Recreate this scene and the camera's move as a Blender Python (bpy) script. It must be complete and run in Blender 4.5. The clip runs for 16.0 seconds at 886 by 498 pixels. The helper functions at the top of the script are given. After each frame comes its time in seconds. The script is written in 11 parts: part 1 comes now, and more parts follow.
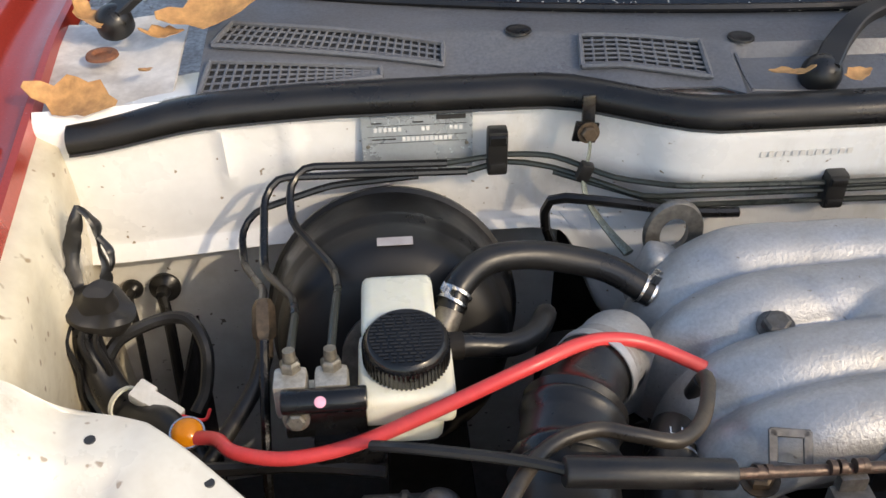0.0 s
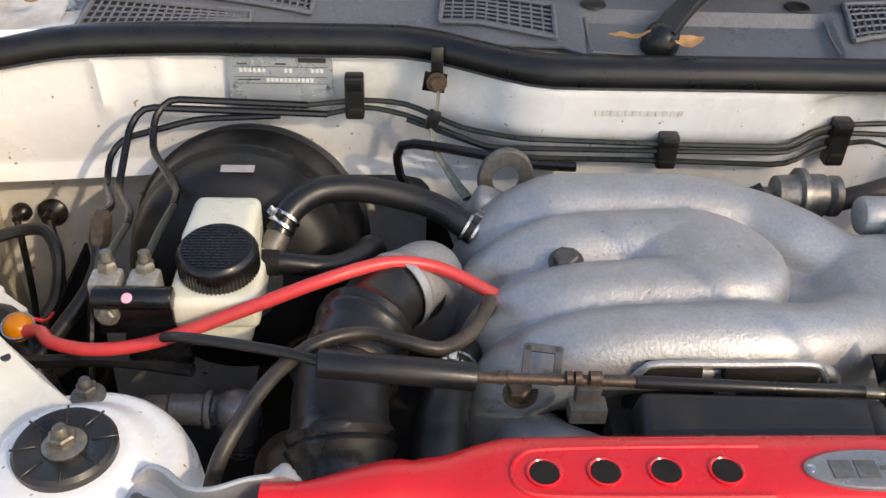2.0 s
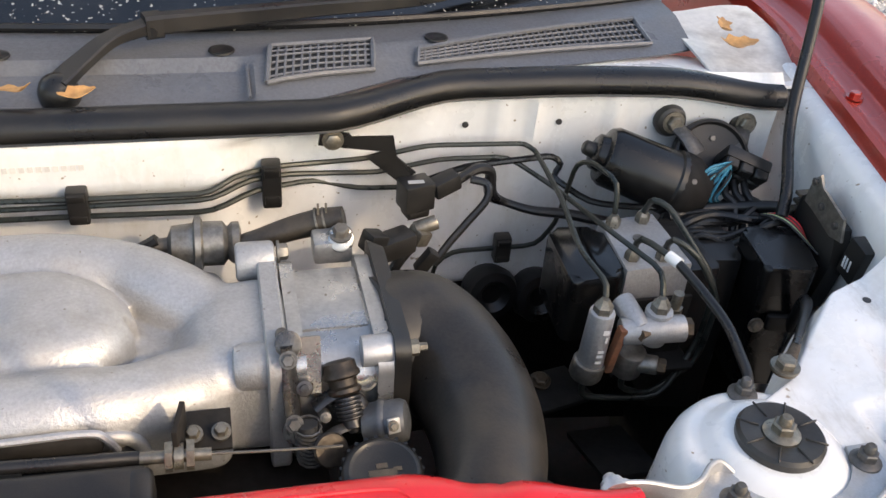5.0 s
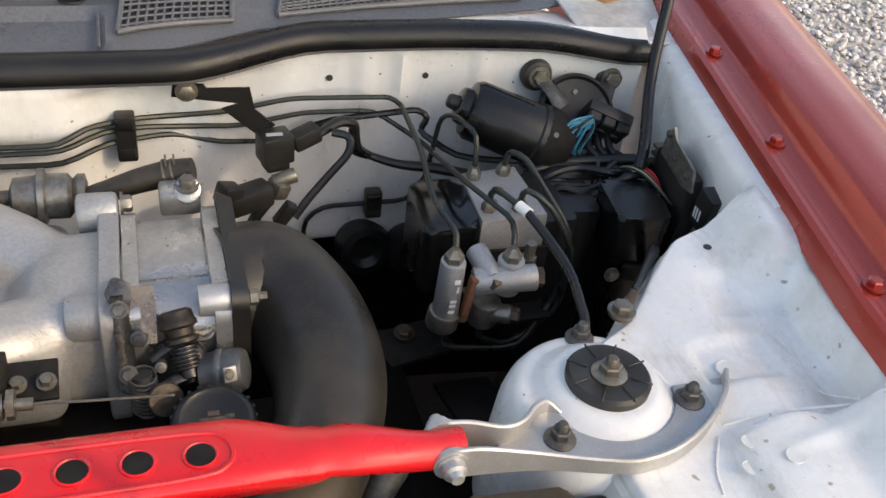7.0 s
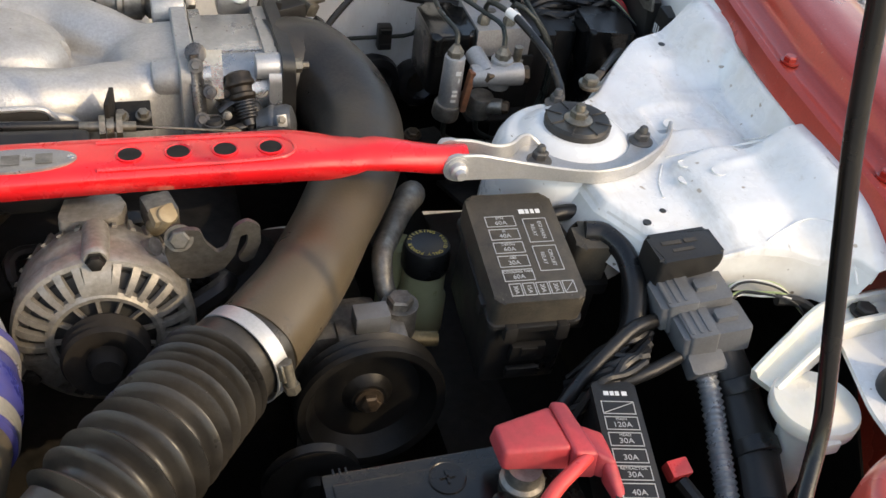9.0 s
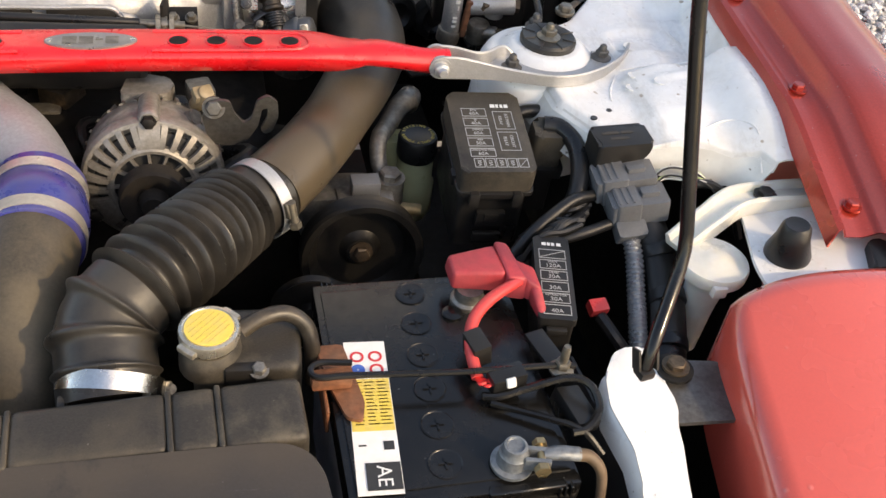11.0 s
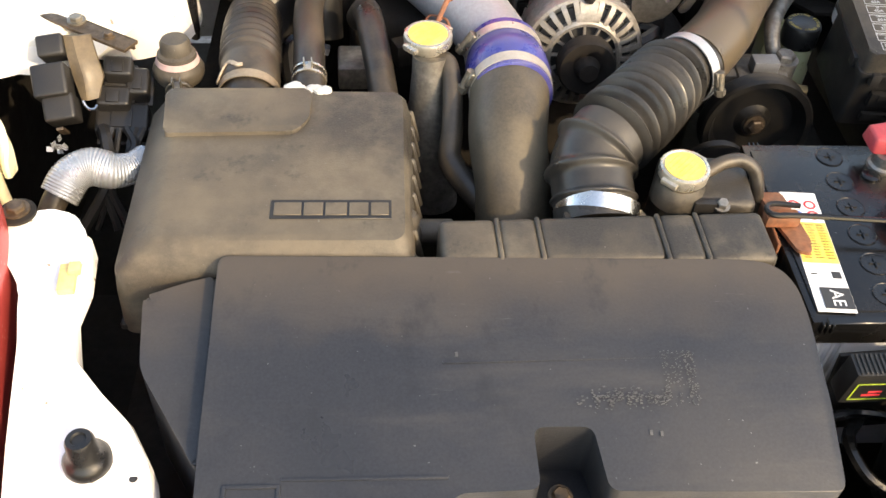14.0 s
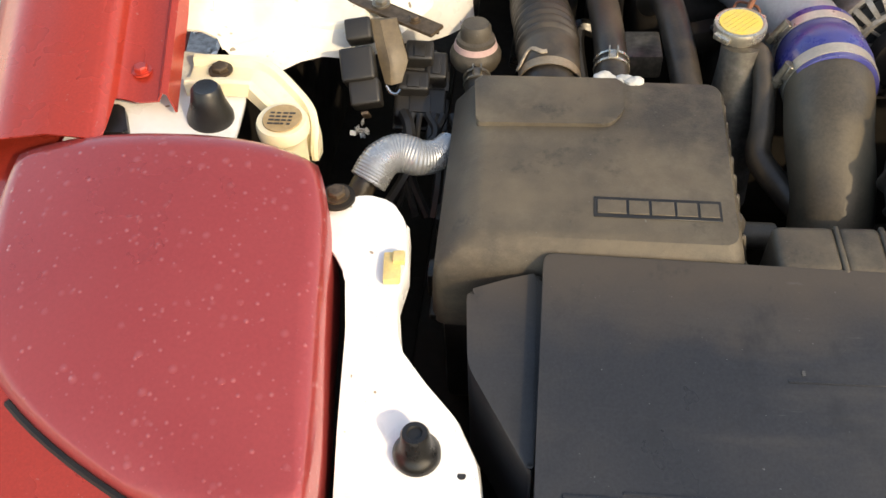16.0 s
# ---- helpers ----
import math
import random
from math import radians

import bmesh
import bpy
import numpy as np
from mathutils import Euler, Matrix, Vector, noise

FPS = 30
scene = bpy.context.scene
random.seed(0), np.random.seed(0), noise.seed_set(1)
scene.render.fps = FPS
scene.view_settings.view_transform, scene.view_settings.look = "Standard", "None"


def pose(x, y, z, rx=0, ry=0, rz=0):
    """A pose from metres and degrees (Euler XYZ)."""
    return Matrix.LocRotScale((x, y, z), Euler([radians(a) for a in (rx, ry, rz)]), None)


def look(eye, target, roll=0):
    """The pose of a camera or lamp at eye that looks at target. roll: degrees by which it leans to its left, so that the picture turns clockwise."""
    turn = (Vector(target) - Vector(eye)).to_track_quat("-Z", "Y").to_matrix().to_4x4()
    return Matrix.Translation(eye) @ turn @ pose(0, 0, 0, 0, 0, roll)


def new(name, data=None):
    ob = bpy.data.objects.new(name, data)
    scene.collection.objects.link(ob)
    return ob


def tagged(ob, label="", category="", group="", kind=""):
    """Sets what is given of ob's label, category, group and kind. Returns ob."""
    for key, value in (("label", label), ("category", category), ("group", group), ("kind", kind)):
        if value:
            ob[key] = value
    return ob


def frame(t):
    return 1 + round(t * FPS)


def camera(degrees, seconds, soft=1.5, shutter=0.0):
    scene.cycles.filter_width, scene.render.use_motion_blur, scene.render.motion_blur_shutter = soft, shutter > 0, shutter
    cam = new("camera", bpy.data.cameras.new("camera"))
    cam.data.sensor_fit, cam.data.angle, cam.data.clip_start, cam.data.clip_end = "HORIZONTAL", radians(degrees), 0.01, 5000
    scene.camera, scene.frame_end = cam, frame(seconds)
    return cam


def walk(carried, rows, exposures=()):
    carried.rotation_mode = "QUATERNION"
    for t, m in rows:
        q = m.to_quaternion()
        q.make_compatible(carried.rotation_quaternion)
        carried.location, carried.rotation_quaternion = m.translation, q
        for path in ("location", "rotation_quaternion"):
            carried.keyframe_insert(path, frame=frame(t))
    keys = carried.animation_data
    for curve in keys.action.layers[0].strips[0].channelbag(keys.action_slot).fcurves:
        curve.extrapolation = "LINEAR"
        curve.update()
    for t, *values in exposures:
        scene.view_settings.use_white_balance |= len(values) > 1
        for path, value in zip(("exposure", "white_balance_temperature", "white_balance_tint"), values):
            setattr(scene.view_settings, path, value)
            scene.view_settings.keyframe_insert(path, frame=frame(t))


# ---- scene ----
cam = camera(50.8, 16.0)
PATH = [
    (0, (-0.425, -0.305, 1.254), (-0.323, 1.289, 0.051), -0.9),
    (0.5, (-0.435, -0.346, 1.265), (-0.362, 1.223, 0.026), 0.5),
    (1, (-0.412, -0.368, 1.256), (-0.353, 1.194, 0.008), 1.2),
    (1.5, (-0.349, -0.38, 1.255), (-0.302, 1.204, 0.035), 1.7),
    (2, (-0.274, -0.391, 1.243), (-0.195, 1.203, 0.037), 2.2),
    (2.5, (-0.242, -0.392, 1.249), (-0.076, 1.208, 0.06), 3.2),
    (3, (-0.169, -0.382, 1.252), (0.017, 1.221, 0.071), 3.9),
    (3.5, (-0.066, -0.385, 1.248), (0.186, 1.211, 0.07), 4.1),
    (4, (0.009, -0.395, 1.255), (0.34, 1.215, 0.117), 4.3),
    (4.5, (0.063, -0.395, 1.259), (0.467, 1.208, 0.134), 4.9),
    (5, (0.112, -0.398, 1.259), (0.555, 1.189, 0.126), 4.9),
    (5.2, (0.134, -0.398, 1.261), (0.602, 1.183, 0.129), 5.2),
    (7.3, (0.182, -0.444, 1.249), (0.759, 1.056, 0.058), 7.6),
    (7.5, (0.181, -0.461, 1.246), (0.762, 1.028, 0.045), 7.7),
    (8, (0.165, -0.516, 1.241), (0.749, 0.957, 0.02), 7.4),
    (8.5, (0.133, -0.582, 1.23), (0.719, 0.868, -0.018), 8.2),
    (9, (0.098, -0.67, 1.233), (0.678, 0.776, -0.021), 8.1),
    (9.2, (0.081, -0.703, 1.239), (0.67, 0.74, -0.014), 8.0),
    (11.3, (0.11, -0.916, 1.302), (0.55, 0.523, -0.015), 7.5),
    (11.5, (0.112, -0.939, 1.321), (0.507, 0.497, -0.014), 5.1),
    (12, (0.094, -0.969, 1.312), (0.505, 0.45, -0.036), 9.3),
    (12.5, (0.053, -0.973, 1.303), (0.384, 0.415, -0.098), 9.0),
    (13, (-0.032, -0.977, 1.307), (0.263, 0.411, -0.103), 7.8),
    (13.5, (-0.115, -0.99, 1.308), (0.102, 0.393, -0.121), 5.7),
    (14, (-0.174, -1.002, 1.307), (-0.053, 0.375, -0.139), 3.5),
    (14.5, (-0.219, -1.006, 1.308), (-0.194, 0.359, -0.154), 1.1),
    (15, (-0.259, -1.009, 1.304), (-0.326, 0.316, -0.193), -1.7),
    (15.5, (-0.284, -1.0, 1.299), (-0.387, 0.318, -0.201), -1.8),
    (16, (-0.324, -0.97, 1.299), (-0.51, 0.357, -0.186), -3.1),
]
EXPOSURES = [(0.0, 0.99, 7150, 11.0), (1.0, 0.93, 7200, 11.0), (2.0, 0.97, 7300, 12.0), (3.5, 1.35, 7800, 14.0), (5.0, 1.45, 7900, 13.0), (7.5, 1.11, 8050, 11.0), (8.5, 1.11, 8050, 10.0), (9.0, 1.33, 8000, 10.0), (12.0, 1.3, 8400, 14.0), (13.0, 1.43, 8300, 12.0), (13.5, 2.17, 8450, 11.0), (14.0, 2.12, 8450, 11.0), (14.5, 1.61, 8400, 11.0), (15.0, 1.29, 8300, 10.0), (16.0, 1.41, 8200, 9.0)]
walk(cam, [(t, look(eye, target, roll)) for t, eye, target, roll in PATH], EXPOSURES)

# ---- world, sun, exposure ----
SUN = Vector((0.59, -0.60, 0.545)).normalized()
world = bpy.data.worlds.new("sky")
scene.world = world
world.use_nodes = True
wn = world.node_tree.nodes
sky = wn.new("ShaderNodeTexSky")
sky.sky_type = "NISHITA"
sky.sun_disc = False
sky.dust_density, sky.ozone_density = 1.4, 1.0
sky.sun_elevation = math.asin(SUN.z)
sky.sun_rotation = math.atan2(SUN.x, SUN.y)
world.node_tree.links.new(sky.outputs[0], wn["Background"].inputs[0])
wn["Background"].inputs[1].default_value = 0.15
sun = new("sun", bpy.data.lights.new("sun", "SUN"))
sun.data.energy, sun.data.angle, sun.data.color = 1.15, radians(0.8), (1.0, 0.86, 0.66)
sun.matrix_world = look(SUN * 6, (0, 0, 0))


# ---- materials ----
def mat(name, col, rough=0.5, metal=0.0, var=0.15, grain=180.0, bump=0.15, dirt=None, amount=0.35, dscale=9.0,
        coat=0.0, rvar=0.15, speck=None, sscale=260.0, scut=0.66, trans=0.0, sss=0.0, spec=0.5):
    """Base colour with fine grain, a large-scale dirt film, optional specks, fine relief."""
    m = bpy.data.materials.new(name)
    m.use_nodes = True
    nt, b = m.node_tree, m.node_tree.nodes["Principled BSDF"]
    L = nt.links.new

    def node(kind, **kw):
        n = nt.nodes.new(kind)
        for k, v in kw.items():
            n.inputs[k].default_value = v
        return n

    tc = nt.nodes.new("ShaderNodeTexCoord")
    fine = node("ShaderNodeTexNoise", Scale=grain, Detail=3.0, Roughness=0.6)
    big = node("ShaderNodeTexNoise", Scale=dscale, Detail=5.0, Roughness=0.65)
    L(tc.outputs["Object"], fine.inputs["Vector"])
    L(tc.outputs["Object"], big.inputs["Vector"])
    ramp = nt.nodes.new("ShaderNodeMapRange")
    ramp.inputs[1].default_value, ramp.inputs[2].default_value = 0.3, 0.7
    ramp.inputs[3].default_value, ramp.inputs[4].default_value = 1 - var, 1 + var
    L(fine.outputs[0], ramp.inputs[0])
    tint = nt.nodes.new("ShaderNodeMix")
    tint.data_type, tint.blend_type = "RGBA", "MULTIPLY"
    tint.inputs[0].default_value = 1.0
    tint.inputs[6].default_value = (*col, 1)
    L(ramp.outputs[0], tint.inputs[7])
    out = tint.outputs[2]
    if dirt:
        r2 = nt.nodes.new("ShaderNodeMapRange")
        r2.inputs[1].default_value, r2.inputs[2].default_value = 0.42, 0.72
        r2.inputs[4].default_value = amount
        L(big.outputs[0], r2.inputs[0])
        mx = nt.nodes.new("ShaderNodeMix")
        mx.data_type = "RGBA"
        L(r2.outputs[0], mx.inputs[0])
        L(out, mx.inputs[6])
        mx.inputs[7].default_value = (*dirt, 1)
        out = mx.outputs[2]
    if speck:
        sp = node("ShaderNodeTexNoise", Scale=sscale, Detail=1.0)
        L(tc.outputs["Object"], sp.inputs["Vector"])
        r3 = nt.nodes.new("ShaderNodeMapRange")
        r3.inputs[1].default_value, r3.inputs[2].default_value = scut, scut + 0.05
        L(sp.outputs[0], r3.inputs[0])
        mx = nt.nodes.new("ShaderNodeMix")
        mx.data_type = "RGBA"
        L(r3.outputs[0], mx.inputs[0])
        L(out, mx.inputs[6])
        mx.inputs[7].default_value = (*speck, 1)
        out = mx.outputs[2]
    L(out, b.inputs["Base Color"])
    rr = nt.nodes.new("ShaderNodeMapRange")
    rr.inputs[1].default_value, rr.inputs[2].default_value = 0.35, 0.7
    rr.inputs[3].default_value, rr.inputs[4].default_value = max(0.03, rough - rvar), min(1, rough + rvar)
    L(big.outputs[0], rr.inputs[0])
    L(rr.outputs[0], b.inputs["Roughness"])
    b.inputs["Metallic"].default_value = metal
    b.inputs["Specular IOR Level"].default_value = spec
    b.inputs["Coat Weight"].default_value = coat
    b.inputs["Coat Roughness"].default_value = 0.08
    b.inputs["Transmission Weight"].default_value = trans
    if sss:
        b.inputs["Subsurface Weight"].default_value = sss
        b.inputs["Subsurface Radius"].default_value = (0.02, 0.018, 0.012)
        b.inputs["Subsurface Scale"].default_value = 0.6
    if bump:
        bp = nt.nodes.new("ShaderNodeBump")
        bp.inputs["Strength"].default_value = bump
        bp.inputs["Distance"].default_value = 0.0012
        L(fine.outputs[0], bp.inputs["Height"])
        L(bp.outputs[0], b.inputs["Normal"])
    return m


def marks(m, col, scale, stretch, low, high, amount, rough=None):
    """Adds stains or rubbed streaks, stretched along the object's axes, over a material."""
    nt = m.node_tree
    b = nt.nodes["Principled BSDF"]
    L = nt.links.new
    tc = nt.nodes.new("ShaderNodeTexCoord")
    mp = nt.nodes.new("ShaderNodeMapping")
    mp.inputs["Scale"].default_value = stretch
    mp.inputs["Location"].default_value = (scale * 0.31, scale * 0.17, 0.7)
    L(tc.outputs["Object"], mp.inputs["Vector"])
    n = nt.nodes.new("ShaderNodeTexNoise")
    n.inputs["Scale"].default_value, n.inputs["Detail"].default_value, n.inputs["Roughness"].default_value = scale, 6.0, 0.72
    L(mp.outputs[0], n.inputs["Vector"])
    r = nt.nodes.new("ShaderNodeMapRange")
    r.inputs[1].default_value, r.inputs[2].default_value, r.inputs[4].default_value = low, high, amount
    L(n.outputs[0], r.inputs[0])
    mx = nt.nodes.new("ShaderNodeMix")
    mx.data_type = "RGBA"
    old = b.inputs["Base Color"].links[0].from_socket
    L(r.outputs[0], mx.inputs[0])
    L(old, mx.inputs[6])
    mx.inputs[7].default_value = (*col, 1)
    L(mx.outputs[2], b.inputs["Base Color"])
    if rough is not None:
        mr = nt.nodes.new("ShaderNodeMix")
        L(r.outputs[0], mr.inputs[0])
        L(b.inputs["Roughness"].links[0].from_socket, mr.inputs[2])
        mr.inputs[3].default_value = rough
        L(mr.outputs[0], b.inputs["Roughness"])
    return m


WHITE = mat("white_paint", (0.82, 0.82, 0.805), 0.30, var=0.03, grain=60, bump=0.05, dirt=(0.55, 0.50, 0.42), amount=0.2, dscale=7, coat=0.25, speck=(0.3, 0.24, 0.17), sscale=140, scut=0.74)
# Dusty white, dulled so that some shade sits in its colour.
WHITE_SHADE = mat("white_paint_dusty_shaded", (0.76, 0.75, 0.71), 0.45, var=0.05, grain=60, bump=0.08, dirt=(0.48, 0.43, 0.36), amount=0.5, dscale=12, speck=(0.2, 0.17, 0.13), sscale=120, scut=0.72)
RED = mat("red_body_paint", (0.46, 0.048, 0.030), 0.36, metal=0.45, var=0.10, grain=420, bump=0.05, dirt=(0.40, 0.060, 0.040), amount=0.35, dscale=3.5, coat=0.55, speck=(0.46, 0.13, 0.10), sscale=230, scut=0.735)
# One red twice: left lid dewy and darkened for shade, right brightened for sun.
RED_DEW = mat("dewy_shaded_red_paint", (0.38, 0.050, 0.047), 0.38, metal=0.45, var=0.06, grain=300, bump=0.10, dirt=(0.38, 0.062, 0.058), amount=0.4, dscale=5, coat=0.9)
RED_LIT = mat("sunlit_red_paint", (0.62, 0.088, 0.062), 0.26, metal=0.05, var=0.04, grain=420, bump=0.02, dirt=(0.60, 0.105, 0.075), amount=0.4, dscale=4, coat=1.0)
APRONWHITE = mat("stained_white_paint_apron", (0.85, 0.85, 0.84), 0.30, var=0.04, grain=45, bump=0.15, dirt=(0.52, 0.47, 0.39), amount=0.45, dscale=17, coat=0.2, speck=(0.45, 0.39, 0.32), sscale=110, scut=0.74)
# Left inner wing: yellowed, and darkened for the soft shadow lying there.
CREAMED = mat("yellowed_shaded_white_paint", (0.66, 0.60, 0.46), 0.42, var=0.05, grain=50, bump=0.18, dirt=(0.44, 0.36, 0.23), amount=0.6, dscale=11, coat=0.1, speck=(0.30, 0.22, 0.13), sscale=75, scut=0.70)
# Left apron: yellow stains, plus a shaded copy of the right apron's paint.
APRONL = mat("yellow_stained_shaded_paint_apron", (0.72, 0.69, 0.60), 0.38, var=0.04, grain=45, bump=0.15, dirt=(0.50, 0.43, 0.32), amount=0.55, dscale=13, coat=0.2, speck=(0.40, 0.33, 0.25), sscale=110, scut=0.73)
RED_BAR = mat("red_powder_coat", (0.72, 0.012, 0.018), 0.32, var=0.03, grain=300, bump=0.03, dirt=(0.5, 0.03, 0.03), amount=0.3, dscale=20, coat=0.4)
PLASTIC = mat("black_plastic", (0.0125, 0.0122, 0.012), 0.42, var=0.2, grain=700, bump=0.12, dirt=(0.036, 0.031, 0.025), amount=0.5, dscale=16, spec=0.45)
DUSTY = mat("dusty_black_plastic", (0.036, 0.032, 0.027), 0.52, var=0.2, grain=600, bump=0.25, dirt=(0.18, 0.145, 0.10), amount=0.65, dscale=5, speck=(0.13, 0.12, 0.10), sscale=330, scut=0.76, spec=0.35)
DUCT = mat("worn_grey_black_plastic", (0.0195, 0.0205, 0.0235), 0.42, var=0.25, grain=420, bump=0.16, dirt=(0.040, 0.038, 0.037), amount=0.4, dscale=4, speck=(0.12, 0.12, 0.12), sscale=300, scut=0.775, spec=0.5)
COWL = mat("weathered_cowl_plastic", (0.120, 0.125, 0.137), 0.42, var=0.2, grain=300, bump=0.2, dirt=(0.15, 0.145, 0.14), amount=0.6, dscale=10)
RUBBER = mat("black_rubber", (0.0105, 0.0105, 0.011), 0.38, var=0.2, grain=400, bump=0.12, dirt=(0.028, 0.025, 0.021), amount=0.4, dscale=18, spec=0.45)
DUSTYRUBBER = mat("grey_dusted_rubber", (0.020, 0.0185, 0.017), 0.40, var=0.2, grain=350, bump=0.12, dirt=(0.075, 0.066, 0.054), amount=0.6, dscale=14, spec=0.45)
HOSE = mat("dusty_rubber_hose", (0.026, 0.0225, 0.019), 0.42, var=0.2, grain=350, bump=0.14, dirt=(0.12, 0.092, 0.06), amount=0.6, dscale=15, spec=0.45)
ELBOW = mat("dusty_moulded_rubber", (0.022, 0.0195, 0.017), 0.42, var=0.2, grain=350, bump=0.14, dirt=(0.085, 0.068, 0.047), amount=0.5, dscale=13, spec=0.45)
GLOSSBLACK = mat("black_gloss_enamel", (0.005, 0.005, 0.005), 0.28, var=0.1, grain=300, bump=0.03, dirt=(0.014, 0.012, 0.011), amount=0.4, dscale=12, coat=0.15, spec=0.4)
# Dark metal; its near-black also stands for the shade deep in the bay.
DARK = mat("grimy_metal_and_deep_shade", (0.013, 0.012, 0.011), 0.7, var=0.4, grain=90, bump=0.4, dirt=(0.028, 0.022, 0.017), amount=0.6, dscale=14, spec=0.2)
ALU = mat("cast_aluminium", (0.44, 0.44, 0.44), 0.50, metal=0.6, var=0.10, grain=330, bump=0.48, dirt=(0.33, 0.315, 0.29), amount=0.6, dscale=13, rvar=0.12, speck=(0.27, 0.25, 0.22), sscale=190, scut=0.75)
GREYSTEEL = mat("dull_grey_steel", (0.13, 0.125, 0.12), 0.5, metal=0.6, var=0.25, grain=200, bump=0.25, dirt=(0.07, 0.06, 0.045), amount=0.6, dscale=40)
BELT = mat("black_pulley", (0.010, 0.0095, 0.009), 0.45, metal=0.2, var=0.25, grain=150, bump=0.25, dirt=(0.03, 0.026, 0.02), amount=0.5, dscale=22, spec=0.35)
ALU2 = mat("machined_aluminium", (0.50, 0.50, 0.50), 0.46, metal=0.6, var=0.08, grain=500, bump=0.15, dirt=(0.3, 0.28, 0.24), amount=0.4, dscale=22)
ALUT = mat("grimy_throttle_alloy", (0.45, 0.445, 0.435), 0.34, metal=0.75, var=0.10, grain=240, bump=0.18, dirt=(0.24, 0.23, 0.21), amount=0.55, dscale=20, speck=(0.2, 0.18, 0.15), sscale=150, scut=0.73)
DARKCAST = mat("dark_cast_metal", (0.07, 0.07, 0.072), 0.36, metal=0.7, var=0.3, grain=180, bump=0.3, dirt=(0.035, 0.03, 0.025), amount=0.6, dscale=40)
ALUGRIME = mat("grimy_aluminium", (0.25, 0.235, 0.21), 0.5, metal=0.75, var=0.25, grain=160, bump=0.35, dirt=(0.08, 0.066, 0.05), amount=0.75, dscale=26)
ZINC = mat("zinc_plated_steel", (0.24, 0.22, 0.18), 0.42, metal=0.7, var=0.25, grain=220, bump=0.2, dirt=(0.11, 0.085, 0.06), amount=0.65, dscale=40)
CAPSTEEL = mat("worn_plated_steel", (0.60, 0.56, 0.48), 0.33, metal=0.8, var=0.12, grain=260, bump=0.15, dirt=(0.30, 0.24, 0.16), amount=0.6, dscale=60)
STEEL = mat("bright_steel", (0.68, 0.67, 0.65), 0.24, metal=1.0, var=0.08, grain=300, bump=0.08, dirt=(0.4, 0.35, 0.28), amount=0.35, dscale=30)
PIPE = mat("green_black_brake_pipe", (0.026, 0.031, 0.027), 0.38, metal=0.35, var=0.2, grain=300, bump=0.1, dirt=(0.08, 0.077, 0.063), amount=0.5, dscale=22)
RUST = mat("rusted_steel", (0.20, 0.075, 0.035), 0.8, metal=0.1, var=0.4, grain=130, bump=0.5, dirt=(0.20, 0.125, 0.085), amount=0.7, dscale=30)
OILY = mat("oily_black_brown_steel", (0.055, 0.043, 0.032), 0.42, metal=0.5, var=0.35, grain=160, bump=0.3, dirt=(0.025, 0.02, 0.016), amount=0.6, dscale=30)
BROWN = mat("oily_brown_steel", (0.12, 0.085, 0.055), 0.5, metal=0.6, var=0.35, grain=160, bump=0.3, dirt=(0.05, 0.04, 0.03), amount=0.7, dscale=30)
REDCABLE = mat("red_rubber_cable", (0.66, 0.055, 0.055), 0.42, var=0.06, grain=200, bump=0.06, dirt=(0.4, 0.08, 0.07), amount=0.4, dscale=15)
CREAM = mat("translucent_cream_plastic", (0.78, 0.76, 0.62), 0.38, var=0.03, grain=120, bump=0.05, dirt=(0.6, 0.56, 0.42), amount=0.35, dscale=20, sss=0.35)
# Left washer filler: dusty cream, its yellow deepened by warm sun painted in.
CREAMY = mat("warm_lit_cream_plastic", (0.80, 0.73, 0.52), 0.4, var=0.03, grain=120, bump=0.05, dirt=(0.62, 0.53, 0.32), amount=0.4, dscale=18, sss=0.25)
CREAMW = mat("milky_white_plastic", (0.80, 0.78, 0.70), 0.4, var=0.03, grain=120, bump=0.05, dirt=(0.62, 0.56, 0.42), amount=0.4, dscale=18, sss=0.3)
OLIVE = mat("aged_translucent_plastic", (0.42, 0.42, 0.24), 0.4, var=0.1, grain=120, bump=0.08, dirt=(0.22, 0.21, 0.12), amount=0.6, dscale=30, sss=0.2)
YELLOW = mat("yellow_label", (0.74, 0.56, 0.10), 0.5, var=0.06, grain=200, bump=0.05, dirt=(0.60, 0.47, 0.20), amount=0.7, dscale=90)
# Print black, also painted in as the shade of holes, hollows and vents.
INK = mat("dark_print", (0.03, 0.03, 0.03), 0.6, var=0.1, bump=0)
WHITEINK = mat("white_print", (0.74, 0.74, 0.72), 0.55, var=0.05, bump=0)
WEARINK = mat("pale_wear_flecks", (0.075, 0.074, 0.072), 0.6, var=0.3, bump=0)
GREYINK = mat("grey_print", (0.42, 0.42, 0.41), 0.6, var=0.05, bump=0)
LABEL = mat("white_label", (0.80, 0.80, 0.78), 0.45, var=0.03, bump=0.02, dirt=(0.6, 0.58, 0.52), amount=0.3, dscale=60)
LABELBLUE = mat("blue_print", (0.05, 0.14, 0.5), 0.5, var=0.05, bump=0)
LABELRED = mat("red_print", (0.6, 0.04, 0.05), 0.5, var=0.05, bump=0)
LIME = mat("lime_print", (0.27, 0.36, 0.04), 0.5, var=0.05, bump=0)
PLATEGREY = mat("blue_grey_id_plate", (0.52, 0.57, 0.60), 0.35, metal=0.5, var=0.05, grain=300, bump=0.03, dirt=(0.4, 0.42, 0.42), amount=0.4, dscale=30)
GREY = mat("grey_connector_plastic", (0.13, 0.135, 0.142), 0.5, var=0.08, grain=400, bump=0.1, dirt=(0.10, 0.095, 0.085), amount=0.5, dscale=30)
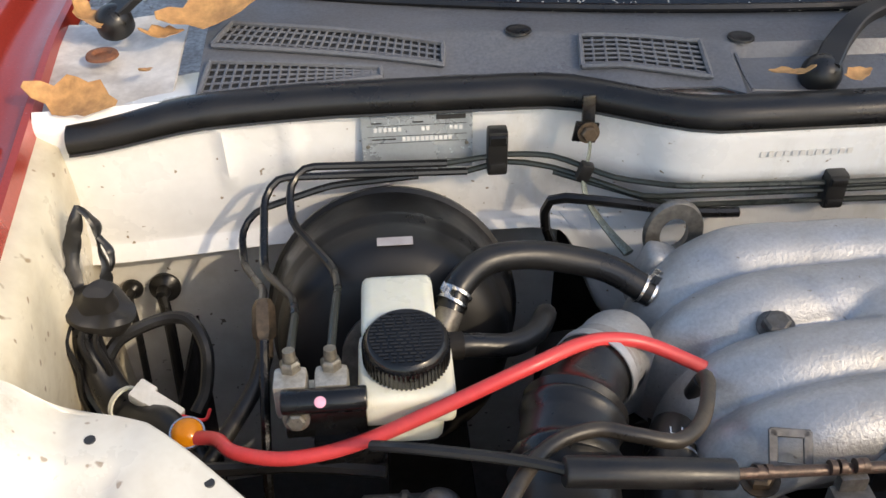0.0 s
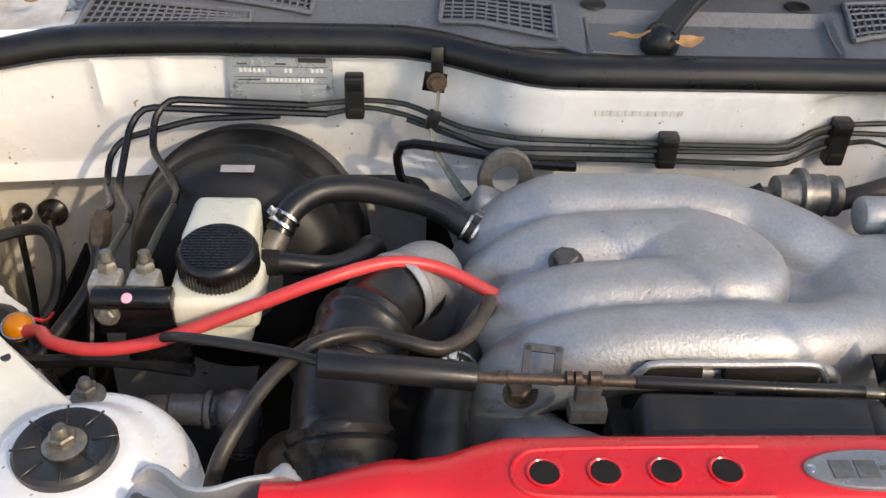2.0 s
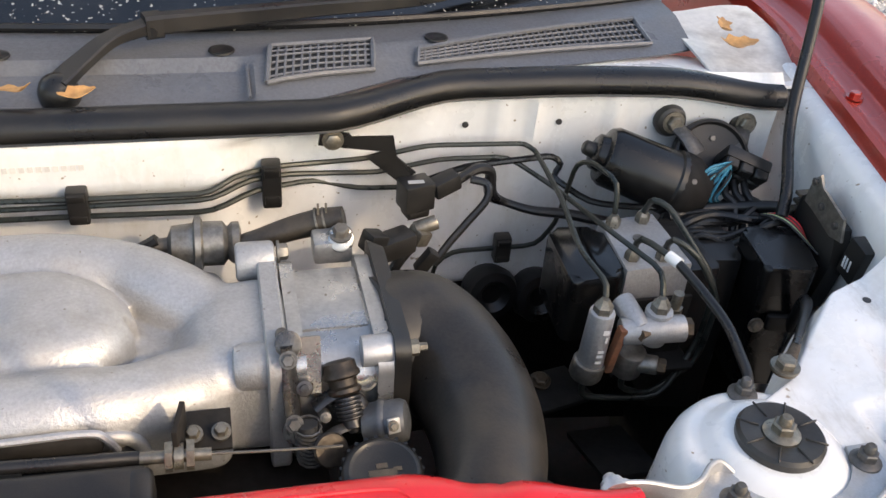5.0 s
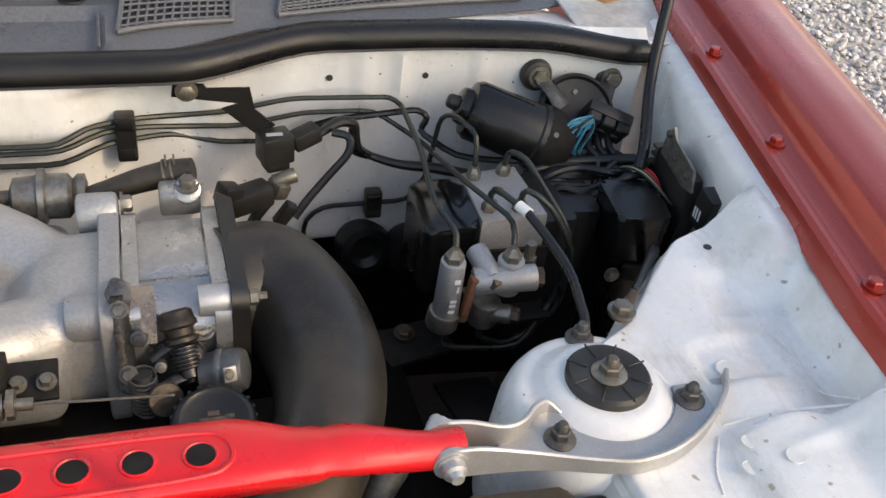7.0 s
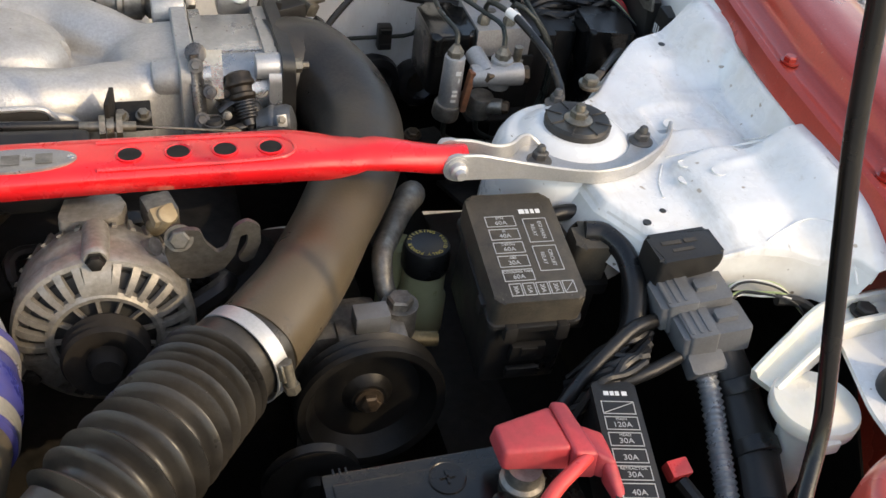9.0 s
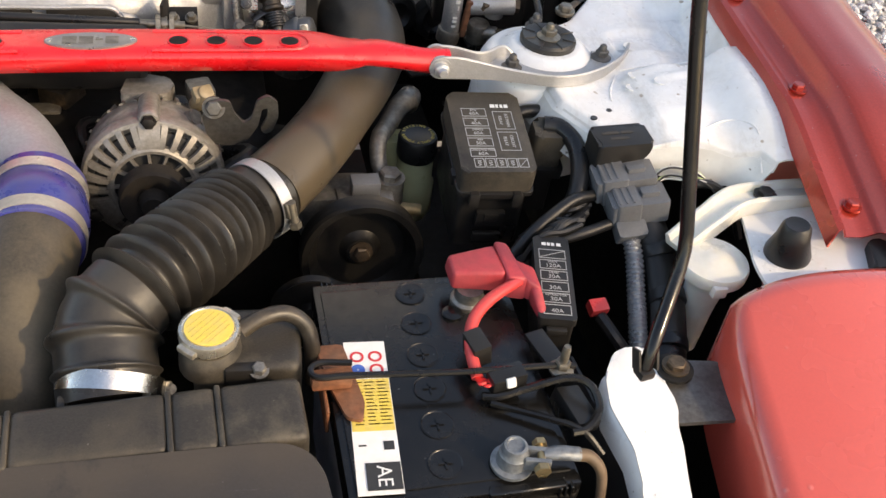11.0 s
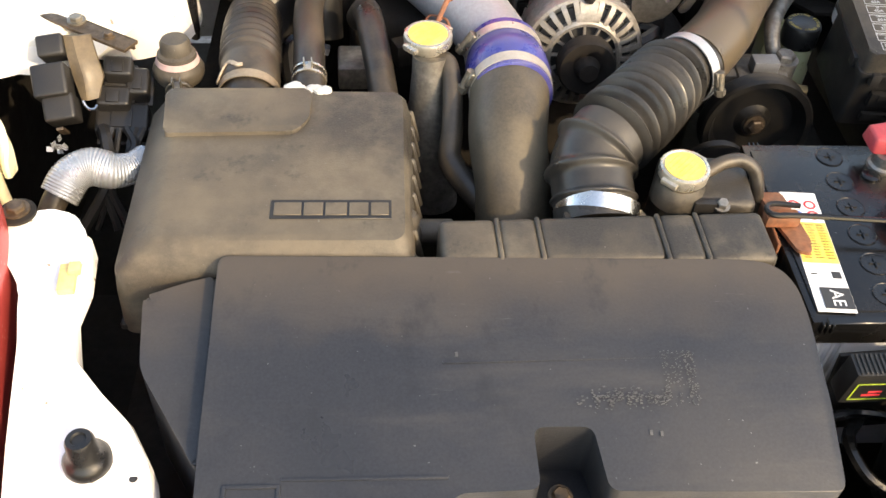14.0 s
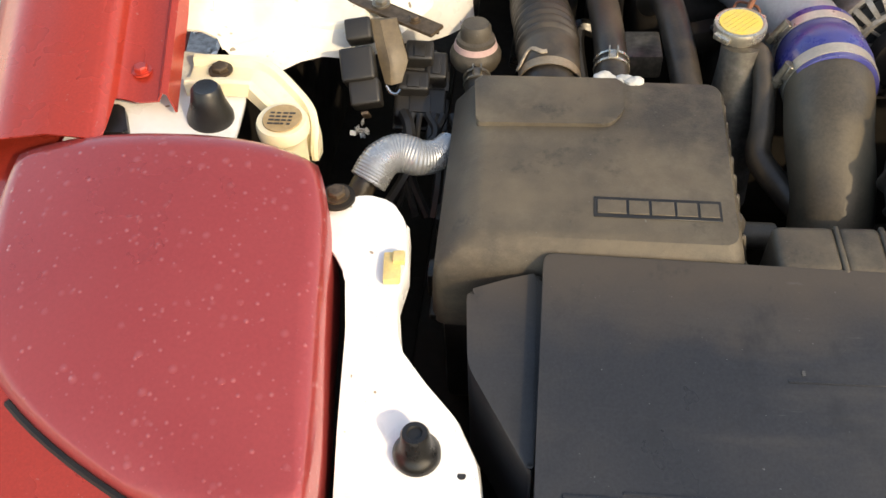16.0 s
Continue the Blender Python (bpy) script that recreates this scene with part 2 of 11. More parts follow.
BLUE = mat("blue_silicone_hose", (0.035, 0.042, 0.22), 0.34, var=0.08, grain=300, bump=0.08, dirt=(0.12, 0.10, 0.16), amount=0.5, dscale=24, coat=0.2)
AMBER = mat("amber_lens", (0.85, 0.30, 0.01), 0.15, var=0.05, bump=0.0, trans=0.35)
FOIL = mat("foil_sleeve", (0.40, 0.42, 0.44), 0.35, metal=0.6, var=0.1, grain=300, bump=0.2, dirt=(0.22, 0.22, 0.22), amount=0.4, dscale=40)
LEAF = mat("dry_leaf", (0.50, 0.27, 0.10), 0.7, var=0.25, grain=120, bump=0.4, dirt=(0.27, 0.13, 0.06), amount=0.6, dscale=40)
BLUEWIRE = mat("blue_wire", (0.04, 0.24, 0.34), 0.45, bump=0.0)
REDWIRE = mat("red_wire", (0.72, 0.03, 0.03), 0.42, bump=0.0)
GREENWIRE = mat("green_wire", (0.42, 0.50, 0.24), 0.45, bump=0.0)
GROUND = mat("gravel_bed", (0.42, 0.41, 0.39), 0.9, var=0.4, grain=60, bump=0.8, dirt=(0.20, 0.18, 0.16), amount=0.6, dscale=6)
STONE = mat("pale_gravel_stone", (0.62, 0.61, 0.60), 0.85, var=0.2, grain=60, bump=0.3, dirt=(0.42, 0.42, 0.43), amount=0.5, dscale=8)
GLASS = mat("dark_dusty_glass", (0.005, 0.006, 0.007), 0.10, var=0.1, grain=200, bump=0.01, dirt=(0.03, 0.03, 0.03), amount=0.4, dscale=20, speck=(0.42, 0.40, 0.36), sscale=210, scut=0.67, coat=0.6)
def pieces_vary(m, lo, hi):
    """Lightness that differs from one loose piece to the next."""
    nt = m.node_tree
    b = nt.nodes["Principled BSDF"]
    geo = nt.nodes.new("ShaderNodeNewGeometry")
    r = nt.nodes.new("ShaderNodeMapRange")
    r.inputs[3].default_value, r.inputs[4].default_value = lo, hi
    nt.links.new(geo.outputs["Random Per Island"], r.inputs[0])
    mx = nt.nodes.new("ShaderNodeMix")
    mx.data_type, mx.blend_type = "RGBA", "MULTIPLY"
    mx.inputs[0].default_value = 1.0
    nt.links.new(b.inputs["Base Color"].links[0].from_socket, mx.inputs[6])
    nt.links.new(r.outputs[0], mx.inputs[7])
    nt.links.new(mx.outputs[2], b.inputs["Base Color"])


pieces_vary(STONE, 0.6, 1.3)


def dew(m, col, scale, size, amount):
    """Small round drops scattered over a paint: paler dots with a slight relief."""
    nt = m.node_tree
    b = nt.nodes["Principled BSDF"]
    L = nt.links.new
    tc = nt.nodes.new("ShaderNodeTexCoord")
    vo = nt.nodes.new("ShaderNodeTexVoronoi")
    vo.inputs["Scale"].default_value, vo.inputs["Randomness"].default_value = scale, 1.0
    L(tc.outputs["Object"], vo.inputs["Vector"])
    sep = nt.nodes.new("ShaderNodeSeparateColor")
    L(vo.outputs["Color"], sep.inputs[0])
    rad = nt.nodes.new("ShaderNodeMapRange")
    rad.inputs[1].default_value, rad.inputs[3].default_value, rad.inputs[4].default_value = 0.45, 0.0, size
    L(sep.outputs[0], rad.inputs[0])
    d = nt.nodes.new("ShaderNodeMath")
    d.operation = "SUBTRACT"
    L(rad.outputs[0], d.inputs[0])
    L(vo.outputs["Distance"], d.inputs[1])
    r = nt.nodes.new("ShaderNodeMapRange")
    r.inputs[1].default_value, r.inputs[2].default_value, r.inputs[4].default_value = 0.0, size * 0.7, amount
    L(d.outputs[0], r.inputs[0])
    mx = nt.nodes.new("ShaderNodeMix")
    mx.data_type = "RGBA"
    L(r.outputs[0], mx.inputs[0])
    L(b.inputs["Base Color"].links[0].from_socket, mx.inputs[6])
    mx.inputs[7].default_value = (*col, 1)
    L(mx.outputs[2], b.inputs["Base Color"])
    bp = nt.nodes.new("ShaderNodeBump")
    bp.inputs["Strength"].default_value, bp.inputs["Distance"].default_value = 0.5, 0.0015
    L(r.outputs[0], bp.inputs["Height"])
    if b.inputs["Normal"].links:
        L(b.inputs["Normal"].links[0].from_socket, bp.inputs["Normal"])
    L(bp.outputs[0], b.inputs["Normal"])
    if b.inputs["Coat Weight"].default_value > 0:
        L(bp.outputs[0], b.inputs["Coat Normal"])


BARK = mat("grey_brown_bark", (0.12, 0.09, 0.065), 0.9, var=0.3, grain=40, bump=0.6, dirt=(0.06, 0.05, 0.04), amount=0.6, dscale=8)
FOLIAGE = mat("autumn_foliage", (0.11, 0.085, 0.03), 0.6, var=0.3, grain=12, bump=0.1, dirt=(0.16, 0.08, 0.025), amount=0.7, dscale=2)
MAGENTA = mat("pink_paint_dot", (0.85, 0.38, 0.48), 0.5, bump=0)
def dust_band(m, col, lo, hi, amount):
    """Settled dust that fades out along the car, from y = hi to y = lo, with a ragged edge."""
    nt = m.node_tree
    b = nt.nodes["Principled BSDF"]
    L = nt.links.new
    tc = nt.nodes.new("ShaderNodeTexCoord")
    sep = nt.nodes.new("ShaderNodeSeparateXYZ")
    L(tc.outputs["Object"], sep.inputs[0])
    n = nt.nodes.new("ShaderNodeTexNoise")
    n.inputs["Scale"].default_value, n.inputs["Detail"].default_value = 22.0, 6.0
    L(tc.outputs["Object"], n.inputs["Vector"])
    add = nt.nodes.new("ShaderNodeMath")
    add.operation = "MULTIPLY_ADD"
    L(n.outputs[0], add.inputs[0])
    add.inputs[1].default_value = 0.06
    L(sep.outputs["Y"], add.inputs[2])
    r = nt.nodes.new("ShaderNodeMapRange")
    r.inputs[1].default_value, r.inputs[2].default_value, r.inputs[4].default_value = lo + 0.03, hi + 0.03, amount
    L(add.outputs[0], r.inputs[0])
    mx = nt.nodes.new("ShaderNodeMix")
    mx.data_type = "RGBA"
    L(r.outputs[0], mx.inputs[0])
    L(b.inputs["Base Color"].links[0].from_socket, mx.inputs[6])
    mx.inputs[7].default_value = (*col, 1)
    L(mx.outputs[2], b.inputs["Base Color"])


# rubbed streaks, smudges and stains
dew(RED_DEW, (0.50, 0.135, 0.13), 105, 0.46, 0.5)
dew(RED_DEW, (0.56, 0.19, 0.18), 170, 0.40, 0.5)
dew(RED_LIT, (0.66, 0.20, 0.16), 60, 0.16, 0.5)
marks(DUCT, (0.060, 0.054, 0.047), 5, (0.6, 3.0, 1.0), 0.52, 0.74, 0.5, 0.58)
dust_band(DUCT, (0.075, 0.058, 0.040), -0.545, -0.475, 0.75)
marks(DUCT, (0.010, 0.010, 0.010), 16, (1.0, 0.7, 1.0), 0.56, 0.70, 0.6, 0.34)
marks(DUCT, (0.13, 0.125, 0.12), 34, (0.25, 2.2, 1.0), 0.66, 0.74, 0.5)
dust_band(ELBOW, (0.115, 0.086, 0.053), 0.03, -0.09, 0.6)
marks(ELBOW, (0.012, 0.011, 0.010), 22, (1.0, 1.0, 1.0), 0.60, 0.72, 0.6, 0.36)
marks(DUSTY, (0.17, 0.145, 0.105), 12, (1.0, 1.0, 1.6), 0.52, 0.70, 0.45, 0.75)
marks(DUSTY, (0.014, 0.013, 0.012), 30, (1.0, 1.0, 0.6), 0.58, 0.70, 0.6, 0.4)
marks(HOSE, (0.012, 0.011, 0.010), 36, (1.0, 1.0, 1.0), 0.55, 0.68, 0.6, 0.36)
marks(APRONWHITE, (0.42, 0.35, 0.25), 26, (1.0, 1.0, 1.0), 0.62, 0.76, 0.45)
marks(APRONWHITE, (0.33, 0.28, 0.21), 7, (2.6, 0.7, 1.0), 0.57, 0.72, 0.45)
marks(APRONWHITE, (0.16, 0.14, 0.11), 34, (2.5, 0.5, 1.0), 0.66, 0.74, 0.55)
marks(APRONWHITE, (0.20, 0.18, 0.15), 85, (1.0, 0.5, 1.0), 0.66, 0.74, 0.6)
marks(CREAMED, (0.30, 0.21, 0.11), 20, (1.0, 0.6, 1.6), 0.58, 0.74, 0.6)
marks(APRONL, (0.20, 0.17, 0.13), 60, (1.0, 0.5, 1.0), 0.66, 0.74, 0.6)
marks(APRONL, (0.42, 0.34, 0.22), 22, (1.0, 1.0, 1.0), 0.60, 0.76, 0.5)
marks(WHITE, (0.52, 0.46, 0.35), 9, (1.6, 1.6, 0.5), 0.56, 0.76, 0.40)
marks(WHITE, (0.25, 0.21, 0.16), 60, (1.0, 1.0, 0.5), 0.70, 0.78, 0.5)
marks(COWL, (0.20, 0.20, 0.20), 14, (0.6, 1.8, 1.0), 0.54, 0.74, 0.5, 0.7)
marks(ALU, (0.27, 0.25, 0.215), 11, (1.0, 1.0, 1.0), 0.52, 0.74, 0.6)


# ---- mesh tools ----
def V(*a):
    return Vector(a)


def rot3(rx=0, ry=0, rz=0):
    return Euler([radians(a) for a in (rx, ry, rz)]).to_matrix()


def finish(name, bm, m, angle=38):
    bmesh.ops.recalc_face_normals(bm, faces=bm.faces)
    me = bpy.data.meshes.new(name)
    bm.to_mesh(me)
    bm.free()
    me.materials.append(m)
    me.polygons.foreach_set("use_smooth", [True] * len(me.polygons))
    me.set_sharp_from_angle(angle=radians(angle))
    return me


def thing(name, label, category, loc, group="", kind=""):
    e = new(name)
    e.empty_display_size = 0.02
    e.location = loc
    return tagged(e, label, category, group, kind)


def part(name, bm, m, parent, label="", angle=38):
    """One mesh under a thing or a part, built in world coordinates."""
    ob = new(name, finish(name, bm, m, angle))
    ob.parent = parent
    if parent.parent is None:
        ob.matrix_parent_inverse = Matrix.Translation(-parent.location)
    return tagged(ob, label)


def single(name, bm, m, label, category, group="", kind="", angle=38):
    return tagged(new(name, finish(name, bm, m, angle)), label, category, group, kind)


def B():
    return bmesh.new()


def box(bm, c, s, r=None, bev=0.002, seg=2):
    g = bmesh.ops.create_cube(bm, size=1.0)
    vs = g["verts"]
    bmesh.ops.scale(bm, vec=s, verts=vs)
    if bev:
        es = list({e for v in vs for e in v.link_edges})
        g2 = bmesh.ops.bevel(bm, geom=es, offset=min(bev, 0.45 * min(s)), segments=seg, affect="EDGES", profile=0.6)
        vs = list({v for f in g2["faces"] for v in f.verts} | {v for v in vs if v.is_valid})
        seen, todo = set(vs), list(vs)
        while todo:
            for e in todo.pop().link_edges:
                for v in e.verts:
                    if v not in seen:
                        seen.add(v)
                        todo.append(v)
        vs = list(seen)
    if r is not None:
        bmesh.ops.rotate(bm, cent=(0, 0, 0), matrix=r, verts=vs)
    bmesh.ops.translate(bm, vec=c, verts=vs)
    return bm


def basis(d):
    d = Vector(d).normalized()
    u = d.orthogonal().normalized() if abs(d.z) > 0.95 else d.cross(V(0, 0, 1)).normalized()
    return u, d.cross(u).normalized(), d


def skin(bm, rings, cap0=True, cap1=True, closed=True):
    vr = [[bm.verts.new(p) for p in ring] for ring in rings]
    n = len(vr[0])
    for a, b in zip(vr, vr[1:]):
        for i in range(n if closed else n - 1):
            j = (i + 1) % n
            bm.faces.new((a[i], a[j], b[j], b[i]))
    if cap0 and closed:
        bm.faces.new(vr[0][::-1])
    if cap1 and closed:
        bm.faces.new(vr[-1])
    return bm


def lathe(bm, a, d, prof, n=24, cap=True):
    """Turned body: profile of (distance along d, radius)."""
    u, w, d = basis(d)
    a = Vector(a)
    rings = [[a + d * h + (u * math.cos(2 * math.pi * i / n) + w * math.sin(2 * math.pi * i / n)) * max(r, 1e-5) for i in range(n)] for h, r in prof]
    return skin(bm, rings, cap, cap)


def cyl(bm, a, b, r, r2=None, n=20, bev=0.0):
    a, b = Vector(a), Vector(b)
    h = (b - a).length
    r2 = r if r2 is None else r2
    if bev:
        return lathe(bm, a, b - a, [(0, r - bev), (bev * 0.3, r - bev * 0.3), (bev, r), (h - bev, r2), (h - bev * 0.3, r2 - bev * 0.3), (h, r2 - bev)], n)
    return lathe(bm, a, b - a, [(0, r), (h, r2)], n)


def spline(pts, res=6):
    pts = [Vector(p) for p in pts]
    if len(pts) == 2:
        return [pts[0].lerp(pts[1], i / res) for i in range(res + 1)]
    q = [pts[0] * 2 - pts[1]] + pts + [pts[-1] * 2 - pts[-2]]
    out = []
    for k in range(1, len(q) - 2):
        p0, p1, p2, p3 = q[k - 1:k + 3]
        for i in range(res):
            t = i / res
            out.append(0.5 * ((2 * p1) + (p2 - p0) * t + (2 * p0 - 5 * p1 + 4 * p2 - p3) * t * t + (3 * p1 - p0 - 3 * p2 + p3) * t ** 3))
    return out + [pts[-1]]


def tube(bm, pts, r, n=10, res=6, cap=True, flat=1.0, smooth=True):
    """A round bar along a smooth line; r: one radius, or one for each point."""
    path = spline(pts, res) if smooth else [Vector(p) for p in pts]
    k = len(pts)
    if not isinstance(r, (list, tuple)):
        r = [r] * k
    rings, u = [], None
    for i, p in enumerate(path):
        d = (path[min(i + 1, len(path) - 1)] - path[max(i - 1, 0)]).normalized()
        if u is None:
            u, w, _ = basis(d)
        u = (u - d * u.dot(d)).normalized()
        w = d.cross(u)
        s = i / (len(path) - 1) * (k - 1)
        j = min(int(s), k - 2)
        rr = r[j] + (r[j + 1] - r[j]) * (s - j)
        rings.append([p + (u * math.cos(2 * math.pi * a / n) + w * math.sin(2 * math.pi * a / n) * flat) * rr for a in range(n)])
    return skin(bm, rings, cap, cap)


def bent(pts, r=0.012):
    """Corner points of a pipe, each corner eased into a short bend."""
    pts = [Vector(p) for p in pts]
    out = [pts[0]]
    for a, b, c in zip(pts, pts[1:], pts[2:]):
        da, dc = (a - b), (c - b)
        k = min(r, da.length * 0.45, dc.length * 0.45)
        p, q = b + da.normalized() * k, b + dc.normalized() * k
        out += [p, (p + q) * 0.25 + b * 0.5, q]
    return out + [pts[-1]]


def pipe(bm, pts, r, n=8, bend=0.012):
    return tube(bm, bent(pts, bend), r, n, smooth=False)


def prism(bm, outline, z0, z1, bev=0.0, tilt=None, seg=2):
    """An upright plate with this outline in plan; tilt(x, y) adds to the heights."""
    lo = [bm.verts.new((x, y, z0)) for x, y in outline]
    hi = [bm.verts.new((x, y, z1)) for x, y in outline]
    n = len(outline)
    top = bm.faces.new(hi)
    bm.faces.new(lo[::-1])
    for i in range(n):
        bm.faces.new((lo[i], lo[(i + 1) % n], hi[(i + 1) % n], hi[i]))
    vs = set(lo + hi)
    if bev:
        g = bmesh.ops.bevel(bm, geom=list(top.edges), offset=bev, segments=seg, affect="EDGES", profile=0.6)
        vs |= {v for f in g["faces"] for v in f.verts}
    if tilt:
        for v in vs:
            if v.is_valid:
                v.co.z += tilt(v.co.x, v.co.y)
    return bm


def rounded(outline, r, k=4):
    """Rounds the corners of a plan outline."""
    out = []
    n = len(outline)
    for i in range(n):
        p, b, q = (Vector(outline[j % n]) for j in (i - 1, i, i + 1))
        d1, d2 = (p - b), (q - b)
        e = min(r, 0.45 * d1.length, 0.45 * d2.length)
        a, c = b + d1.normalized() * e, b + d2.normalized() * e
        for s in range(k + 1):
            t = s / k
            out.append(tuple((1 - t) ** 2 * a + 2 * t * (1 - t) * b + t * t * c))
    return out


def bolt(bm, p, d=(0, 0, 1), r=0.006, h=0.005, washer=True):
    p, d = Vector(p), Vector(d).normalized()
    if washer:
        cyl(bm, p, p + d * 0.0022, r * 1.55, n=16)
    lathe(bm, p + d * 0.0015, d, [(0, r * 1.12), (h * 0.8, r * 1.12), (h, r * 0.9)], 6)
    return bm


def nut(bm, p, d=(0, 0, 1), r=0.008, h=0.008, stud=0.012):
    p, d = Vector(p), Vector(d).normalized()
    lathe(bm, p, d, [(0, r * 1.75), (0.002, r * 1.75), (0.0045, r * 1.2)], 18)
    lathe(bm, p + d * 0.003, d, [(0, r * 1.12), (h * 0.85, r * 1.12), (h, r * 0.95)], 6)
    lathe(bm, p + d * h, d, [(0, r * 0.62), (stud * 0.8, r * 0.62), (stud, r * 0.45)], 12)
    return bm


def grid(bm, nu, nv, f):
    vs = [[bm.verts.new(f(i / nu, j / nv)) for j in range(nv + 1)] for i in range(nu + 1)]
    for i in range(nu):
        for j in range(nv):
            bm.faces.new((vs[i][j], vs[i + 1][j], vs[i + 1][j + 1], vs[i][j + 1]))
    return vs


def grid_sheet(nu, nv, f):
    bm = B()
    grid(bm, nu, nv, f)
    return bm


def slab(bm, t=0.003):
    """Gives a sheet its thickness."""
    bmesh.ops.recalc_face_normals(bm, faces=bm.faces)
    bmesh.ops.solidify(bm, geom=bm.faces[:], thickness=t)
    return bm


def step(x, a, b):
    t = max(0.0, min(1.0, (x - a) / (b - a)))
    return t * t * (3 - 2 * t)


def text(name, body, size, m, parent, mtx, label=""):
    """Raised print of the built-in font, lying in mtx's plane."""
    cu = bpy.data.curves.new(name, "FONT")
    cu.body, cu.size, cu.extrude = body, size, 0.00015
    cu.align_x, cu.align_y = "CENTER", "CENTER"
    tmp = bpy.data.objects.new(name, cu)
    me = bpy.data.meshes.new_from_object(tmp)
    bpy.data.objects.remove(tmp)
    me.transform(mtx)
    me.materials.append(m)
    ob = new(name, me)
    ob.parent = parent
    if parent.parent is None:
        ob.matrix_parent_inverse = Matrix.Translation(-parent.location)
    return tagged(ob, label)


def bars(bm, mtx, rows):
    """Plain bars (u0, v0, width, height) lying in mtx's plane."""
    for u, v, w, h in rows:
        c = mtx @ V(u + w / 2, v + h / 2, 0.0002)
        box(bm, c, (w, h, 0.0003), mtx.to_3x3().normalized(), 0)
    return bm


# ---- setting: ground, car body ----
bm = B()
grid(bm, 24, 24, lambda u, v: V((u - 0.5) * 400 * abs(u - 0.5) * 2, (v - 0.5) * 400 * abs(v - 0.5) * 2, 0.0))
single("ground", bm, GROUND, "pale gravel yard around the car", "ground", kind="structure")

# loose stones beside the car, on the side that shows
def gravel_bed(n, seed):
    rg = np.random.default_rng(seed)
    g = (1 + 5 ** 0.5) / 2
    ico = np.array([(-1, g, 0), (1, g, 0), (-1, -g, 0), (1, -g, 0), (0, -1, g), (0, 1, g), (0, -1, -g), (0, 1, -g), (g, 0, -1), (g, 0, 1), (-g, 0, -1), (-g, 0, 1)]) / 1.9
    tri = np.array([(0, 11, 5), (0, 5, 1), (0, 1, 7), (0, 7, 10), (0, 10, 11), (1, 5, 9), (5, 11, 4), (11, 10, 2), (10, 7, 6), (7, 1, 8), (3, 9, 4), (3, 4, 2), (3, 2, 6), (3, 6, 8), (3, 8, 9), (4, 9, 5), (2, 4, 11), (6, 2, 10), (8, 6, 7), (9, 8, 1)])
    r = 0.007 + 0.012 * rg.random(n) ** 1.6
    x = np.where(rg.random(n) < 0.85, 1, -1) * (1.05 + rg.gamma(1.4, 0.85, n))
    y = rg.normal(1.6, 1.5, n)
    sc = np.stack([np.ones(n), rg.uniform(0.65, 1.0, n), rg.uniform(0.5, 0.8, n)], 1) * r[:, None]
    a = rg.uniform(0, 2 * np.pi, n)
    v = ico[None] * sc[:, None, :] * rg.uniform(0.82, 1.15, (n, 12, 1))
    vx = v[..., 0] * np.cos(a)[:, None] - v[..., 1] * np.sin(a)[:, None]
    vy = v[..., 0] * np.sin(a)[:, None] + v[..., 1] * np.cos(a)[:, None]
    tilt = rg.uniform(-0.5, 0.5, n)[:, None]
    vz = v[..., 2] + vx * tilt
    co = np.stack([vx + x[:, None], vy + y[:, None], vz + (r * rg.uniform(0.2, 0.9, n))[:, None]], 2).reshape(-1, 3)
    faces = (tri[None] + 12 * np.arange(n)[:, None, None]).reshape(-1, 3)
    me = bpy.data.meshes.new("gravel")
    me.from_pydata(co.tolist(), [], faces.tolist())
    me.materials.append(STONE)
    return tagged(new("gravel", me), "pale grey loose gravel on the ground beside the car", "gravel", kind="stuff")


gravel_bed(34000, 5)

# unseen tree added beyond the front corner; its crown shades the bay's far half
def shade_tree(base, centre, radii, clumps, leaves):
    rng = random.Random(17)
    e = thing("shade_tree", "unseen autumn tree with a dense brown-green crown, added to cast shade", "tree", base)
    base, centre = Vector(base), Vector(centre)
    fork = base.lerp(centre, 0.55)
    part("trunk", tube(B(), [base, base.lerp(fork, 0.5) + V(0.06, -0.04, 0), fork, centre + V(0.05, 0.1, 0.3)], [0.17, 0.13, 0.11, 0.03], 12), BARK, e)
    across = V(0.70, 0.71, 0)
    along = V(SUN.x, SUN.y, 0).normalized()
    spots = []
    while len(spots) < clumps:
        p = V(rng.uniform(-1, 1), rng.uniform(-1, 1), rng.uniform(-1, 1))
        if p.length < 1:
            spots.append(centre + across * p.x * radii[0] + along * p.y * radii[1] + V(0, 0, p.z * radii[2]))
    for k in range(9):
        q = spots[k * 7]
        part("limb", tube(B(), [fork.lerp(centre, 0.1 * (k % 5)), fork.lerp(q, 0.5) + V(0, 0, 0.12), q], [0.06, 0.04, 0.012], 8), BARK, e)
    verts, faces = [], []
    for q in spots:
        for k in range(leaves):
            c = q + V(rng.gauss(0, 1), rng.gauss(0, 1), rng.gauss(0, 0.8)) * 0.15
            r = rot3(rng.uniform(-70, 70), rng.uniform(-70, 70), rng.uniform(0, 360)) * rng.uniform(0.03, 0.05)
            n = len(verts)
            verts += [c + r @ V(*o) for o in ((-1, 0, 0), (-0.2, -0.55, 0.1), (1, 0, -0.1), (-0.2, 0.55, 0.1))]
            faces.append((n, n + 1, n + 2, n + 3))
    me = bpy.data.meshes.new("crown")
    me.from_pydata(verts, [], faces)
    me.materials.append(FOLIAGE)
    ob = tagged(new("crown", me), kind="stuff")
    ob.parent = e
    ob.matrix_parent_inverse = Matrix.Translation(-base)


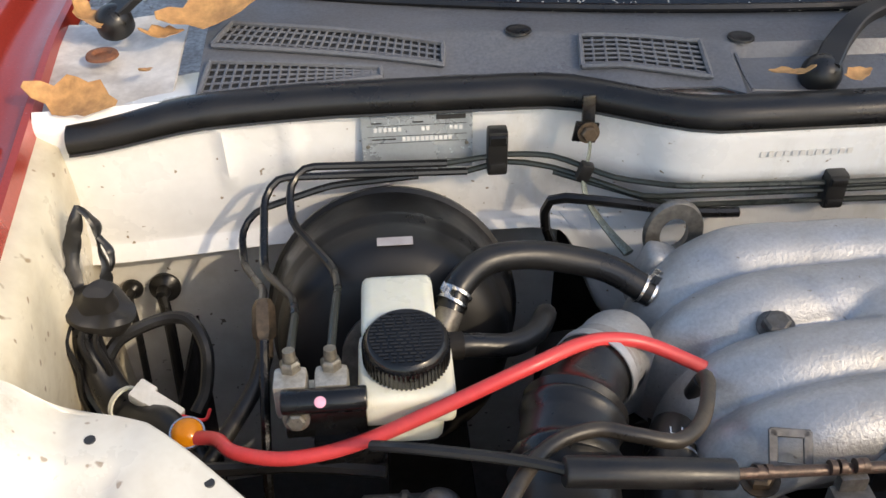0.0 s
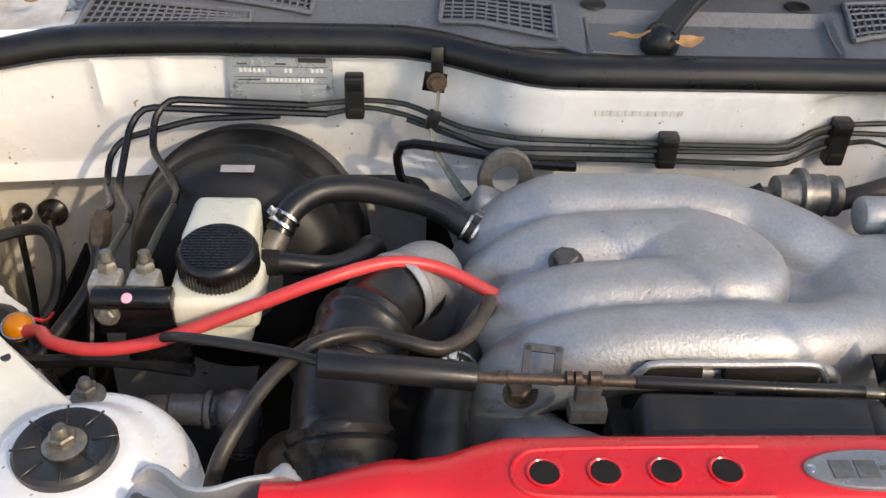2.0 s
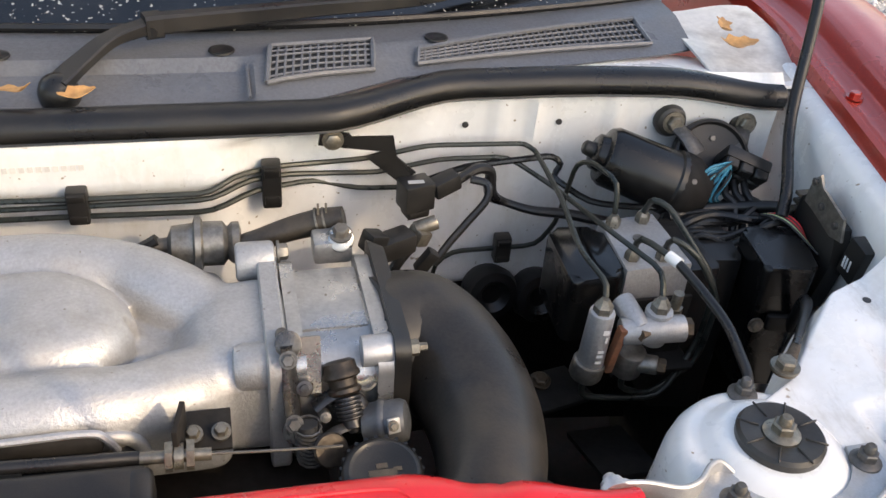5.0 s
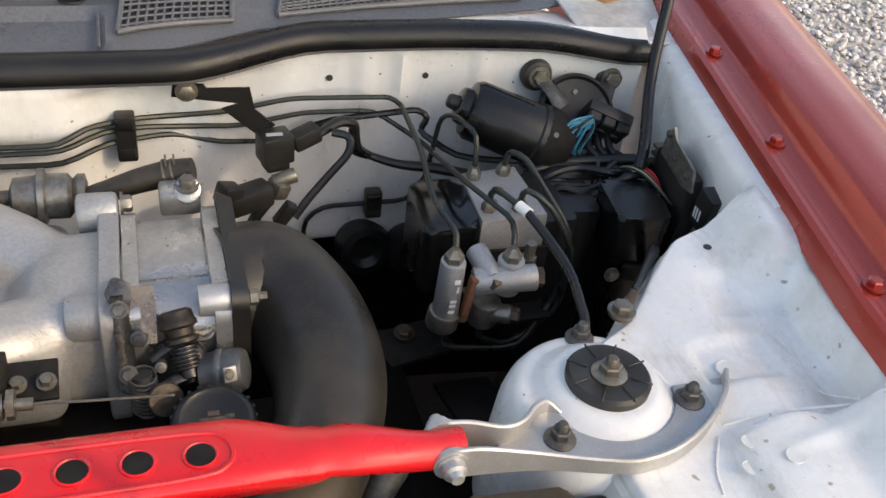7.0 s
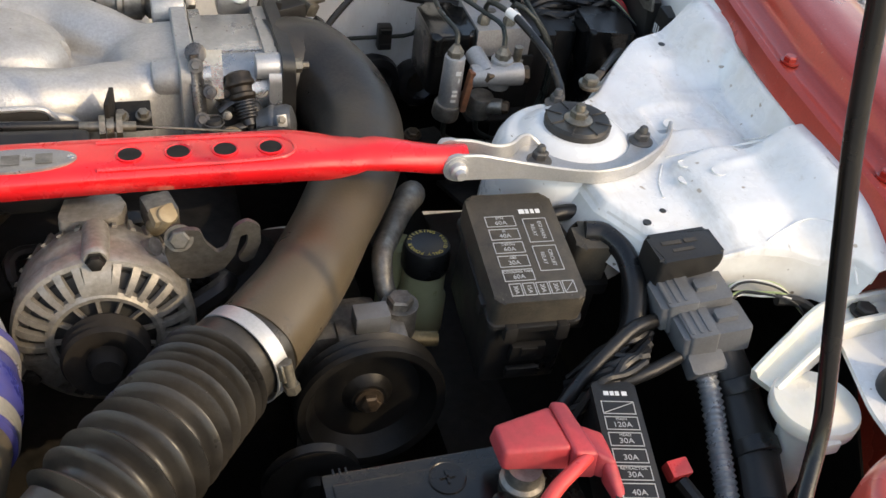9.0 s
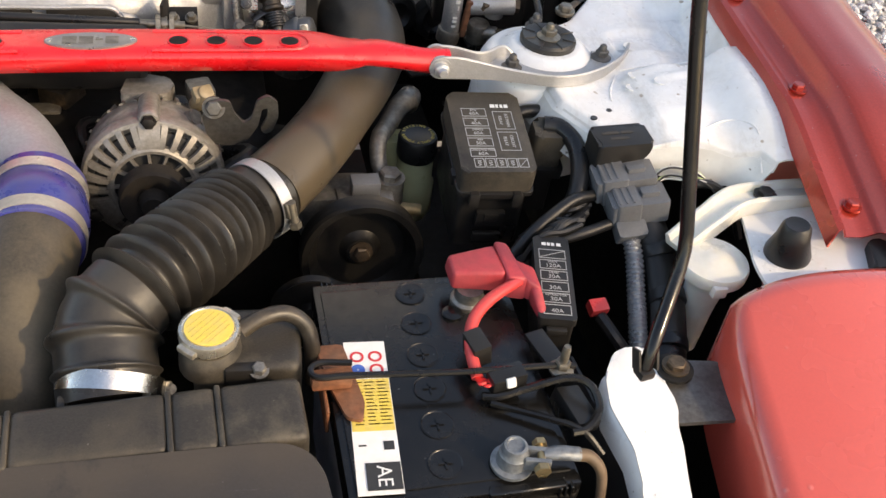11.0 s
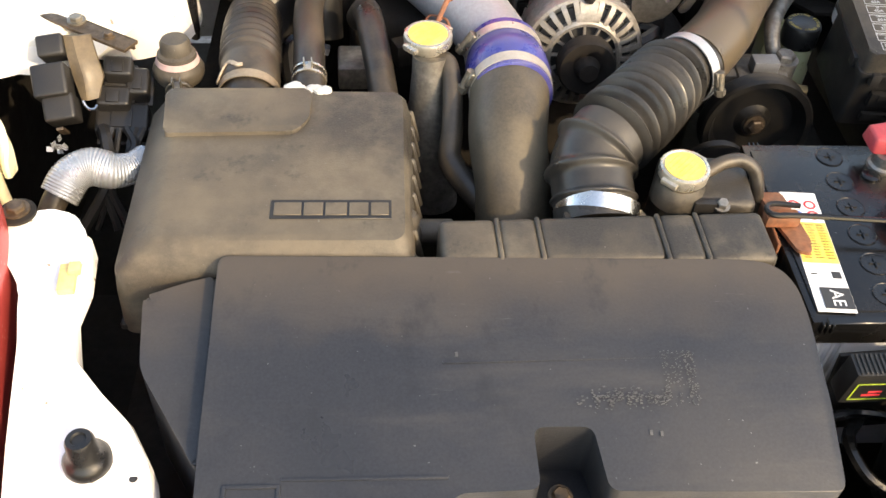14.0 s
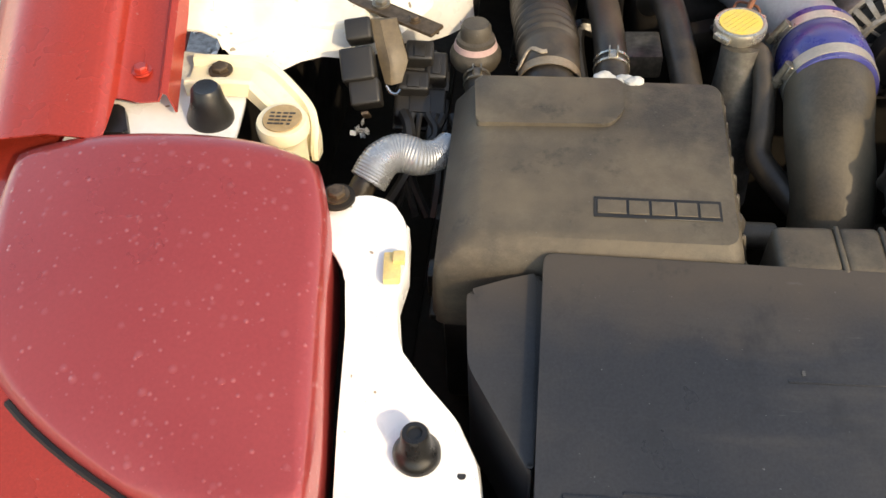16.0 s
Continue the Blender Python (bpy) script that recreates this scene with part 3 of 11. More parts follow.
shade_tree((4.72, -3.88, 0.0), (4.77, -3.83, 5.30), (0.60, 1.1, 1.2), 80, 42)


def seal_y(x):
    """How far back the bulkhead's rim runs, across the car."""
    mid = step(x, -0.29, -0.13) * (1 - step(x, 0.20, 0.36))
    return 0.452 - 0.060 * mid - 0.025 * step(abs(x), 0.45, 0.75)


def bulk(u, v):
    """The bulkhead: upper face, ledge, recessed lower face."""
    x = -0.735 + 1.45 * u
    s = v * 5
    y0 = seal_y(x) + 0.004
    left = 1 - step(x, -0.26, -0.20)
    prof = [(0.012, 0.862), (0.0, 0.850), (0.004, 0.80), (0.004 + 0.004 * left, 0.72), (0.0, 0.605 + 0.10 * left), (0.02 + 0.03 * left, 0.590 + 0.10 * left), (0.055, 0.52), (0.055, 0.30)]
    k = s / 5 * (len(prof) - 1)
    i = min(int(k), len(prof) - 2)
    f = k - i
    a, b = prof[i], prof[i + 1]
    dy, z = a[0] + (b[0] - a[0]) * f, a[1] + (b[1] - a[1]) * f
    # pressed stiffening ribs and shallow panels
    for rx in (-0.575, -0.515, 0.44, 0.40, 0.53):
        dy -= 0.006 * math.exp(-((x - rx) / 0.006) ** 2) * step(z, 0.765, 0.785) * (1 - step(z, 0.835, 0.85))
    if z > 0.71:
        dy -= 0.008 * step(x, -0.20, -0.17) * (1 - step(x, 0.17, 0.20)) * step(z, 0.783, 0.79) * (1 - step(z, 0.84, 0.848))
        dy += 0.020 * math.exp(-((x + 0.22) / 0.05) ** 2) * (1 - step(z, 0.74, 0.79))
    dy += 0.03 * step(x, 0.09, 0.16) * (1 - step(x, 0.25, 0.33)) * (1 - step(z, 0.825, 0.845))
    return V(x, y0 + dy, z)


bm = B()
grid(bm, 200, 44, lambda u, v: bulk(u, v * 4.6 / 7))
slab(bm, -0.003)
FIREWALL = single("wall_bulkhead", bm, WHITE, "white painted bulkhead panel with pressed ribs, dusty", "bulkhead", kind="structure", angle=60)
# Lower face: shade goes into the colour, dull white left, near-black right.
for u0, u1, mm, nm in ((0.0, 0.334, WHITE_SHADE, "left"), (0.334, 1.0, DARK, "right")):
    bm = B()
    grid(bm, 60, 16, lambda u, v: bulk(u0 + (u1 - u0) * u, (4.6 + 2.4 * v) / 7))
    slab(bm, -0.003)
    single("wall_bulkhead_lower_" + nm, bm, mm, "lower face of the bulkhead, coloured for the shade down there", "bulkhead", kind="structure", angle=60)

# rim flange above the seal, reaching back to the cowl
bm = B()
grid(bm, 120, 4, lambda u, v: V(-0.735 + 1.49 * u, seal_y(-0.735 + 1.49 * u) + 0.010 + 0.11 * v, 0.860 - 0.02 * v - 0.012 * step(abs(u - 0.5), 0.40, 0.5)))
slab(bm, 0.003)
single("trim_cowl_ledge", bm, WHITE, "white painted ledge below the cowl cover", "ledge", kind="structure")

APRON_EDGE = {1: [(-0.240, 0.645), (-0.222, 0.636), (-0.205, 0.606), (-0.193, 0.581), (-0.186, 0.550), (-0.178, 0.505), (-0.145, 0.488), (-0.10, 0.462), (0.03, 0.455), (0.065, 0.527), (0.108, 0.570), (0.140, 0.604), (0.155, 0.640), (0.167, 0.690)],
              -1: [(-0.248, 0.630), (-0.240, 0.617), (-0.226, 0.594), (-0.213, 0.572), (-0.203, 0.543), (-0.190, 0.50), (-0.12, 0.455), (0.03, 0.455), (0.070, 0.514), (0.104, 0.555), (0.130, 0.590), (0.138, 0.615), (0.143, 0.650)]}
for side, nm in ((-1, "left"), (1, "right")):
    bm = B()
    # inner side wall of the bay, behind the strut tower
    def sidewall(u, v):
        y = 0.13 + 0.37 * u
        x0 = (0.668 + 0.165 * y) if side > 0 else (0.676 + 0.115 * y)
        z = 0.829 + 0.04 * max(0, y) - 0.52 * max(0, v - 0.06)
        x0 += 0.040 * (1 - step(v, 0.0, 0.06)) - 0.004 * step(v, 0.04, 0.07)
        x = x0 - 0.010 * math.sin(7 * v) * (1 - v) - 0.012 * math.exp(-((y - 0.30) / 0.015) ** 2) * step(v, 0.08, 0.2)
        return V(side * x, y, z)
    grid(bm, 36, 24, sidewall)
    slab(bm, 0.003)
    single("wall_apron_" + nm, bm, CREAMED if side < 0 else WHITE, "yellowed white inner wing panel, stained and chipped, darkened for shade" if side < 0 else "white painted inner wing panel, dusty and scuffed", "inner wing", kind="structure", angle=60)

    # apron top round the strut tower
    def apron(u, v):
        edge = APRON_EDGE[side]
        y = edge[0][0] + (edge[-1][0] - edge[0][0]) * u
        xi = float(np.interp(y, [q[0] for q in edge], [q[1] for q in edge]))
        xw = (0.672 + 0.17 * max(y, 0) + 0.03 * min(y, 0)) if side > 0 else (0.684 + 0.105 * y)
        xo = xw + 0.030
        x = xi + (xo - xi) * v
        tr = step(y, -0.074, -0.062) * (1 - step(y, 0.050, 0.095))
        wall = tr * step(x, xw - 0.013, xw + 0.004) + (1 - tr) * step(x, xw - 0.055, xw - 0.008)
        base = 0.775 + 0.012 * step(x, 0.52, 0.60) + 0.034 * wall - 0.005 * tr * step(x, 0.60, 0.64) - 0.010 * step(-y, 0.1, 0.26) + 0.012 * step(y, 0.03, 0.12) - 0.018 * step(-y, 0.18, 0.27)
        inside = 1 - step(x, xw - 0.05, xw - 0.01)
        ya = float(np.interp(x, (0.53, 0.56, 0.59, 0.63, 0.665), (-0.086, -0.063, -0.058, -0.059, -0.064)))
        yf = float(np.interp(x, (0.58, 0.649, 0.686), (-0.089, -0.082, -0.093)))
        base += 0.008 * step(ya - y, -0.005, 0.004) * step(x, 0.535, 0.56) * inside
        base += 0.0025 * math.exp(-((y - yf) / 0.006) ** 2) * step(x, 0.565, 0.59) * inside
        base -= 0.09 * max(0.0, -0.148 - y) * step(x, 0.47, 0.52)
        base += 0.004 * step(x, 0.651, 0.656) * step(y, -0.058, -0.050) * (1 - step(y, 0.045, 0.060))
        base -= 0.006 * step(y, -0.020, -0.010) * (1 - step(y, 0.022, 0.034)) * step(x, 0.562, 0.572) * (1 - step(x, 0.622, 0.634))
        base -= 0.004 * step(y, 0.050, 0.060) * (1 - step(y, 0.085, 0.10)) * step(x, 0.60, 0.615) * (1 - step(x, 0.655, 0.67))
        base += (0.0020 * noise.noise(V(x * 14, y * 14, 3 * side)) + 0.0010 * noise.noise(V(x * 42, y * 30, 5 + side))) * inside
        base -= 0.012 * (1 - step(v, 0.0, 0.04))
        return V(side * x, y, base)
    bm = B()
    grid(bm, 110, 64, apron)
    slab(bm, 0.003)
    APRON = single("apron_" + nm, bm, APRONL if side < 0 else APRONWHITE, "white painted apron pressing round the strut tower, stained", "apron", kind="structure", angle=60)
    def on_apron(x, y):
        edge = APRON_EDGE[side]
        u = (y - edge[0][0]) / (edge[-1][0] - edge[0][0])
        a, b = apron(u, 0.0), apron(u, 1.0)
        return apron(u, (x - abs(a.x)) / (abs(b.x) - abs(a.x)))
    # flat dark discs stand for the shade in small apron holes
    for x, y, r in (((0.635, 0.127, 0.005), (0.515, -0.122, 0.004), (0.494, -0.134, 0.005)) if side > 0 else ((0.627, 0.115, 0.005), (0.549, 0.084, 0.0045))):
        p = on_apron(x, y)
        bm = B()
        cyl(bm, p - V(0, 0, 0.004), p + V(0, 0, 0.0006), r * 0.75, n=14)
        single("hole_shade_disc", bm, INK, "small dark disc for a shaded hole in the white apron", "hole", "apron holes")
    for line in ([(0.648, 0.030), (0.648, 0.0), (0.645, -0.035), (0.643, -0.072)], [(0.553, -0.051), (0.58, -0.052), (0.61, -0.053), (0.640, -0.070)], [(0.578, -0.185), (0.60, -0.176), (0.625, -0.174), (0.640, -0.20), (0.637, -0.235)], [(0.545, -0.06), (0.53, -0.085), (0.524, -0.105)]):
        bm = B()
        tube(bm, [on_apron(*q) + V(0, 0, 0.0002) for q in line], 0.0011, 6)
        single("seam_bead", bm, APRONWHITE, "painted seam bead on the white apron", "seam", "seam beads")
    for x, y, r in ((0.588, 0.0, 0.0105), (0.549, -0.093, 0.006), (0.579, -0.097, 0.007), (0.557, -0.075, 0.0055)):
        p = on_apron(x, y)
        bm = lathe(B(), p - V(0, 0, 0.0006), (0, 0, 1), [(0, r), (0.0012, r), (0.0014, r * 0.92), (0.0008, r * 0.86), (0.0008, 0.001)], 26)
        single("pressed_disc", bm, APRONWHITE, "round pressed mark in the white apron", "pressing", "pressed marks")
    # inner skirt under the apron edge, in the white dulled for shade
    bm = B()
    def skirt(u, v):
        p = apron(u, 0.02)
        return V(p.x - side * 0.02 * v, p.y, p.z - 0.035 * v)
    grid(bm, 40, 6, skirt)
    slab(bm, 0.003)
    single("apron_skirt_" + nm, bm, WHITE_SHADE, "white painted lower edge of the apron, dulled for shade", "apron", kind="structure")
    # strut tower
    t = thing("strut_tower", "white painted strut tower with rubber-capped top mount", "strut tower", (side * 0.483, 0, 0.5), "strut towers")
    bm = B()
    lathe(bm, (side * 0.483, 0, 0.50), (0, 0, 1), [(0.16, 0.084), (0.20, 0.081), (0.248, 0.0765), (0.260, 0.0735), (0.2685, 0.069), (0.273, 0.0645), (0.2745, 0.060), (0.2745, 0.056), (0.2765, 0.0525), (0.2820, 0.046), (0.2860, 0.040), (0.2870, 0.035), (0.2870, 0.001)], 56)
    part("tower", bm, WHITE, t)
    bm = B()
    lathe(bm, (side * 0.483, 0, 0.7845), (0, 0, 1), [(0, 0.028), (0.002, 0.0315), (0.008, 0.0318), (0.011, 0.0295), (0.0105, 0.016), (0.008, 0.012), (0.008, 0.001)], 44)
    cap = part("mount_cap", bm, DUSTYRUBBER, t, "black rubber cap of the strut mount")
    for k in range(8):
        bm = B()
        a = k * math.pi / 4 + 0.2
        c = V(side * 0.483 + 0.0240 * math.cos(a), 0.0240 * math.sin(a), 0.7964)
        box(bm, c - V(0, 0, 0.0010), (0.016, 0.0014, 0.002), rot3(0, 0, math.degrees(a)), 0.0006, 1)
        part("cap_rib", bm, DUSTYRUBBER, cap)
    bm = B()
    nut(bm, (side * 0.483, 0, 0.793), r=0.0078, h=0.008, stud=0.009)
    part("centre_nut", bm, ZINC, t, "zinc-plated nut with a rusty stud")
    for dx, dy, dz in ((0.005, 0.0585, 0.775), (0.058, -0.023, 0.779), (-0.053, -0.041, 0.779)):
        bm = B()
        nut(bm, (side * (0.483 + dx), dy, dz), r=0.0066, h=0.008, stud=0.009)
        part("mount_nut", bm, GREYSTEEL, t)

    # wing: inner gutter, ridge, outer skin
    def wing(u, v):
        y0 = -0.335 - 0.057 * step(v, 5.2 / 15, 6 / 15)
        y = y0 + (1.40 - y0) * u
        xi = (0.678 + 0.185 * max(0, min(y, 0.6)) + 0.05 * min(y, 0) + 0.05 * max(0, y - 0.6)) if side > 0 else (0.690 + 0.105 * min(y, 0.6) + 0.05 * max(0, y - 0.6))
        zf = 0.838 + (0.09 * y + 0.25 * min(0, y + 0.2) if y < 0 else 0.045 * min(y, 0.55))
        pr = [(-0.004, -0.016), (0.0, 0.004), (0.006, 0.006), (0.012, -0.004), (0.030, -0.006), (0.046, -0.002), (0.054, 0.012), (0.058, 0.017), (0.066, 0.020), (0.10, 0.022), (0.145, 0.014), (0.185, -0.012), (0.208, -0.055), (0.222, -0.13), (0.228, -0.30), (0.21, -0.5)]
        k = v * (len(pr) - 1)
        i = min(int(k), len(pr) - 2)
        f = k - i
        dx, dz = (pr[i][0] + (pr[i + 1][0] - pr[i][0]) * f, pr[i][1] + (pr[i + 1][1] - pr[i][1]) * f)
        return V(side * (xi + dx), y, zf + dz)
    bm = B()
    grid(bm, 60, 45, wing)
    slab(bm, 0.002)
    w = tagged(new("front_wing", finish("front_wing", bm, RED, 50)), "red metallic front wing with a bolted inner gutter, dew-spotted", "wing")
    for y in (-0.305, -0.16, 0.016, 0.22, 0.40):
        p = wing((y + 0.335) / 1.735, 4 / 15)
        bm = B()
        bolt(bm, p + V(0, 0, 0.001), (0, 0, 1), 0.006, 0.006)
        ob = part("bolt", bm, RED, w)


# dark floor of the bay: unseen rails, tray, sheets and panel added to close it
bm = B()
box(bm, (0, -0.12, 0.24), (1.50, 1.36, 0.02), bev=0)
single("undertray", bm, DARK, "near-black tray added to close the bay below the engine", "undertray", kind="structure")
for side in (-1, 1):
    bm = B()
    box(bm, (side * 0.40, -0.15, 0.42), (0.09, 1.15, 0.12), bev=0.012)
    box(bm, (side * 0.52, -0.44, 0.36), (0.20, 0.50, 0.02), bev=0.004)
    single("frame_rail", bm, DARK, "unseen near-black rail added deep in the engine bay", "chassis rail", kind="structure")
    bm = B()
    grid(bm, 20, 8, lambda u, v: V(side * (0.648 + 0.02 * v), -0.74 + 1.27 * u, 0.58 + 0.16 * step(u, 0.32, 0.38) * (1 - step(u, 0.55, 0.62)) - 0.54 * v))
    slab(bm, 0.003)
    single("arch_closing_sheet", bm, DARK, "near-black sheet added to close the wheel arch", "liner", kind="structure")
bm = B()
box(bm, (0, -0.76, 0.42), (1.3, 0.02, 0.44), bev=0.004)
single("radiator_panel", bm, DARK, "near-black panel added in front of the radiator", "panel", kind="structure")

# cowl cover
CF = [(-0.66, 0.455), (-0.60, 0.458), (-0.42, 0.478), (-0.367, 0.488), (-0.25, 0.474), (-0.205, 0.439), (-0.122, 0.435), (-0.11, 0.418), (0.14, 0.418), (0.174, 0.413), (0.209, 0.423), (0.292, 0.466), (0.40, 0.479), (0.504, 0.499), (0.62, 0.527), (0.70, 0.56)]


def cowl_front(x):
    return float(np.interp(x, [p[0] for p in CF], [p[1] for p in CF]))


def cowl(u, v):
    x = -0.60 + 1.26 * u
    y0 = cowl_front(x)
    y1 = 0.545 + 0.10 * (x - 0.06) ** 2 / 0.3
    y = y0 + (y1 - y0) * v
    z = 0.863 + 0.016 * max(0.0, min(1.0, v / 0.5)) + 0.003 * v - 0.010 * (x / 0.6) ** 2
    # sunken panel round the wiper pivots
    z -= 0.010 * step(x, -0.105, -0.095) * (1 - step(x, 0.135, 0.145)) * (1 - step(v, 0.45, 0.5)) * step(v, 0.02, 0.06)
    return V(x, y, z)


bm = B()
grid(bm, 130, 16, cowl)
slab(bm, 0.0025)
CW = tagged(new("cowl_cover", finish("cowl_cover", bm, COWL, 40)), "weathered grey-black plastic cowl cover with grille vents", "cowl cover")


def cowlp(x, y):
    y0 = cowl_front(x)
    y1 = 0.545 + 0.10 * (x - 0.06) ** 2 / 0.3
    return cowl((x + 0.60) / 1.26, (y - y0) / (y1 - y0))


# grille vents: dark sheets painting the openings' shade, under a raised lattice
def vent(outline, nu, nv, lift=0.004):
    """Four corners in plan, front-left, front-right, back-right, back-left."""
    c = [V(x, y, 0) for x, y in outline]

    def at(u, v, dz):
        p = c[0].lerp(c[1], u).lerp(c[3].lerp(c[2], u), v)
        return V(p.x, p.y, cowlp(p.x, p.y).z + dz)
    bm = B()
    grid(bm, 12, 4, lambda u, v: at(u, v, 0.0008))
    g = part("opening", bm, INK, CW, "dark sheet for the shade in the vent opening")
    bm = B()
    for i in range(nu + 1):
        tube(bm, [at(i / nu, k / 4, lift * 0.55) for k in range(5)], 0.0014, 5, smooth=False)
    for j in range(nv + 1):
        tube(bm, [at(k / 16, j / nv, lift * 0.55) for k in range(17)], 0.0014, 5, smooth=False)
    part("lattice", bm, COWL, CW, "square plastic grille lattice")
    bm = B()
    ring = [at(k / 12, 0, lift) for k in range(13)] + [at(1, k / 5, lift) for k in range(1, 6)] + [at(1 - k / 12, 1, lift) for k in range(1, 13)] + [at(0, 1 - k / 5, lift) for k in range(1, 6)]
    tube(bm, ring, 0.0028, 6, smooth=False)
    part("vent_rim", bm, COWL, CW)


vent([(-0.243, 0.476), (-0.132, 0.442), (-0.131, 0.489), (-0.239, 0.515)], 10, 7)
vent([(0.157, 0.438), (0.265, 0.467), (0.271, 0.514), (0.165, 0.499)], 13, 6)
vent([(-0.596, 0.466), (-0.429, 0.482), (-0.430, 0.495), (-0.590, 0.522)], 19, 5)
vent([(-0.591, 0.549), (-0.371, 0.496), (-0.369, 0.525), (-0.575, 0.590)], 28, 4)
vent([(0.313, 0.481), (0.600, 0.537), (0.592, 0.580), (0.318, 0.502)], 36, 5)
for x, y in ((-0.295, 0.535), (-0.090, 0.493), (0.117, 0.495), (0.342, 0.524)):
    p = cowlp(x, y)
    bm = B()
    lathe(bm, p + V(0, 0, 0.001), (0, 0, 1), [(0, 0.0128), (0.0015, 0.0124), (0.0020, 0.0105), (0.0012, 0.0085), (0.0012, 0.001)], 24)
    part("push_clip", bm, PLASTIC, CW, "round black push clip")
# seam strip of the centre panel
bm = B()
tube(bm, [cowlp(x, 0.425) + V(0, 0, 0.002) for x in (-0.10, -0.02, 0.06, 0.138)], 0.0012, 5)
tube(bm, [cowlp(-0.10, y) + V(0, 0, 0.002) for y in (0.422, 0.45, 0.475)], 0.0016, 5)
tube(bm, [cowlp(0.14, y) + V(0, 0, 0.002) for y in (0.422, 0.45, 0.475)], 0.0016, 5)
part("seam", bm, COWL, CW)

# windscreen and its black border
bm = B()
grid(bm, 40, 20, lambda u, v: V(-0.68 + 1.42 * u, 0.541 + 0.10 * (-0.68 + 1.42 * u - 0.06) ** 2 / 0.3 + 0.62 * v, 0.886 - 0.02 * ((u - 0.5) * 2) ** 2 + 0.34 * v))
slab(bm, 0.005)
single("windscreen", bm, GLASS, "dark windscreen glass, speckled with dew and dust", "windscreen", kind="structure")
bm = B()
tube(bm, [(x, 0.541 + 0.10 * (x - 0.06) ** 2 / 0.3, 0.889 - 0.02 * ((x - 0.03) / 0.71) ** 2) for x in [-0.66 + 0.07 * k for k in range(20)]], 0.004, 6, res=2)
single("windscreen_seal", bm, RUBBER, "black rubber strip along the windscreen's lower edge", "seal", kind="structure")
# roof line and cabin behind, closing the place
bm = B()
box(bm, (0, 2.0, 0.85), (1.5, 1.4, 0.7), bev=0.08, seg=3)
single("cabin", bm, RED, "red car cabin behind the windscreen", "car body", kind="structure")
# raised bonnet, leaning back over the windscreen
bm = B()
grid(bm, 10, 10, lambda u, v: V(-0.62 + 1.24 * u, 0.74 + 0.55 * v, 0.98 + 0.92 * v))
slab(bm, 0.03)
BONNET = single("bonnet", bm, RED, "raised red bonnet with a white inner face, hinged behind the engine bay", "bonnet", kind="structure")
part("inner_panel", slab(grid_sheet(10, 10, lambda u, v: V(-0.61 + 1.22 * u, 0.695 + 0.55 * v, 1.005 + 0.92 * v)), 0.004), WHITE_SHADE, BONNET, "dusty white inner face")


# rubber seal along the bulkhead rim
bm = B()
xs = [-0.706 + 1.420 * k / 60 for k in range(61)]
def sealp(x, dy, dz):
    e = step(abs(x), 0.58, 0.71)
    return V(x, seal_y(x) + dy, 0.866 + dz - 0.014 * e)
skin(bm, [[sealp(x, a, b) for a, b in ((-0.003, -0.023), (-0.0085, -0.019), (-0.0100, -0.012), (-0.0080, -0.005), (-0.0030, 0.0000), (0.005, 0.0025), (0.014, 0.0018), (0.022, -0.001), (0.028, -0.006), (0.020, -0.010), (0.006, -0.012), (0.002, -0.023))] for x in xs])
t = thing("bulkhead_seal", "long black rubber weather seal on the bulkhead rim", "weather seal", (0, 0.44, 0.85))
part("bulb", bm, RUBBER, t, angle=50)
bm = skin(B(), [[sealp(x, a, b) for a, b in ((-0.0030, -0.0195), (-0.0082, -0.0205), (-0.0090, -0.0225), (-0.0070, -0.0240), (-0.0010, -0.0240), (0.0018, -0.0200))] for x in xs])
part("lower_lip", bm, RUBBER, t, "thin rubber lip under the bulb")


# ---- along the bulkhead ----
# identification plate: makers' lettering and numbers stand as plain bars
t = thing("id_plate", "blue-grey metal identification plate with printed rows, riveted on the bulkhead", "plate", (-0.40, 0.45, 0.81))
wallrot = rot3(90, 0, 0)
PL = Matrix.Translation((-0.399, 0.4495, 0.812)) @ wallrot.to_4x4()
bm = B()
box(bm, PL @ V(0, 0, 0), (0.103, 0.060, 0.001), wallrot, 0.0004, 1)
part("plate", bm, PLATEGREY, t)
bm = B()
bars(bm, Matrix.Translation((0, -0.0008, 0)) @ PL, [(0.018, 0.0225, 0.027, 0.0048), (-0.042, 0.020, 0.010, 0.0014), (-0.004, 0.020, 0.010, 0.0014), (-0.042, 0.003, 0.016, 0.0012), (-0.026, 0.003, 0.006, 0.0014), (-0.045, -0.0235, 0.014, 0.0012), (-0.02, -0.0235, 0.026, 0.0014)] + [(-0.046, y, 0.092, 0.0004) for y in (0.0175, 0.0065, -0.0005, -0.0205)])
part("dark_print", bm, INK, t, "dark printed bars and rules")
bm = B()
bars(bm, Matrix.Translation((0, -0.0008, 0)) @ PL, [(-0.040 + 0.0045 * k, 0.0115, 0.003, 0.0042) for k in range(6)] + [(0.004, 0.0115, 0.003, 0.0042), (0.0085, 0.0115, 0.003, 0.0042), (0.030, 0.0115, 0.003, 0.0042), (0.0345, 0.0115, 0.003, 0.0042), (0.039, 0.0115, 0.003, 0.0042)] + [(-0.014 + 0.0043 * k, 0.0012, 0.003, 0.0042) for k in range(11)])
part("stamped_bars", bm, WHITEINK, t, "stamped characters as pale bars")
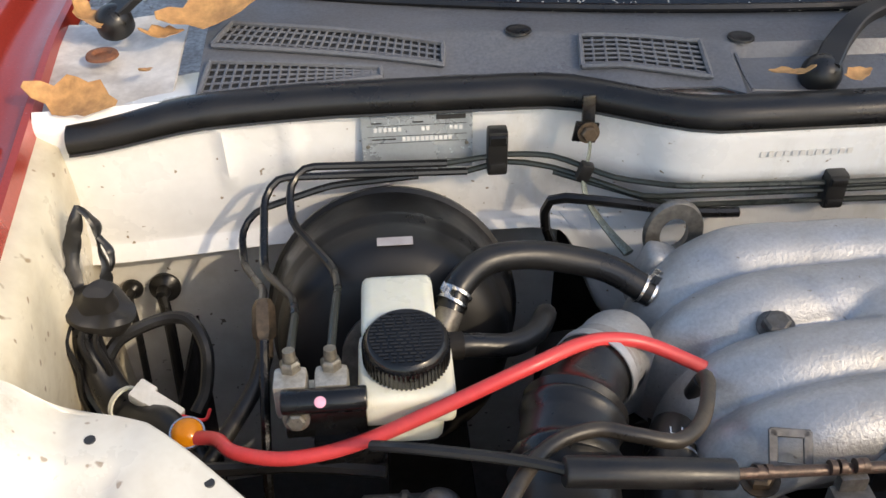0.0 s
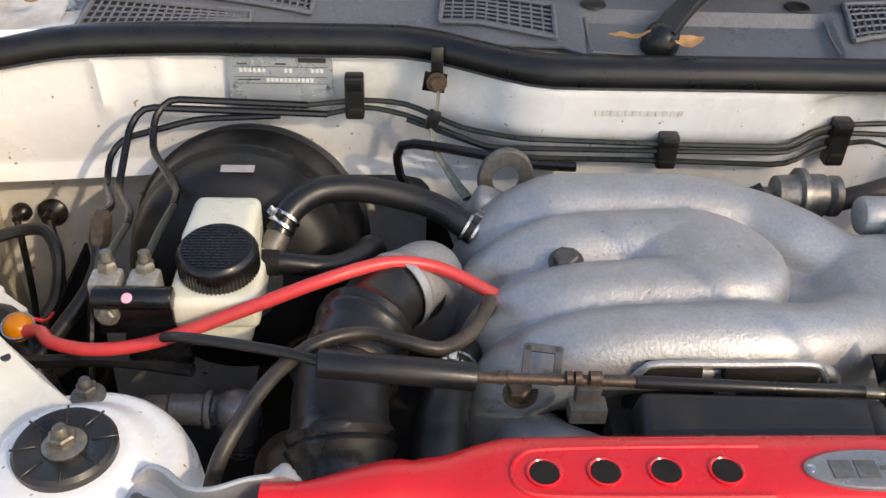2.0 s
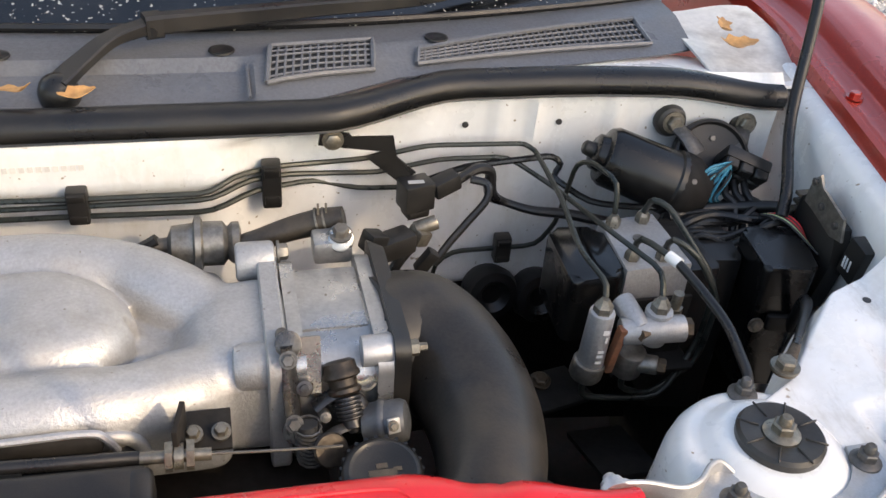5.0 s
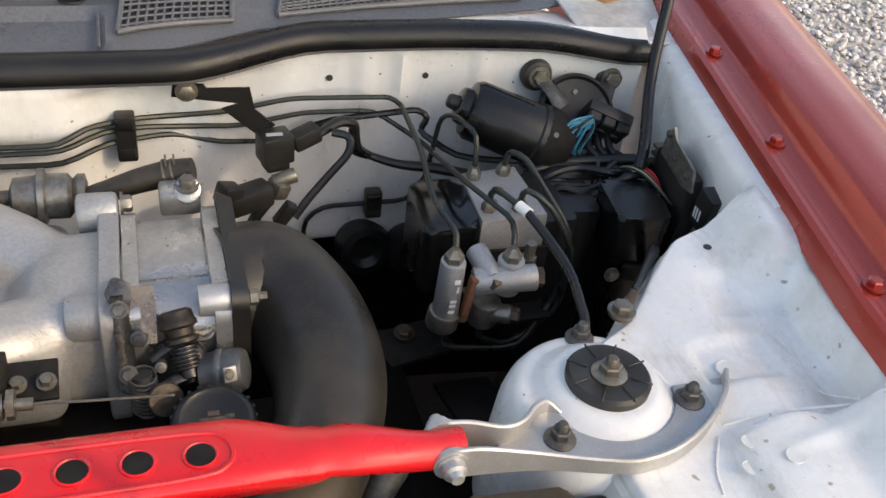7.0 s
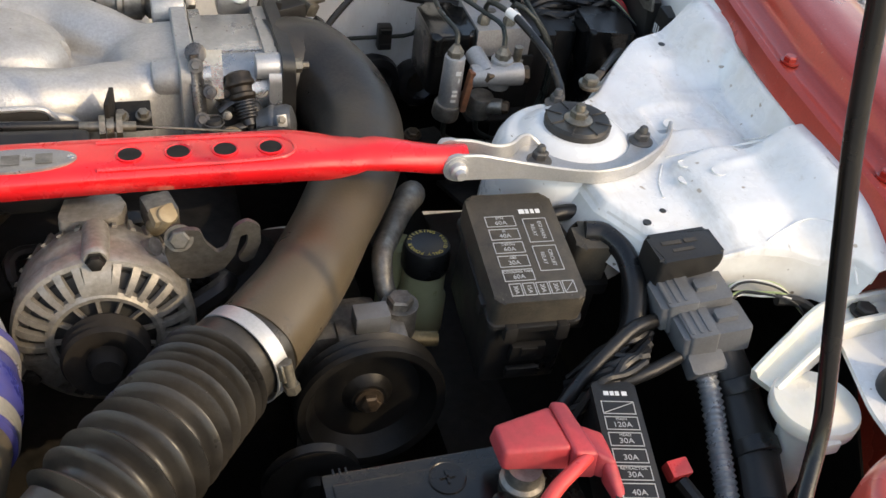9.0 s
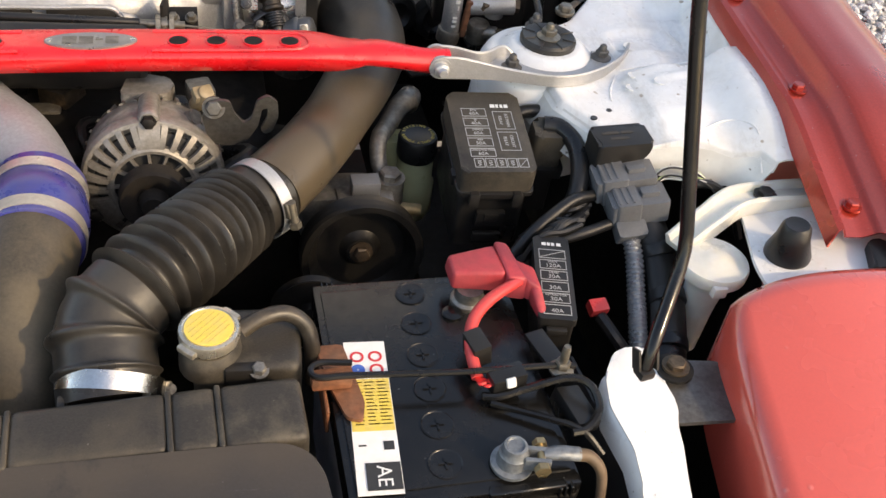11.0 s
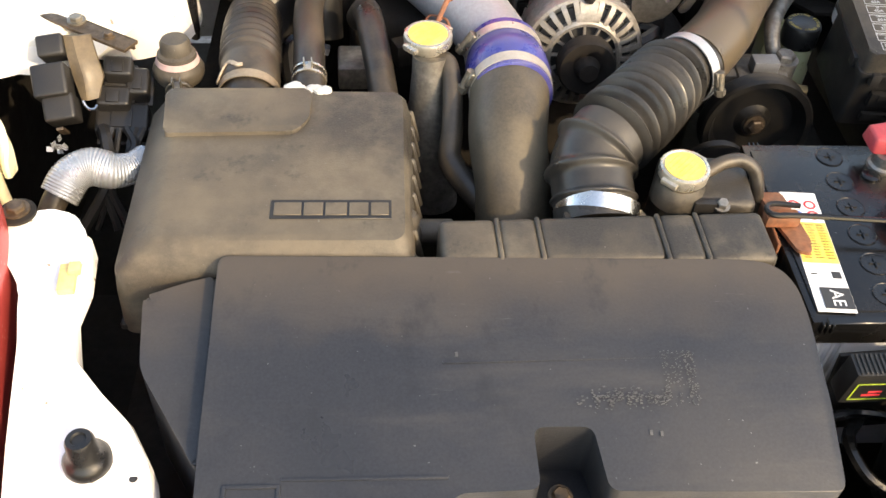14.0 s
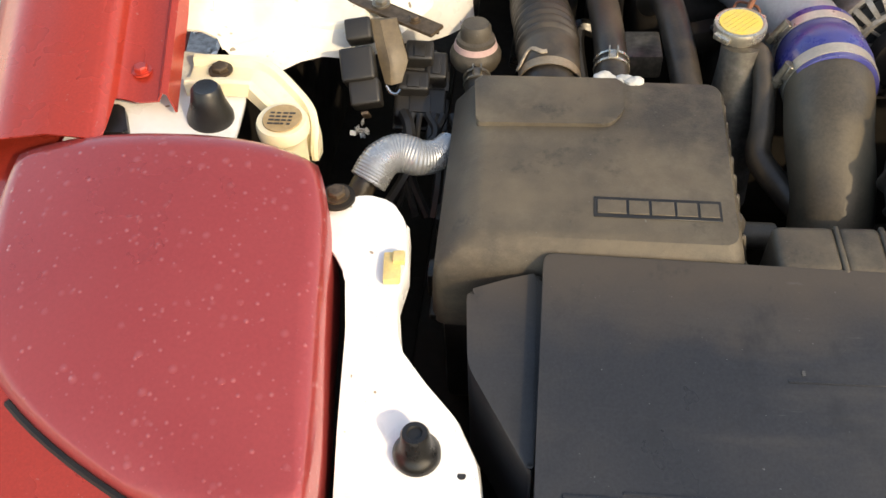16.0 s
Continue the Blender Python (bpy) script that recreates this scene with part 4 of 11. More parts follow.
for x in (-0.046, 0.046):
    bm = B()
    lathe(bm, PL @ V(x, -0.004, 0.0004), (0, -1, 0), [(0, 0.002), (0.0008, 0.0017), (0.0013, 0.0005)], 10)
    part("rivet", bm, ZINC, t)
bm = B()
bars(bm, Matrix.Translation((-0.052, 0.3868, 0.818)) @ wallrot.to_4x4(), [(-0.044 + 0.0072 * k, -0.003, 0.0046, 0.0056) for k in range(12)])
part("stamped_number", bm, mat("grey_stamping", (0.64, 0.62, 0.58), 0.5, var=0.1), FIREWALL, "row of stamped characters as plain bars")

# brake pipes along the bulkhead
def brake_pipe(pts, r=0.0028, m=PIPE, sleeve=None):
    t = thing("brake_pipe", "dark green-black steel brake pipe clipped along the bulkhead", "pipe", pts[0], "brake pipes")
    bm = B()
    pipe(bm, pts, r, 8, 0.014)
    part("pipe", bm, m, t)
    if sleeve:
        bm = B()
        pipe(bm, sleeve, r * 1.3, 8, 0.014)
        part("sleeve", bm, GLOSSBLACK, t, "glossy black pipe sleeve")


brake_pipe([(-0.373, 0.436, 0.795), (-0.316, 0.434, 0.803), (-0.275, 0.428, 0.803), (-0.221, 0.403, 0.790), (-0.167, 0.386, 0.789), (-0.024, 0.384, 0.786), (0.097, 0.384, 0.785), (0.120, 0.396, 0.795), (0.160, 0.415, 0.793), (0.255, 0.436, 0.785), (0.319, 0.436, 0.797), (0.424, 0.434, 0.795), (0.435, 0.428, 0.789), (0.432, 0.335, 0.789), (0.419, 0.242, 0.790), (0.428, 0.194, 0.786), (0.424, 0.187, 0.768)],
           sleeve=[(-0.373, 0.436, 0.795), (-0.504, 0.422, 0.807), (-0.517, 0.410, 0.795), (-0.516, 0.380, 0.776), (-0.475, 0.300, 0.782), (-0.472, 0.270, 0.787)])
brake_pipe([(-0.354, 0.436, 0.785), (-0.316, 0.434, 0.796), (-0.274, 0.428, 0.790), (-0.195, 0.392, 0.775), (-0.024, 0.383, 0.779), (0.098, 0.384, 0.778), (0.135, 0.404, 0.786), (0.175, 0.418, 0.782), (0.267, 0.436, 0.768), (0.333, 0.436, 0.780), (0.407, 0.434, 0.780), (0.456, 0.412, 0.752), (0.458, 0.280, 0.787), (0.486, 0.206, 0.786), (0.482, 0.190, 0.764)],
           sleeve=[(-0.354, 0.436, 0.785), (-0.528, 0.414, 0.802), (-0.540, 0.402, 0.788), (-0.538, 0.330, 0.762), (-0.507, 0.262, 0.785), (-0.504, 0.240, 0.787)])
brake_pipe([(-0.274, 0.426, 0.786), (-0.17, 0.386, 0.768), (-0.029, 0.382, 0.769), (0.098, 0.383, 0.765), (0.140, 0.404, 0.774), (0.200, 0.428, 0.768), (0.245, 0.436, 0.750), (0.300, 0.436, 0.748)],
           sleeve=[(0.30, 0.436, 0.748), (0.36, 0.432, 0.772), (0.455, 0.428, 0.782), (0.467, 0.425, 0.773), (0.455, 0.421, 0.760), (0.49, 0.39, 0.744), (0.53, 0.37, 0.748), (0.60, 0.355, 0.752), (0.612, 0.32, 0.732), (0.59, 0.29, 0.73)])
brake_pipe([(0.335, 0.440, 0.600), (0.337, 0.441, 0.640), (0.357, 0.441, 0.656), (0.455, 0.436, 0.660), (0.468, 0.420, 0.70), (0.470, 0.395, 0.790), (0.476, 0.375, 0.804), (0.486, 0.325, 0.808), (0.484, 0.316, 0.772)])
brake_pipe([(-0.472, 0.270, 0.787), (-0.474, 0.225, 0.793), (-0.475, 0.186, 0.795)], 0.0032)
brake_pipe([(-0.504, 0.240, 0.787), (-0.504, 0.212, 0.792), (-0.504, 0.187, 0.795)], 0.0032)
brake_pipe([(-0.40, 0.432, 0.785), (-0.482, 0.428, 0.782), (-0.552, 0.410, 0.769), (-0.564, 0.398, 0.756), (-0.561, 0.365, 0.742), (-0.535, 0.300, 0.765), (-0.531, 0.262, 0.783)], 0.0034, GLOSSBLACK)
brake_pipe([(-0.529, 0.232, 0.770), (-0.529, 0.200, 0.745), (-0.530, 0.156, 0.69), (-0.530, 0.150, 0.58)], 0.0038, GLOSSBLACK)

# plastic clips
for x, y, z, h, label in ((-0.326, 0.440, 0.806, 0.046, "black plastic pipe clip holding two pipes"), (-0.022, 0.388, 0.780, 0.036, "black plastic pipe clip"), (0.156, 0.412, 0.778, 0.050, "black plastic pipe clip"), (0.414, 0.440, 0.660, 0.034, "black plastic pipe clip on a single pipe")):
    t = thing("pipe_clip", label, "clip", (x, y, z), "pipe clips")
    bm = B()
    box(bm, (x, y - 0.004, z), (0.019, 0.016, h), None, 0.003)
    part("body", bm, PLASTIC, t)
    bm = B()
    box(bm, (x, y - 0.0115, z + h * 0.32), (0.015, 0.006, h * 0.22), rot3(12, 0, 0), 0.0015)
    part("latch", bm, PLASTIC, t)
    bm = box(B(), (x, y - 0.0115, z - h * 0.30), (0.015, 0.005, h * 0.20), None, 0.0015)
    part("latch", bm, PLASTIC, t)

# earth strap with its bolt
t = thing("earth_strap", "braided earth strap with a black clamp, bolted to the bulkhead", "strap", (-0.246, 0.42, 0.83))
bm = B()
box(bm, (-0.246, 0.424, 0.846), (0.012, 0.004, 0.036), rot3(-8, 0, 6), 0.001)
box(bm, (-0.248, 0.4205, 0.830), (0.022, 0.003, 0.020), rot3(0, 8, 0), 0.001)
part("bracket", bm, GLOSSBLACK, t)
bm = B()
bolt(bm, (-0.246, 0.418, 0.831), (0, -1, 0.15), 0.0065, 0.006)
part("bolt", bm, BROWN, t)
bm = B()
tube(bm, [(-0.244, 0.416, 0.826), (-0.245, 0.412, 0.810), (-0.250, 0.405, 0.792), (-0.246, 0.392, 0.772), (-0.229, 0.372, 0.752), (-0.215, 0.352, 0.742)], [0.0022, 0.0025, 0.0035, 0.004, 0.0055, 0.0075], 8, flat=0.5)
part("braid", bm, mat("verdigris_braid", (0.22, 0.24, 0.20), 0.6, 0.4, 0.4, 500, 0.6, (0.12, 0.14, 0.12), 0.6, 60), t, "green-grey braided wire")
bm = B()
box(bm, (-0.249, 0.406, 0.797), (0.012, 0.010, 0.018), rot3(0, 18, 0), 0.002)
part("clamp", bm, PLASTIC, t)

# sensor bracket and sensor
t = thing("pressure_sensor", "black pressure sensor on a bent steel bracket with its plug", "sensor", (0.29, 0.42, 0.79))
bm = B()
out = [(0.202, 0.842), (0.230, 0.839), (0.233, 0.835), (0.273, 0.834), (0.277, 0.812), (0.296, 0.796), (0.278, 0.788), (0.246, 0.813), (0.264, 0.818), (0.230, 0.823), (0.200, 0.828)]
prism(bm, out[::-1], -0.0015, 0.0015)
for v in bm.verts:
    v.co = V(v.co.x, 0.391 + v.co.z - 0.35 * max(0, 0.815 - v.co.y), v.co.y)
part("bracket", bm, GLOSSBLACK, t)
bm = B()
bolt(bm, (0.214, 0.389, 0.834), (0, -1, 0), 0.0068, 0.005)
part("bolt", bm, ZINC, t)
bm = B()
box(bm, (0.294, 0.372, 0.779), (0.032, 0.026, 0.030), rot3(0, 0, 15), 0.003)
box(bm, (0.294, 0.370, 0.761), (0.024, 0.020, 0.010), rot3(0, 0, 15), 0.003)
body = part("body", bm, PLASTIC, t)
bm = B()
bars(bm, Matrix.Translation((0.293, 0.368, 0.7945)), [(-0.008, -0.003, 0.016, 0.006)])
part("label", bm, GREYINK, body, "pale printed patch")
bm = B()
box(bm, (0.324, 0.376, 0.786), (0.030, 0.018, 0.018), rot3(0, -12, 22), 0.003)
part("plug", bm, PLASTIC, t)
bm = B()
tube(bm, [(0.340, 0.385, 0.784), (0.362, 0.395, 0.790), (0.378, 0.400, 0.783), (0.380, 0.402, 0.765), (0.385, 0.405, 0.750), (0.402, 0.41, 0.738), (0.43, 0.40, 0.732), (0.47, 0.39, 0.73), (0.52, 0.37, 0.727), (0.58, 0.35, 0.725)], [0.005, 0.006, 0.0055, 0.007, 0.007, 0.0045, 0.005, 0.006, 0.006, 0.006], 9)
part("harness", bm, RUBBER, t)
bm = B()
tube(bm, [(0.352, 0.380, 0.787), (0.368, 0.375, 0.783), (0.366, 0.366, 0.770), (0.345, 0.355, 0.752), (0.325, 0.345, 0.735), (0.308, 0.335, 0.718)], 0.0042, 8)
part("vacuum_hose", bm, RUBBER, t)

# brake servo
AX = V(0, -math.cos(radians(20)), math.sin(radians(20)))
t = thing("brake_servo", "large glossy black brake servo drum on the bulkhead", "brake servo", (-0.42, 0.44, 0.65))
O = V(-0.430, 0.391, 0.664)
bm = B()
lathe(bm, O, AX, [(-0.06, 0.09), (-0.03, 0.112), (-0.004, 0.1165), (0.002, 0.1195), (0.009, 0.1195), (0.012, 0.1155), (0.030, 0.1120), (0.056, 0.1095), (0.066, 0.1085), (0.072, 0.1040), (0.080, 0.1030), (0.100, 0.1000), (0.112, 0.0945), (0.120, 0.0850), (0.124, 0.07), (0.126, 0.05), (0.126, 0.03)], 72)
part("drum", bm, mat("satin_black_enamel", (0.007, 0.007, 0.007), 0.42, var=0.1, grain=300, bump=0.04, dirt=(0.020, 0.017, 0.015), amount=0.5, dscale=12, spec=0.4), t)
bm = B()
box(bm, O + AX * 0.1095 + V(0.005, 0.0, 0.0) + V(0, math.sin(radians(20)), math.cos(radians(20))) * 0.0967, (0.030, 0.010, 0.0008), rot3(6, 0, 0), 0.0003, 1)
part("sticker", bm, mat("faded_sticker", (0.40, 0.37, 0.36), 0.5, var=0.1, dirt=(0.24, 0.2, 0.19), amount=0.6, dscale=90), t, "small faded pink-white sticker")

# master cylinder with reservoir
t = thing("brake_reservoir", "cream plastic brake fluid reservoir with a black ribbed cap", "reservoir", (-0.42, 0.20, 0.70))
bm = B()
box(bm, (-0.4255, 0.238, 0.768), (0.056, 0.072, 0.060), rot3(-6, 0, 0), 0.009, 3)
part("rear_chamber", bm, CREAM, t)
bm = B()
box(bm, (-0.422, 0.190, 0.764), (0.070, 0.072, 0.030), None, 0.008, 3)
box(bm, (-0.4215, 0.185, 0.742), (0.052, 0.052, 0.040), None, 0.013, 3)
part("body", bm, CREAM, t)
CAPN = V(0, -0.10, 1).normalized()
bm = B()
lathe(bm, (-0.421, 0.193, 0.779), CAPN, [(0, 0.029), (0.004, 0.0312), (0.018, 0.0312), (0.0225, 0.0298), (0.0245, 0.0275), (0.0248, 0.001)], 60)
u, w, d = basis(CAPN)
cap = part("cap", bm, GLOSSBLACK, t, "black screw cap with a ribbed rim")
bm = B()
for k in range(60):
    a = 2 * math.pi * k / 60
    e = u * math.cos(a) + w * math.sin(a)
    lathe(bm, V(-0.421, 0.193, 0.779) + e * 0.0312 + d * 0.003, d, [(0, 0.0009), (0.016, 0.0009)], 5)
tagged(part("cap_ribbing", bm, GLOSSBLACK, cap), kind="stuff")
bm = B()
CM = Matrix.Translation(V(-0.421, 0.193, 0.779) + d * 0.0248) @ rot3(5.7, 0, 0).to_4x4()
rr = random.Random(3)
for j in range(15):
    y = -0.0235 + 0.0033 * j
    half = math.sqrt(max(0, 0.026 ** 2 - y * y))
    x = -half
    while x < half - 0.002:
        wd = rr.uniform(0.002, 0.007)
        bars(bm, CM, [(x, y, min(wd, half - x), 0.0016)])
        x += wd + 0.0016
part("cap_lettering", bm, RUBBER, cap, "rows of raised unreadable lettering as bars")
t = thing("master_cylinder", "grimy metal brake master cylinder under the reservoir", "cylinder", (-0.42, 0.24, 0.67))
bm = B()
lathe(bm, O + AX * 0.12, AX, [(0, 0.045), (0.01, 0.045), (0.012, 0.022), (0.075, 0.020), (0.08, 0.014)], 24)
part("body", bm, ALUGRIME, t)

# proportioning valve block
t = thing("brake_valve_block", "cast brake valve block with a black bracket and pipe nuts", "valve", (-0.49, 0.17, 0.74))
bm = B()
for x in (-0.504, -0.475):
    box(bm, (x, 0.172, 0.773), (0.024, 0.022, 0.032), None, 0.004)
box(bm, (-0.490, 0.176, 0.766), (0.05, 0.016, 0.016), None, 0.003)
part("body", bm, mat("dull_cast_alloy", (0.46, 0.43, 0.37), 0.5, 0.6, 0.2, 250, 0.3, (0.28, 0.23, 0.17), 0.6, 40), t)
for x in (-0.504, -0.475):
    bm = B()
    lathe(bm, (x, 0.180, 0.787), (0, 0.12, 1), [(0, 0.0078), (0.007, 0.0078), (0.009, 0.006)], 6)
    lathe(bm, (x, 0.182, 0.796), (0, 0.12, 1), [(0, 0.005), (0.008, 0.0045)], 12)
    part("pipe_nut", bm, ZINC, t)
bm = B()
cyl(bm, (-0.510, 0.155, 0.781), (-0.450, 0.155, 0.781), 0.009, n=16, bev=0.002)
box(bm, (-0.480, 0.154, 0.765), (0.058, 0.006, 0.034), None, 0.002)
box(bm, (-0.465, 0.160, 0.735), (0.05, 0.03, 0.03), None, 0.004)
part("bracket", bm, GLOSSBLACK, t)
bm = B()
bolt(bm, (-0.500, 0.151, 0.769), (0, -1, 0.2), 0.0062, 0.006)
part("bolt", bm, ZINC, t)
bm = B()
lathe(bm, (-0.482, 0.1475, 0.787), (0, -0.55, 0.8), [(0, 0.0042), (0.0006, 0.004), (0.0008, 0.001)], 14)
part("paint_dot", bm, MAGENTA, t, "pink paint mark")
# in-line union on the left pipe
t = thing("pipe_union", "grey-brown brake pipe union", "pipe union", (-0.53, 0.24, 0.77))
bm = B()
lathe(bm, (-0.530, 0.262, 0.786), (0.02, -0.75, -0.55), [(0, 0.006), (0.006, 0.009), (0.024, 0.0095), (0.030, 0.0085), (0.032, 0.0065), (0.046, 0.0065)], 6)
part("body", bm, BROWN, t)

# vacuum hose from the servo to the manifold
t = thing("vacuum_hose", "thick black rubber vacuum hose with spring clamps", "hose", (-0.38, 0.26, 0.77))
bm = B()
tube(bm, [(-0.384, 0.262, 0.764), (-0.374, 0.278, 0.778), (-0.352, 0.296, 0.785), (-0.318, 0.305, 0.783), (-0.280, 0.306, 0.775), (-0.245, 0.300, 0.766), (-0.212, 0.284, 0.750)], 0.0122, 16)
part("hose", bm, RUBBER, t)
bm = B()
cyl(bm, (-0.392, 0.250, 0.750), (-0.382, 0.264, 0.767), 0.011, n=16)
part("spigot", bm, ALUGRIME, t)
def spring_clamp(parent, c, d, r, m=STEEL):
    c, d = Vector(c), Vector(d).normalized()
    bm = B()
    for s in (-0.0045, 0.0045):
        lathe(bm, c + d * (s - 0.0012), d, [(0, r), (0, r + 0.0012), (0.0024, r + 0.0012), (0.0024, r), (0, r)], 20, cap=False)
    u, w, _ = basis(d)
    e = (V(0, 0, 1) - d * d.z).normalized()
    q = Matrix((d, d.cross(e), e)).transposed()
    box(bm, c + e * (r + 0.0008), (0.010, 0.006, 0.0012), q, 0)
    for s in (-1, 1):
        box(bm, c + e * (r + 0.005) + d.cross(e) * s * 0.004, (0.007, 0.0012, 0.009), q, 0)
    part("clamp", bm, m, parent, "bright spring clamp")
spring_clamp(t, (-0.380, 0.268, 0.772), (0.5, 0.7, 0.5), 0.0125)
spring_clamp(t, (-0.217, 0.287, 0.752), (0.85, -0.3, -0.4), 0.0125)

# braided hose behind the reservoir
t = thing("clutch_hose", "black woven-covered rubber hose", "hose", (-0.38, 0.2, 0.76))
bm = B()
tube(bm, [(-0.388, 0.214, 0.770), (-0.370, 0.216, 0.768), (-0.340, 0.222, 0.760), (-0.318, 0.240, 0.755), (-0.305, 0.268, 0.748), (-0.300, 0.300, 0.715)], 0.0095, 12)
part("hose", bm, RUBBER, t)
bm = B()
cyl(bm, (-0.392, 0.214, 0.770), (-0.378, 0.215, 0.769), 0.0108, n=14)
part("clamp", bm, DARK, t)

# black pipe loop below the brake pipes
t = thing("vacuum_pipe", "black moulded vacuum pipe curving down the bulkhead", "pipe", (-0.28, 0.41, 0.75))
bm = B()
pipe(bm, [(-0.235, 0.400, 0.690), (-0.268, 0.412, 0.702), (-0.283, 0.408, 0.735), (-0.284, 0.402, 0.775), (-0.233, 0.386, 0.777), (-0.15, 0.377, 0.765), (-0.11, 0.376, 0.764)], 0.0048, 8, 0.02)
part("pipe", bm, GLOSSBLACK, t)

# engine lifting eye
t = thing("lifting_eye", "grey steel engine lifting eye behind the manifold", "lifting eye", (-0.18, 0.34, 0.75))
bm = B()
n = 40
skin(bm, [[V(-0.182 + rx * math.cos(2 * math.pi * k / n), y, 0.772 + rz * math.sin(2 * math.pi * k / n)) for k in range(n)] for rx, rz, y in ((0.0125, 0.017, 0.336), (0.025, 0.032, 0.336), (0.0265, 0.0335, 0.338), (0.0265, 0.0335, 0.342), (0.025, 0.032, 0.344), (0.0125, 0.017, 0.344), (0.0125, 0.017, 0.336))], False, False)
part("ring", bm, ALUGRIME, t)
bm = B()
box(bm, (-0.176, 0.336, 0.73), (0.034, 0.010, 0.05), rot3(10, 0, 0), 0.003)
part("foot", bm, ALUGRIME, t)

# grommets and harness on the left side
for x, z, r, nm in ((-0.670, 0.631, 0.0165, "large"), (-0.703, 0.633, 0.0110, "small")):
    t = thing("cable_grommet", "round black rubber cable grommet in the bulkhead", "grommet", (x, 0.45, z), "grommets")
    bm = B()
    y = seal_y(x) + 0.050
    lathe(bm, (x, y, z), (0, -1, 0.15), [(0, r), (0.004, r), (0.007, r * 0.8), (0.010, r * 0.45), (0.022, r * 0.36)], 28)
    part("boot", bm, RUBBER, t)
    bm = B()
    tube(bm, [(x, y - 0.018, z + 0.002), (x + 0.004, y - 0.03, z - 0.03), (x + 0.004, y - 0.04, z - 0.09), (x + 0.012, y - 0.08, z - 0.15)], r * 0.36, 9)
    part("cable", bm, RUBBER, t)
t = thing("wiring_harness", "black taped wiring harness with a white connector", "harness", (-0.62, 0.24, 0.66))
bm = B()
tube(bm, [(-0.690, 0.300, 0.752), (-0.682, 0.285, 0.715), (-0.665, 0.262, 0.690), (-0.640, 0.235, 0.690), (-0.612, 0.212, 0.705), (-0.585, 0.180, 0.700), (-0.56, 0.15, 0.66)], [0.012, 0.013, 0.015, 0.015, 0.014, 0.011, 0.011], 12)
part("trunk", bm, RUBBER, t)
bm = B()
tube(bm, [(-0.672, 0.285, 0.712), (-0.660, 0.300, 0.722), (-0.630, 0.318, 0.724), (-0.605, 0.312, 0.727), (-0.588, 0.285, 0.718), (-0.590, 0.265, 0.690), (-0.598, 0.25, 0.678)], 0.0058, 9)
part("branch", bm, RUBBER, t)
bm = B()
box(bm, (-0.618, 0.232, 0.705), (0.034, 0.014, 0.012), rot3(10, 20, -28), 0.002)
box(bm, (-0.634, 0.242, 0.711), (0.016, 0.018, 0.014), rot3(10, 20, -28), 0.002)
part("connector", bm, mat("white_connector", (0.62, 0.62, 0.60), 0.5, var=0.05, dirt=(0.4, 0.38, 0.34), amount=0.5, dscale=40), t, "white plastic connector")
bm = B()
tube(bm, [(-0.602, 0.224, 0.702), (-0.585, 0.222, 0.698), (-0.582, 0.235, 0.696)], 0.0016, 6)
part("wire", bm, REDWIRE, t)
bm = B()
lathe(bm, (-0.652, 0.248, 0.694), (0.6, -0.6, 0.2), [(0, 0.0150), (0.0, 0.0166), (0.005, 0.0166), (0.005, 0.0150)], 20, cap=False)
part("cable_tie", bm, CREAM, t, "pale cable tie")
# vacuum canister with brackets on the inner wing
t = thing("solenoid_canister", "dusty brown-black canister with torn straps at the inner wing", "canister", (-0.67, 0.30, 0.70))
bm = B()
lathe(bm, (-0.674, 0.300, 0.739), (0.25, -0.25, 1), [(0, 0.014), (0.008, 0.020), (0.012, 0.0270), (0.017, 0.0290), (0.023, 0.0285), (0.026, 0.024), (0.028, 0.016), (0.036, 0.0125), (0.044, 0.0105), (0.045, 0.001)], 32)
for v in bm.verts:
    v.co.y = 0.300 + (v.co.y - 0.300) * 0.75
    v.co += noise.noise_vector(v.co * 60) * 0.0050
part("body", bm, PLASTIC, t)
for pts, w in (([(-0.694, 0.316, 0.752), (-0.697, 0.332, 0.778), (-0.690, 0.345, 0.806), (-0.683, 0.352, 0.826)], (0.008, 0.006, 0.008, 0.002)),
               ([(-0.683, 0.352, 0.824), (-0.676, 0.350, 0.806), (-0.672, 0.340, 0.788), (-0.668, 0.326, 0.770), (-0.668, 0.316, 0.752)], (0.003, 0.006, 0.003, 0.007, 0.006)),
               ([(-0.672, 0.343, 0.795), (-0.663, 0.338, 0.786), (-0.664, 0.330, 0.772)], (0.004, 0.006, 0.002)),
               ([(-0.70, 0.31, 0.762), (-0.704, 0.30, 0.735), (-0.70, 0.29, 0.70)], (0.008, 0.005, 0.002))):
    bm = B()
    tube(bm, pts, list(w), 7, flat=0.4)
    for v in bm.verts:
        v.co += noise.noise_vector(v.co * 70) * 0.004
    part("torn_strap", bm, RUBBER, t)
for k in range(4):
    bm = B()
    x = -0.704 + 0.012 * k
    tube(bm, [(x, 0.29, 0.752), (x - 0.004, 0.275, 0.74), (x + 0.002, 0.27, 0.715), (x - 0.003, 0.272, 0.68), (x + 0.004, 0.28, 0.63)], 0.0028, 6)
    part("lead", bm, RUBBER, t)
bm = B()
box(bm, (-0.698, 0.30, 0.745), (0.006, 0.05, 0.04), rot3(8, 0, 0), 0.002)
part("bracket", bm, RUBBER, t)
# side lamp bulb holder, amber
t = thing("amber_lamp", "small amber side lamp with a chrome rim behind the tower", "lamp", (-0.585, 0.178, 0.73))
bm = B()
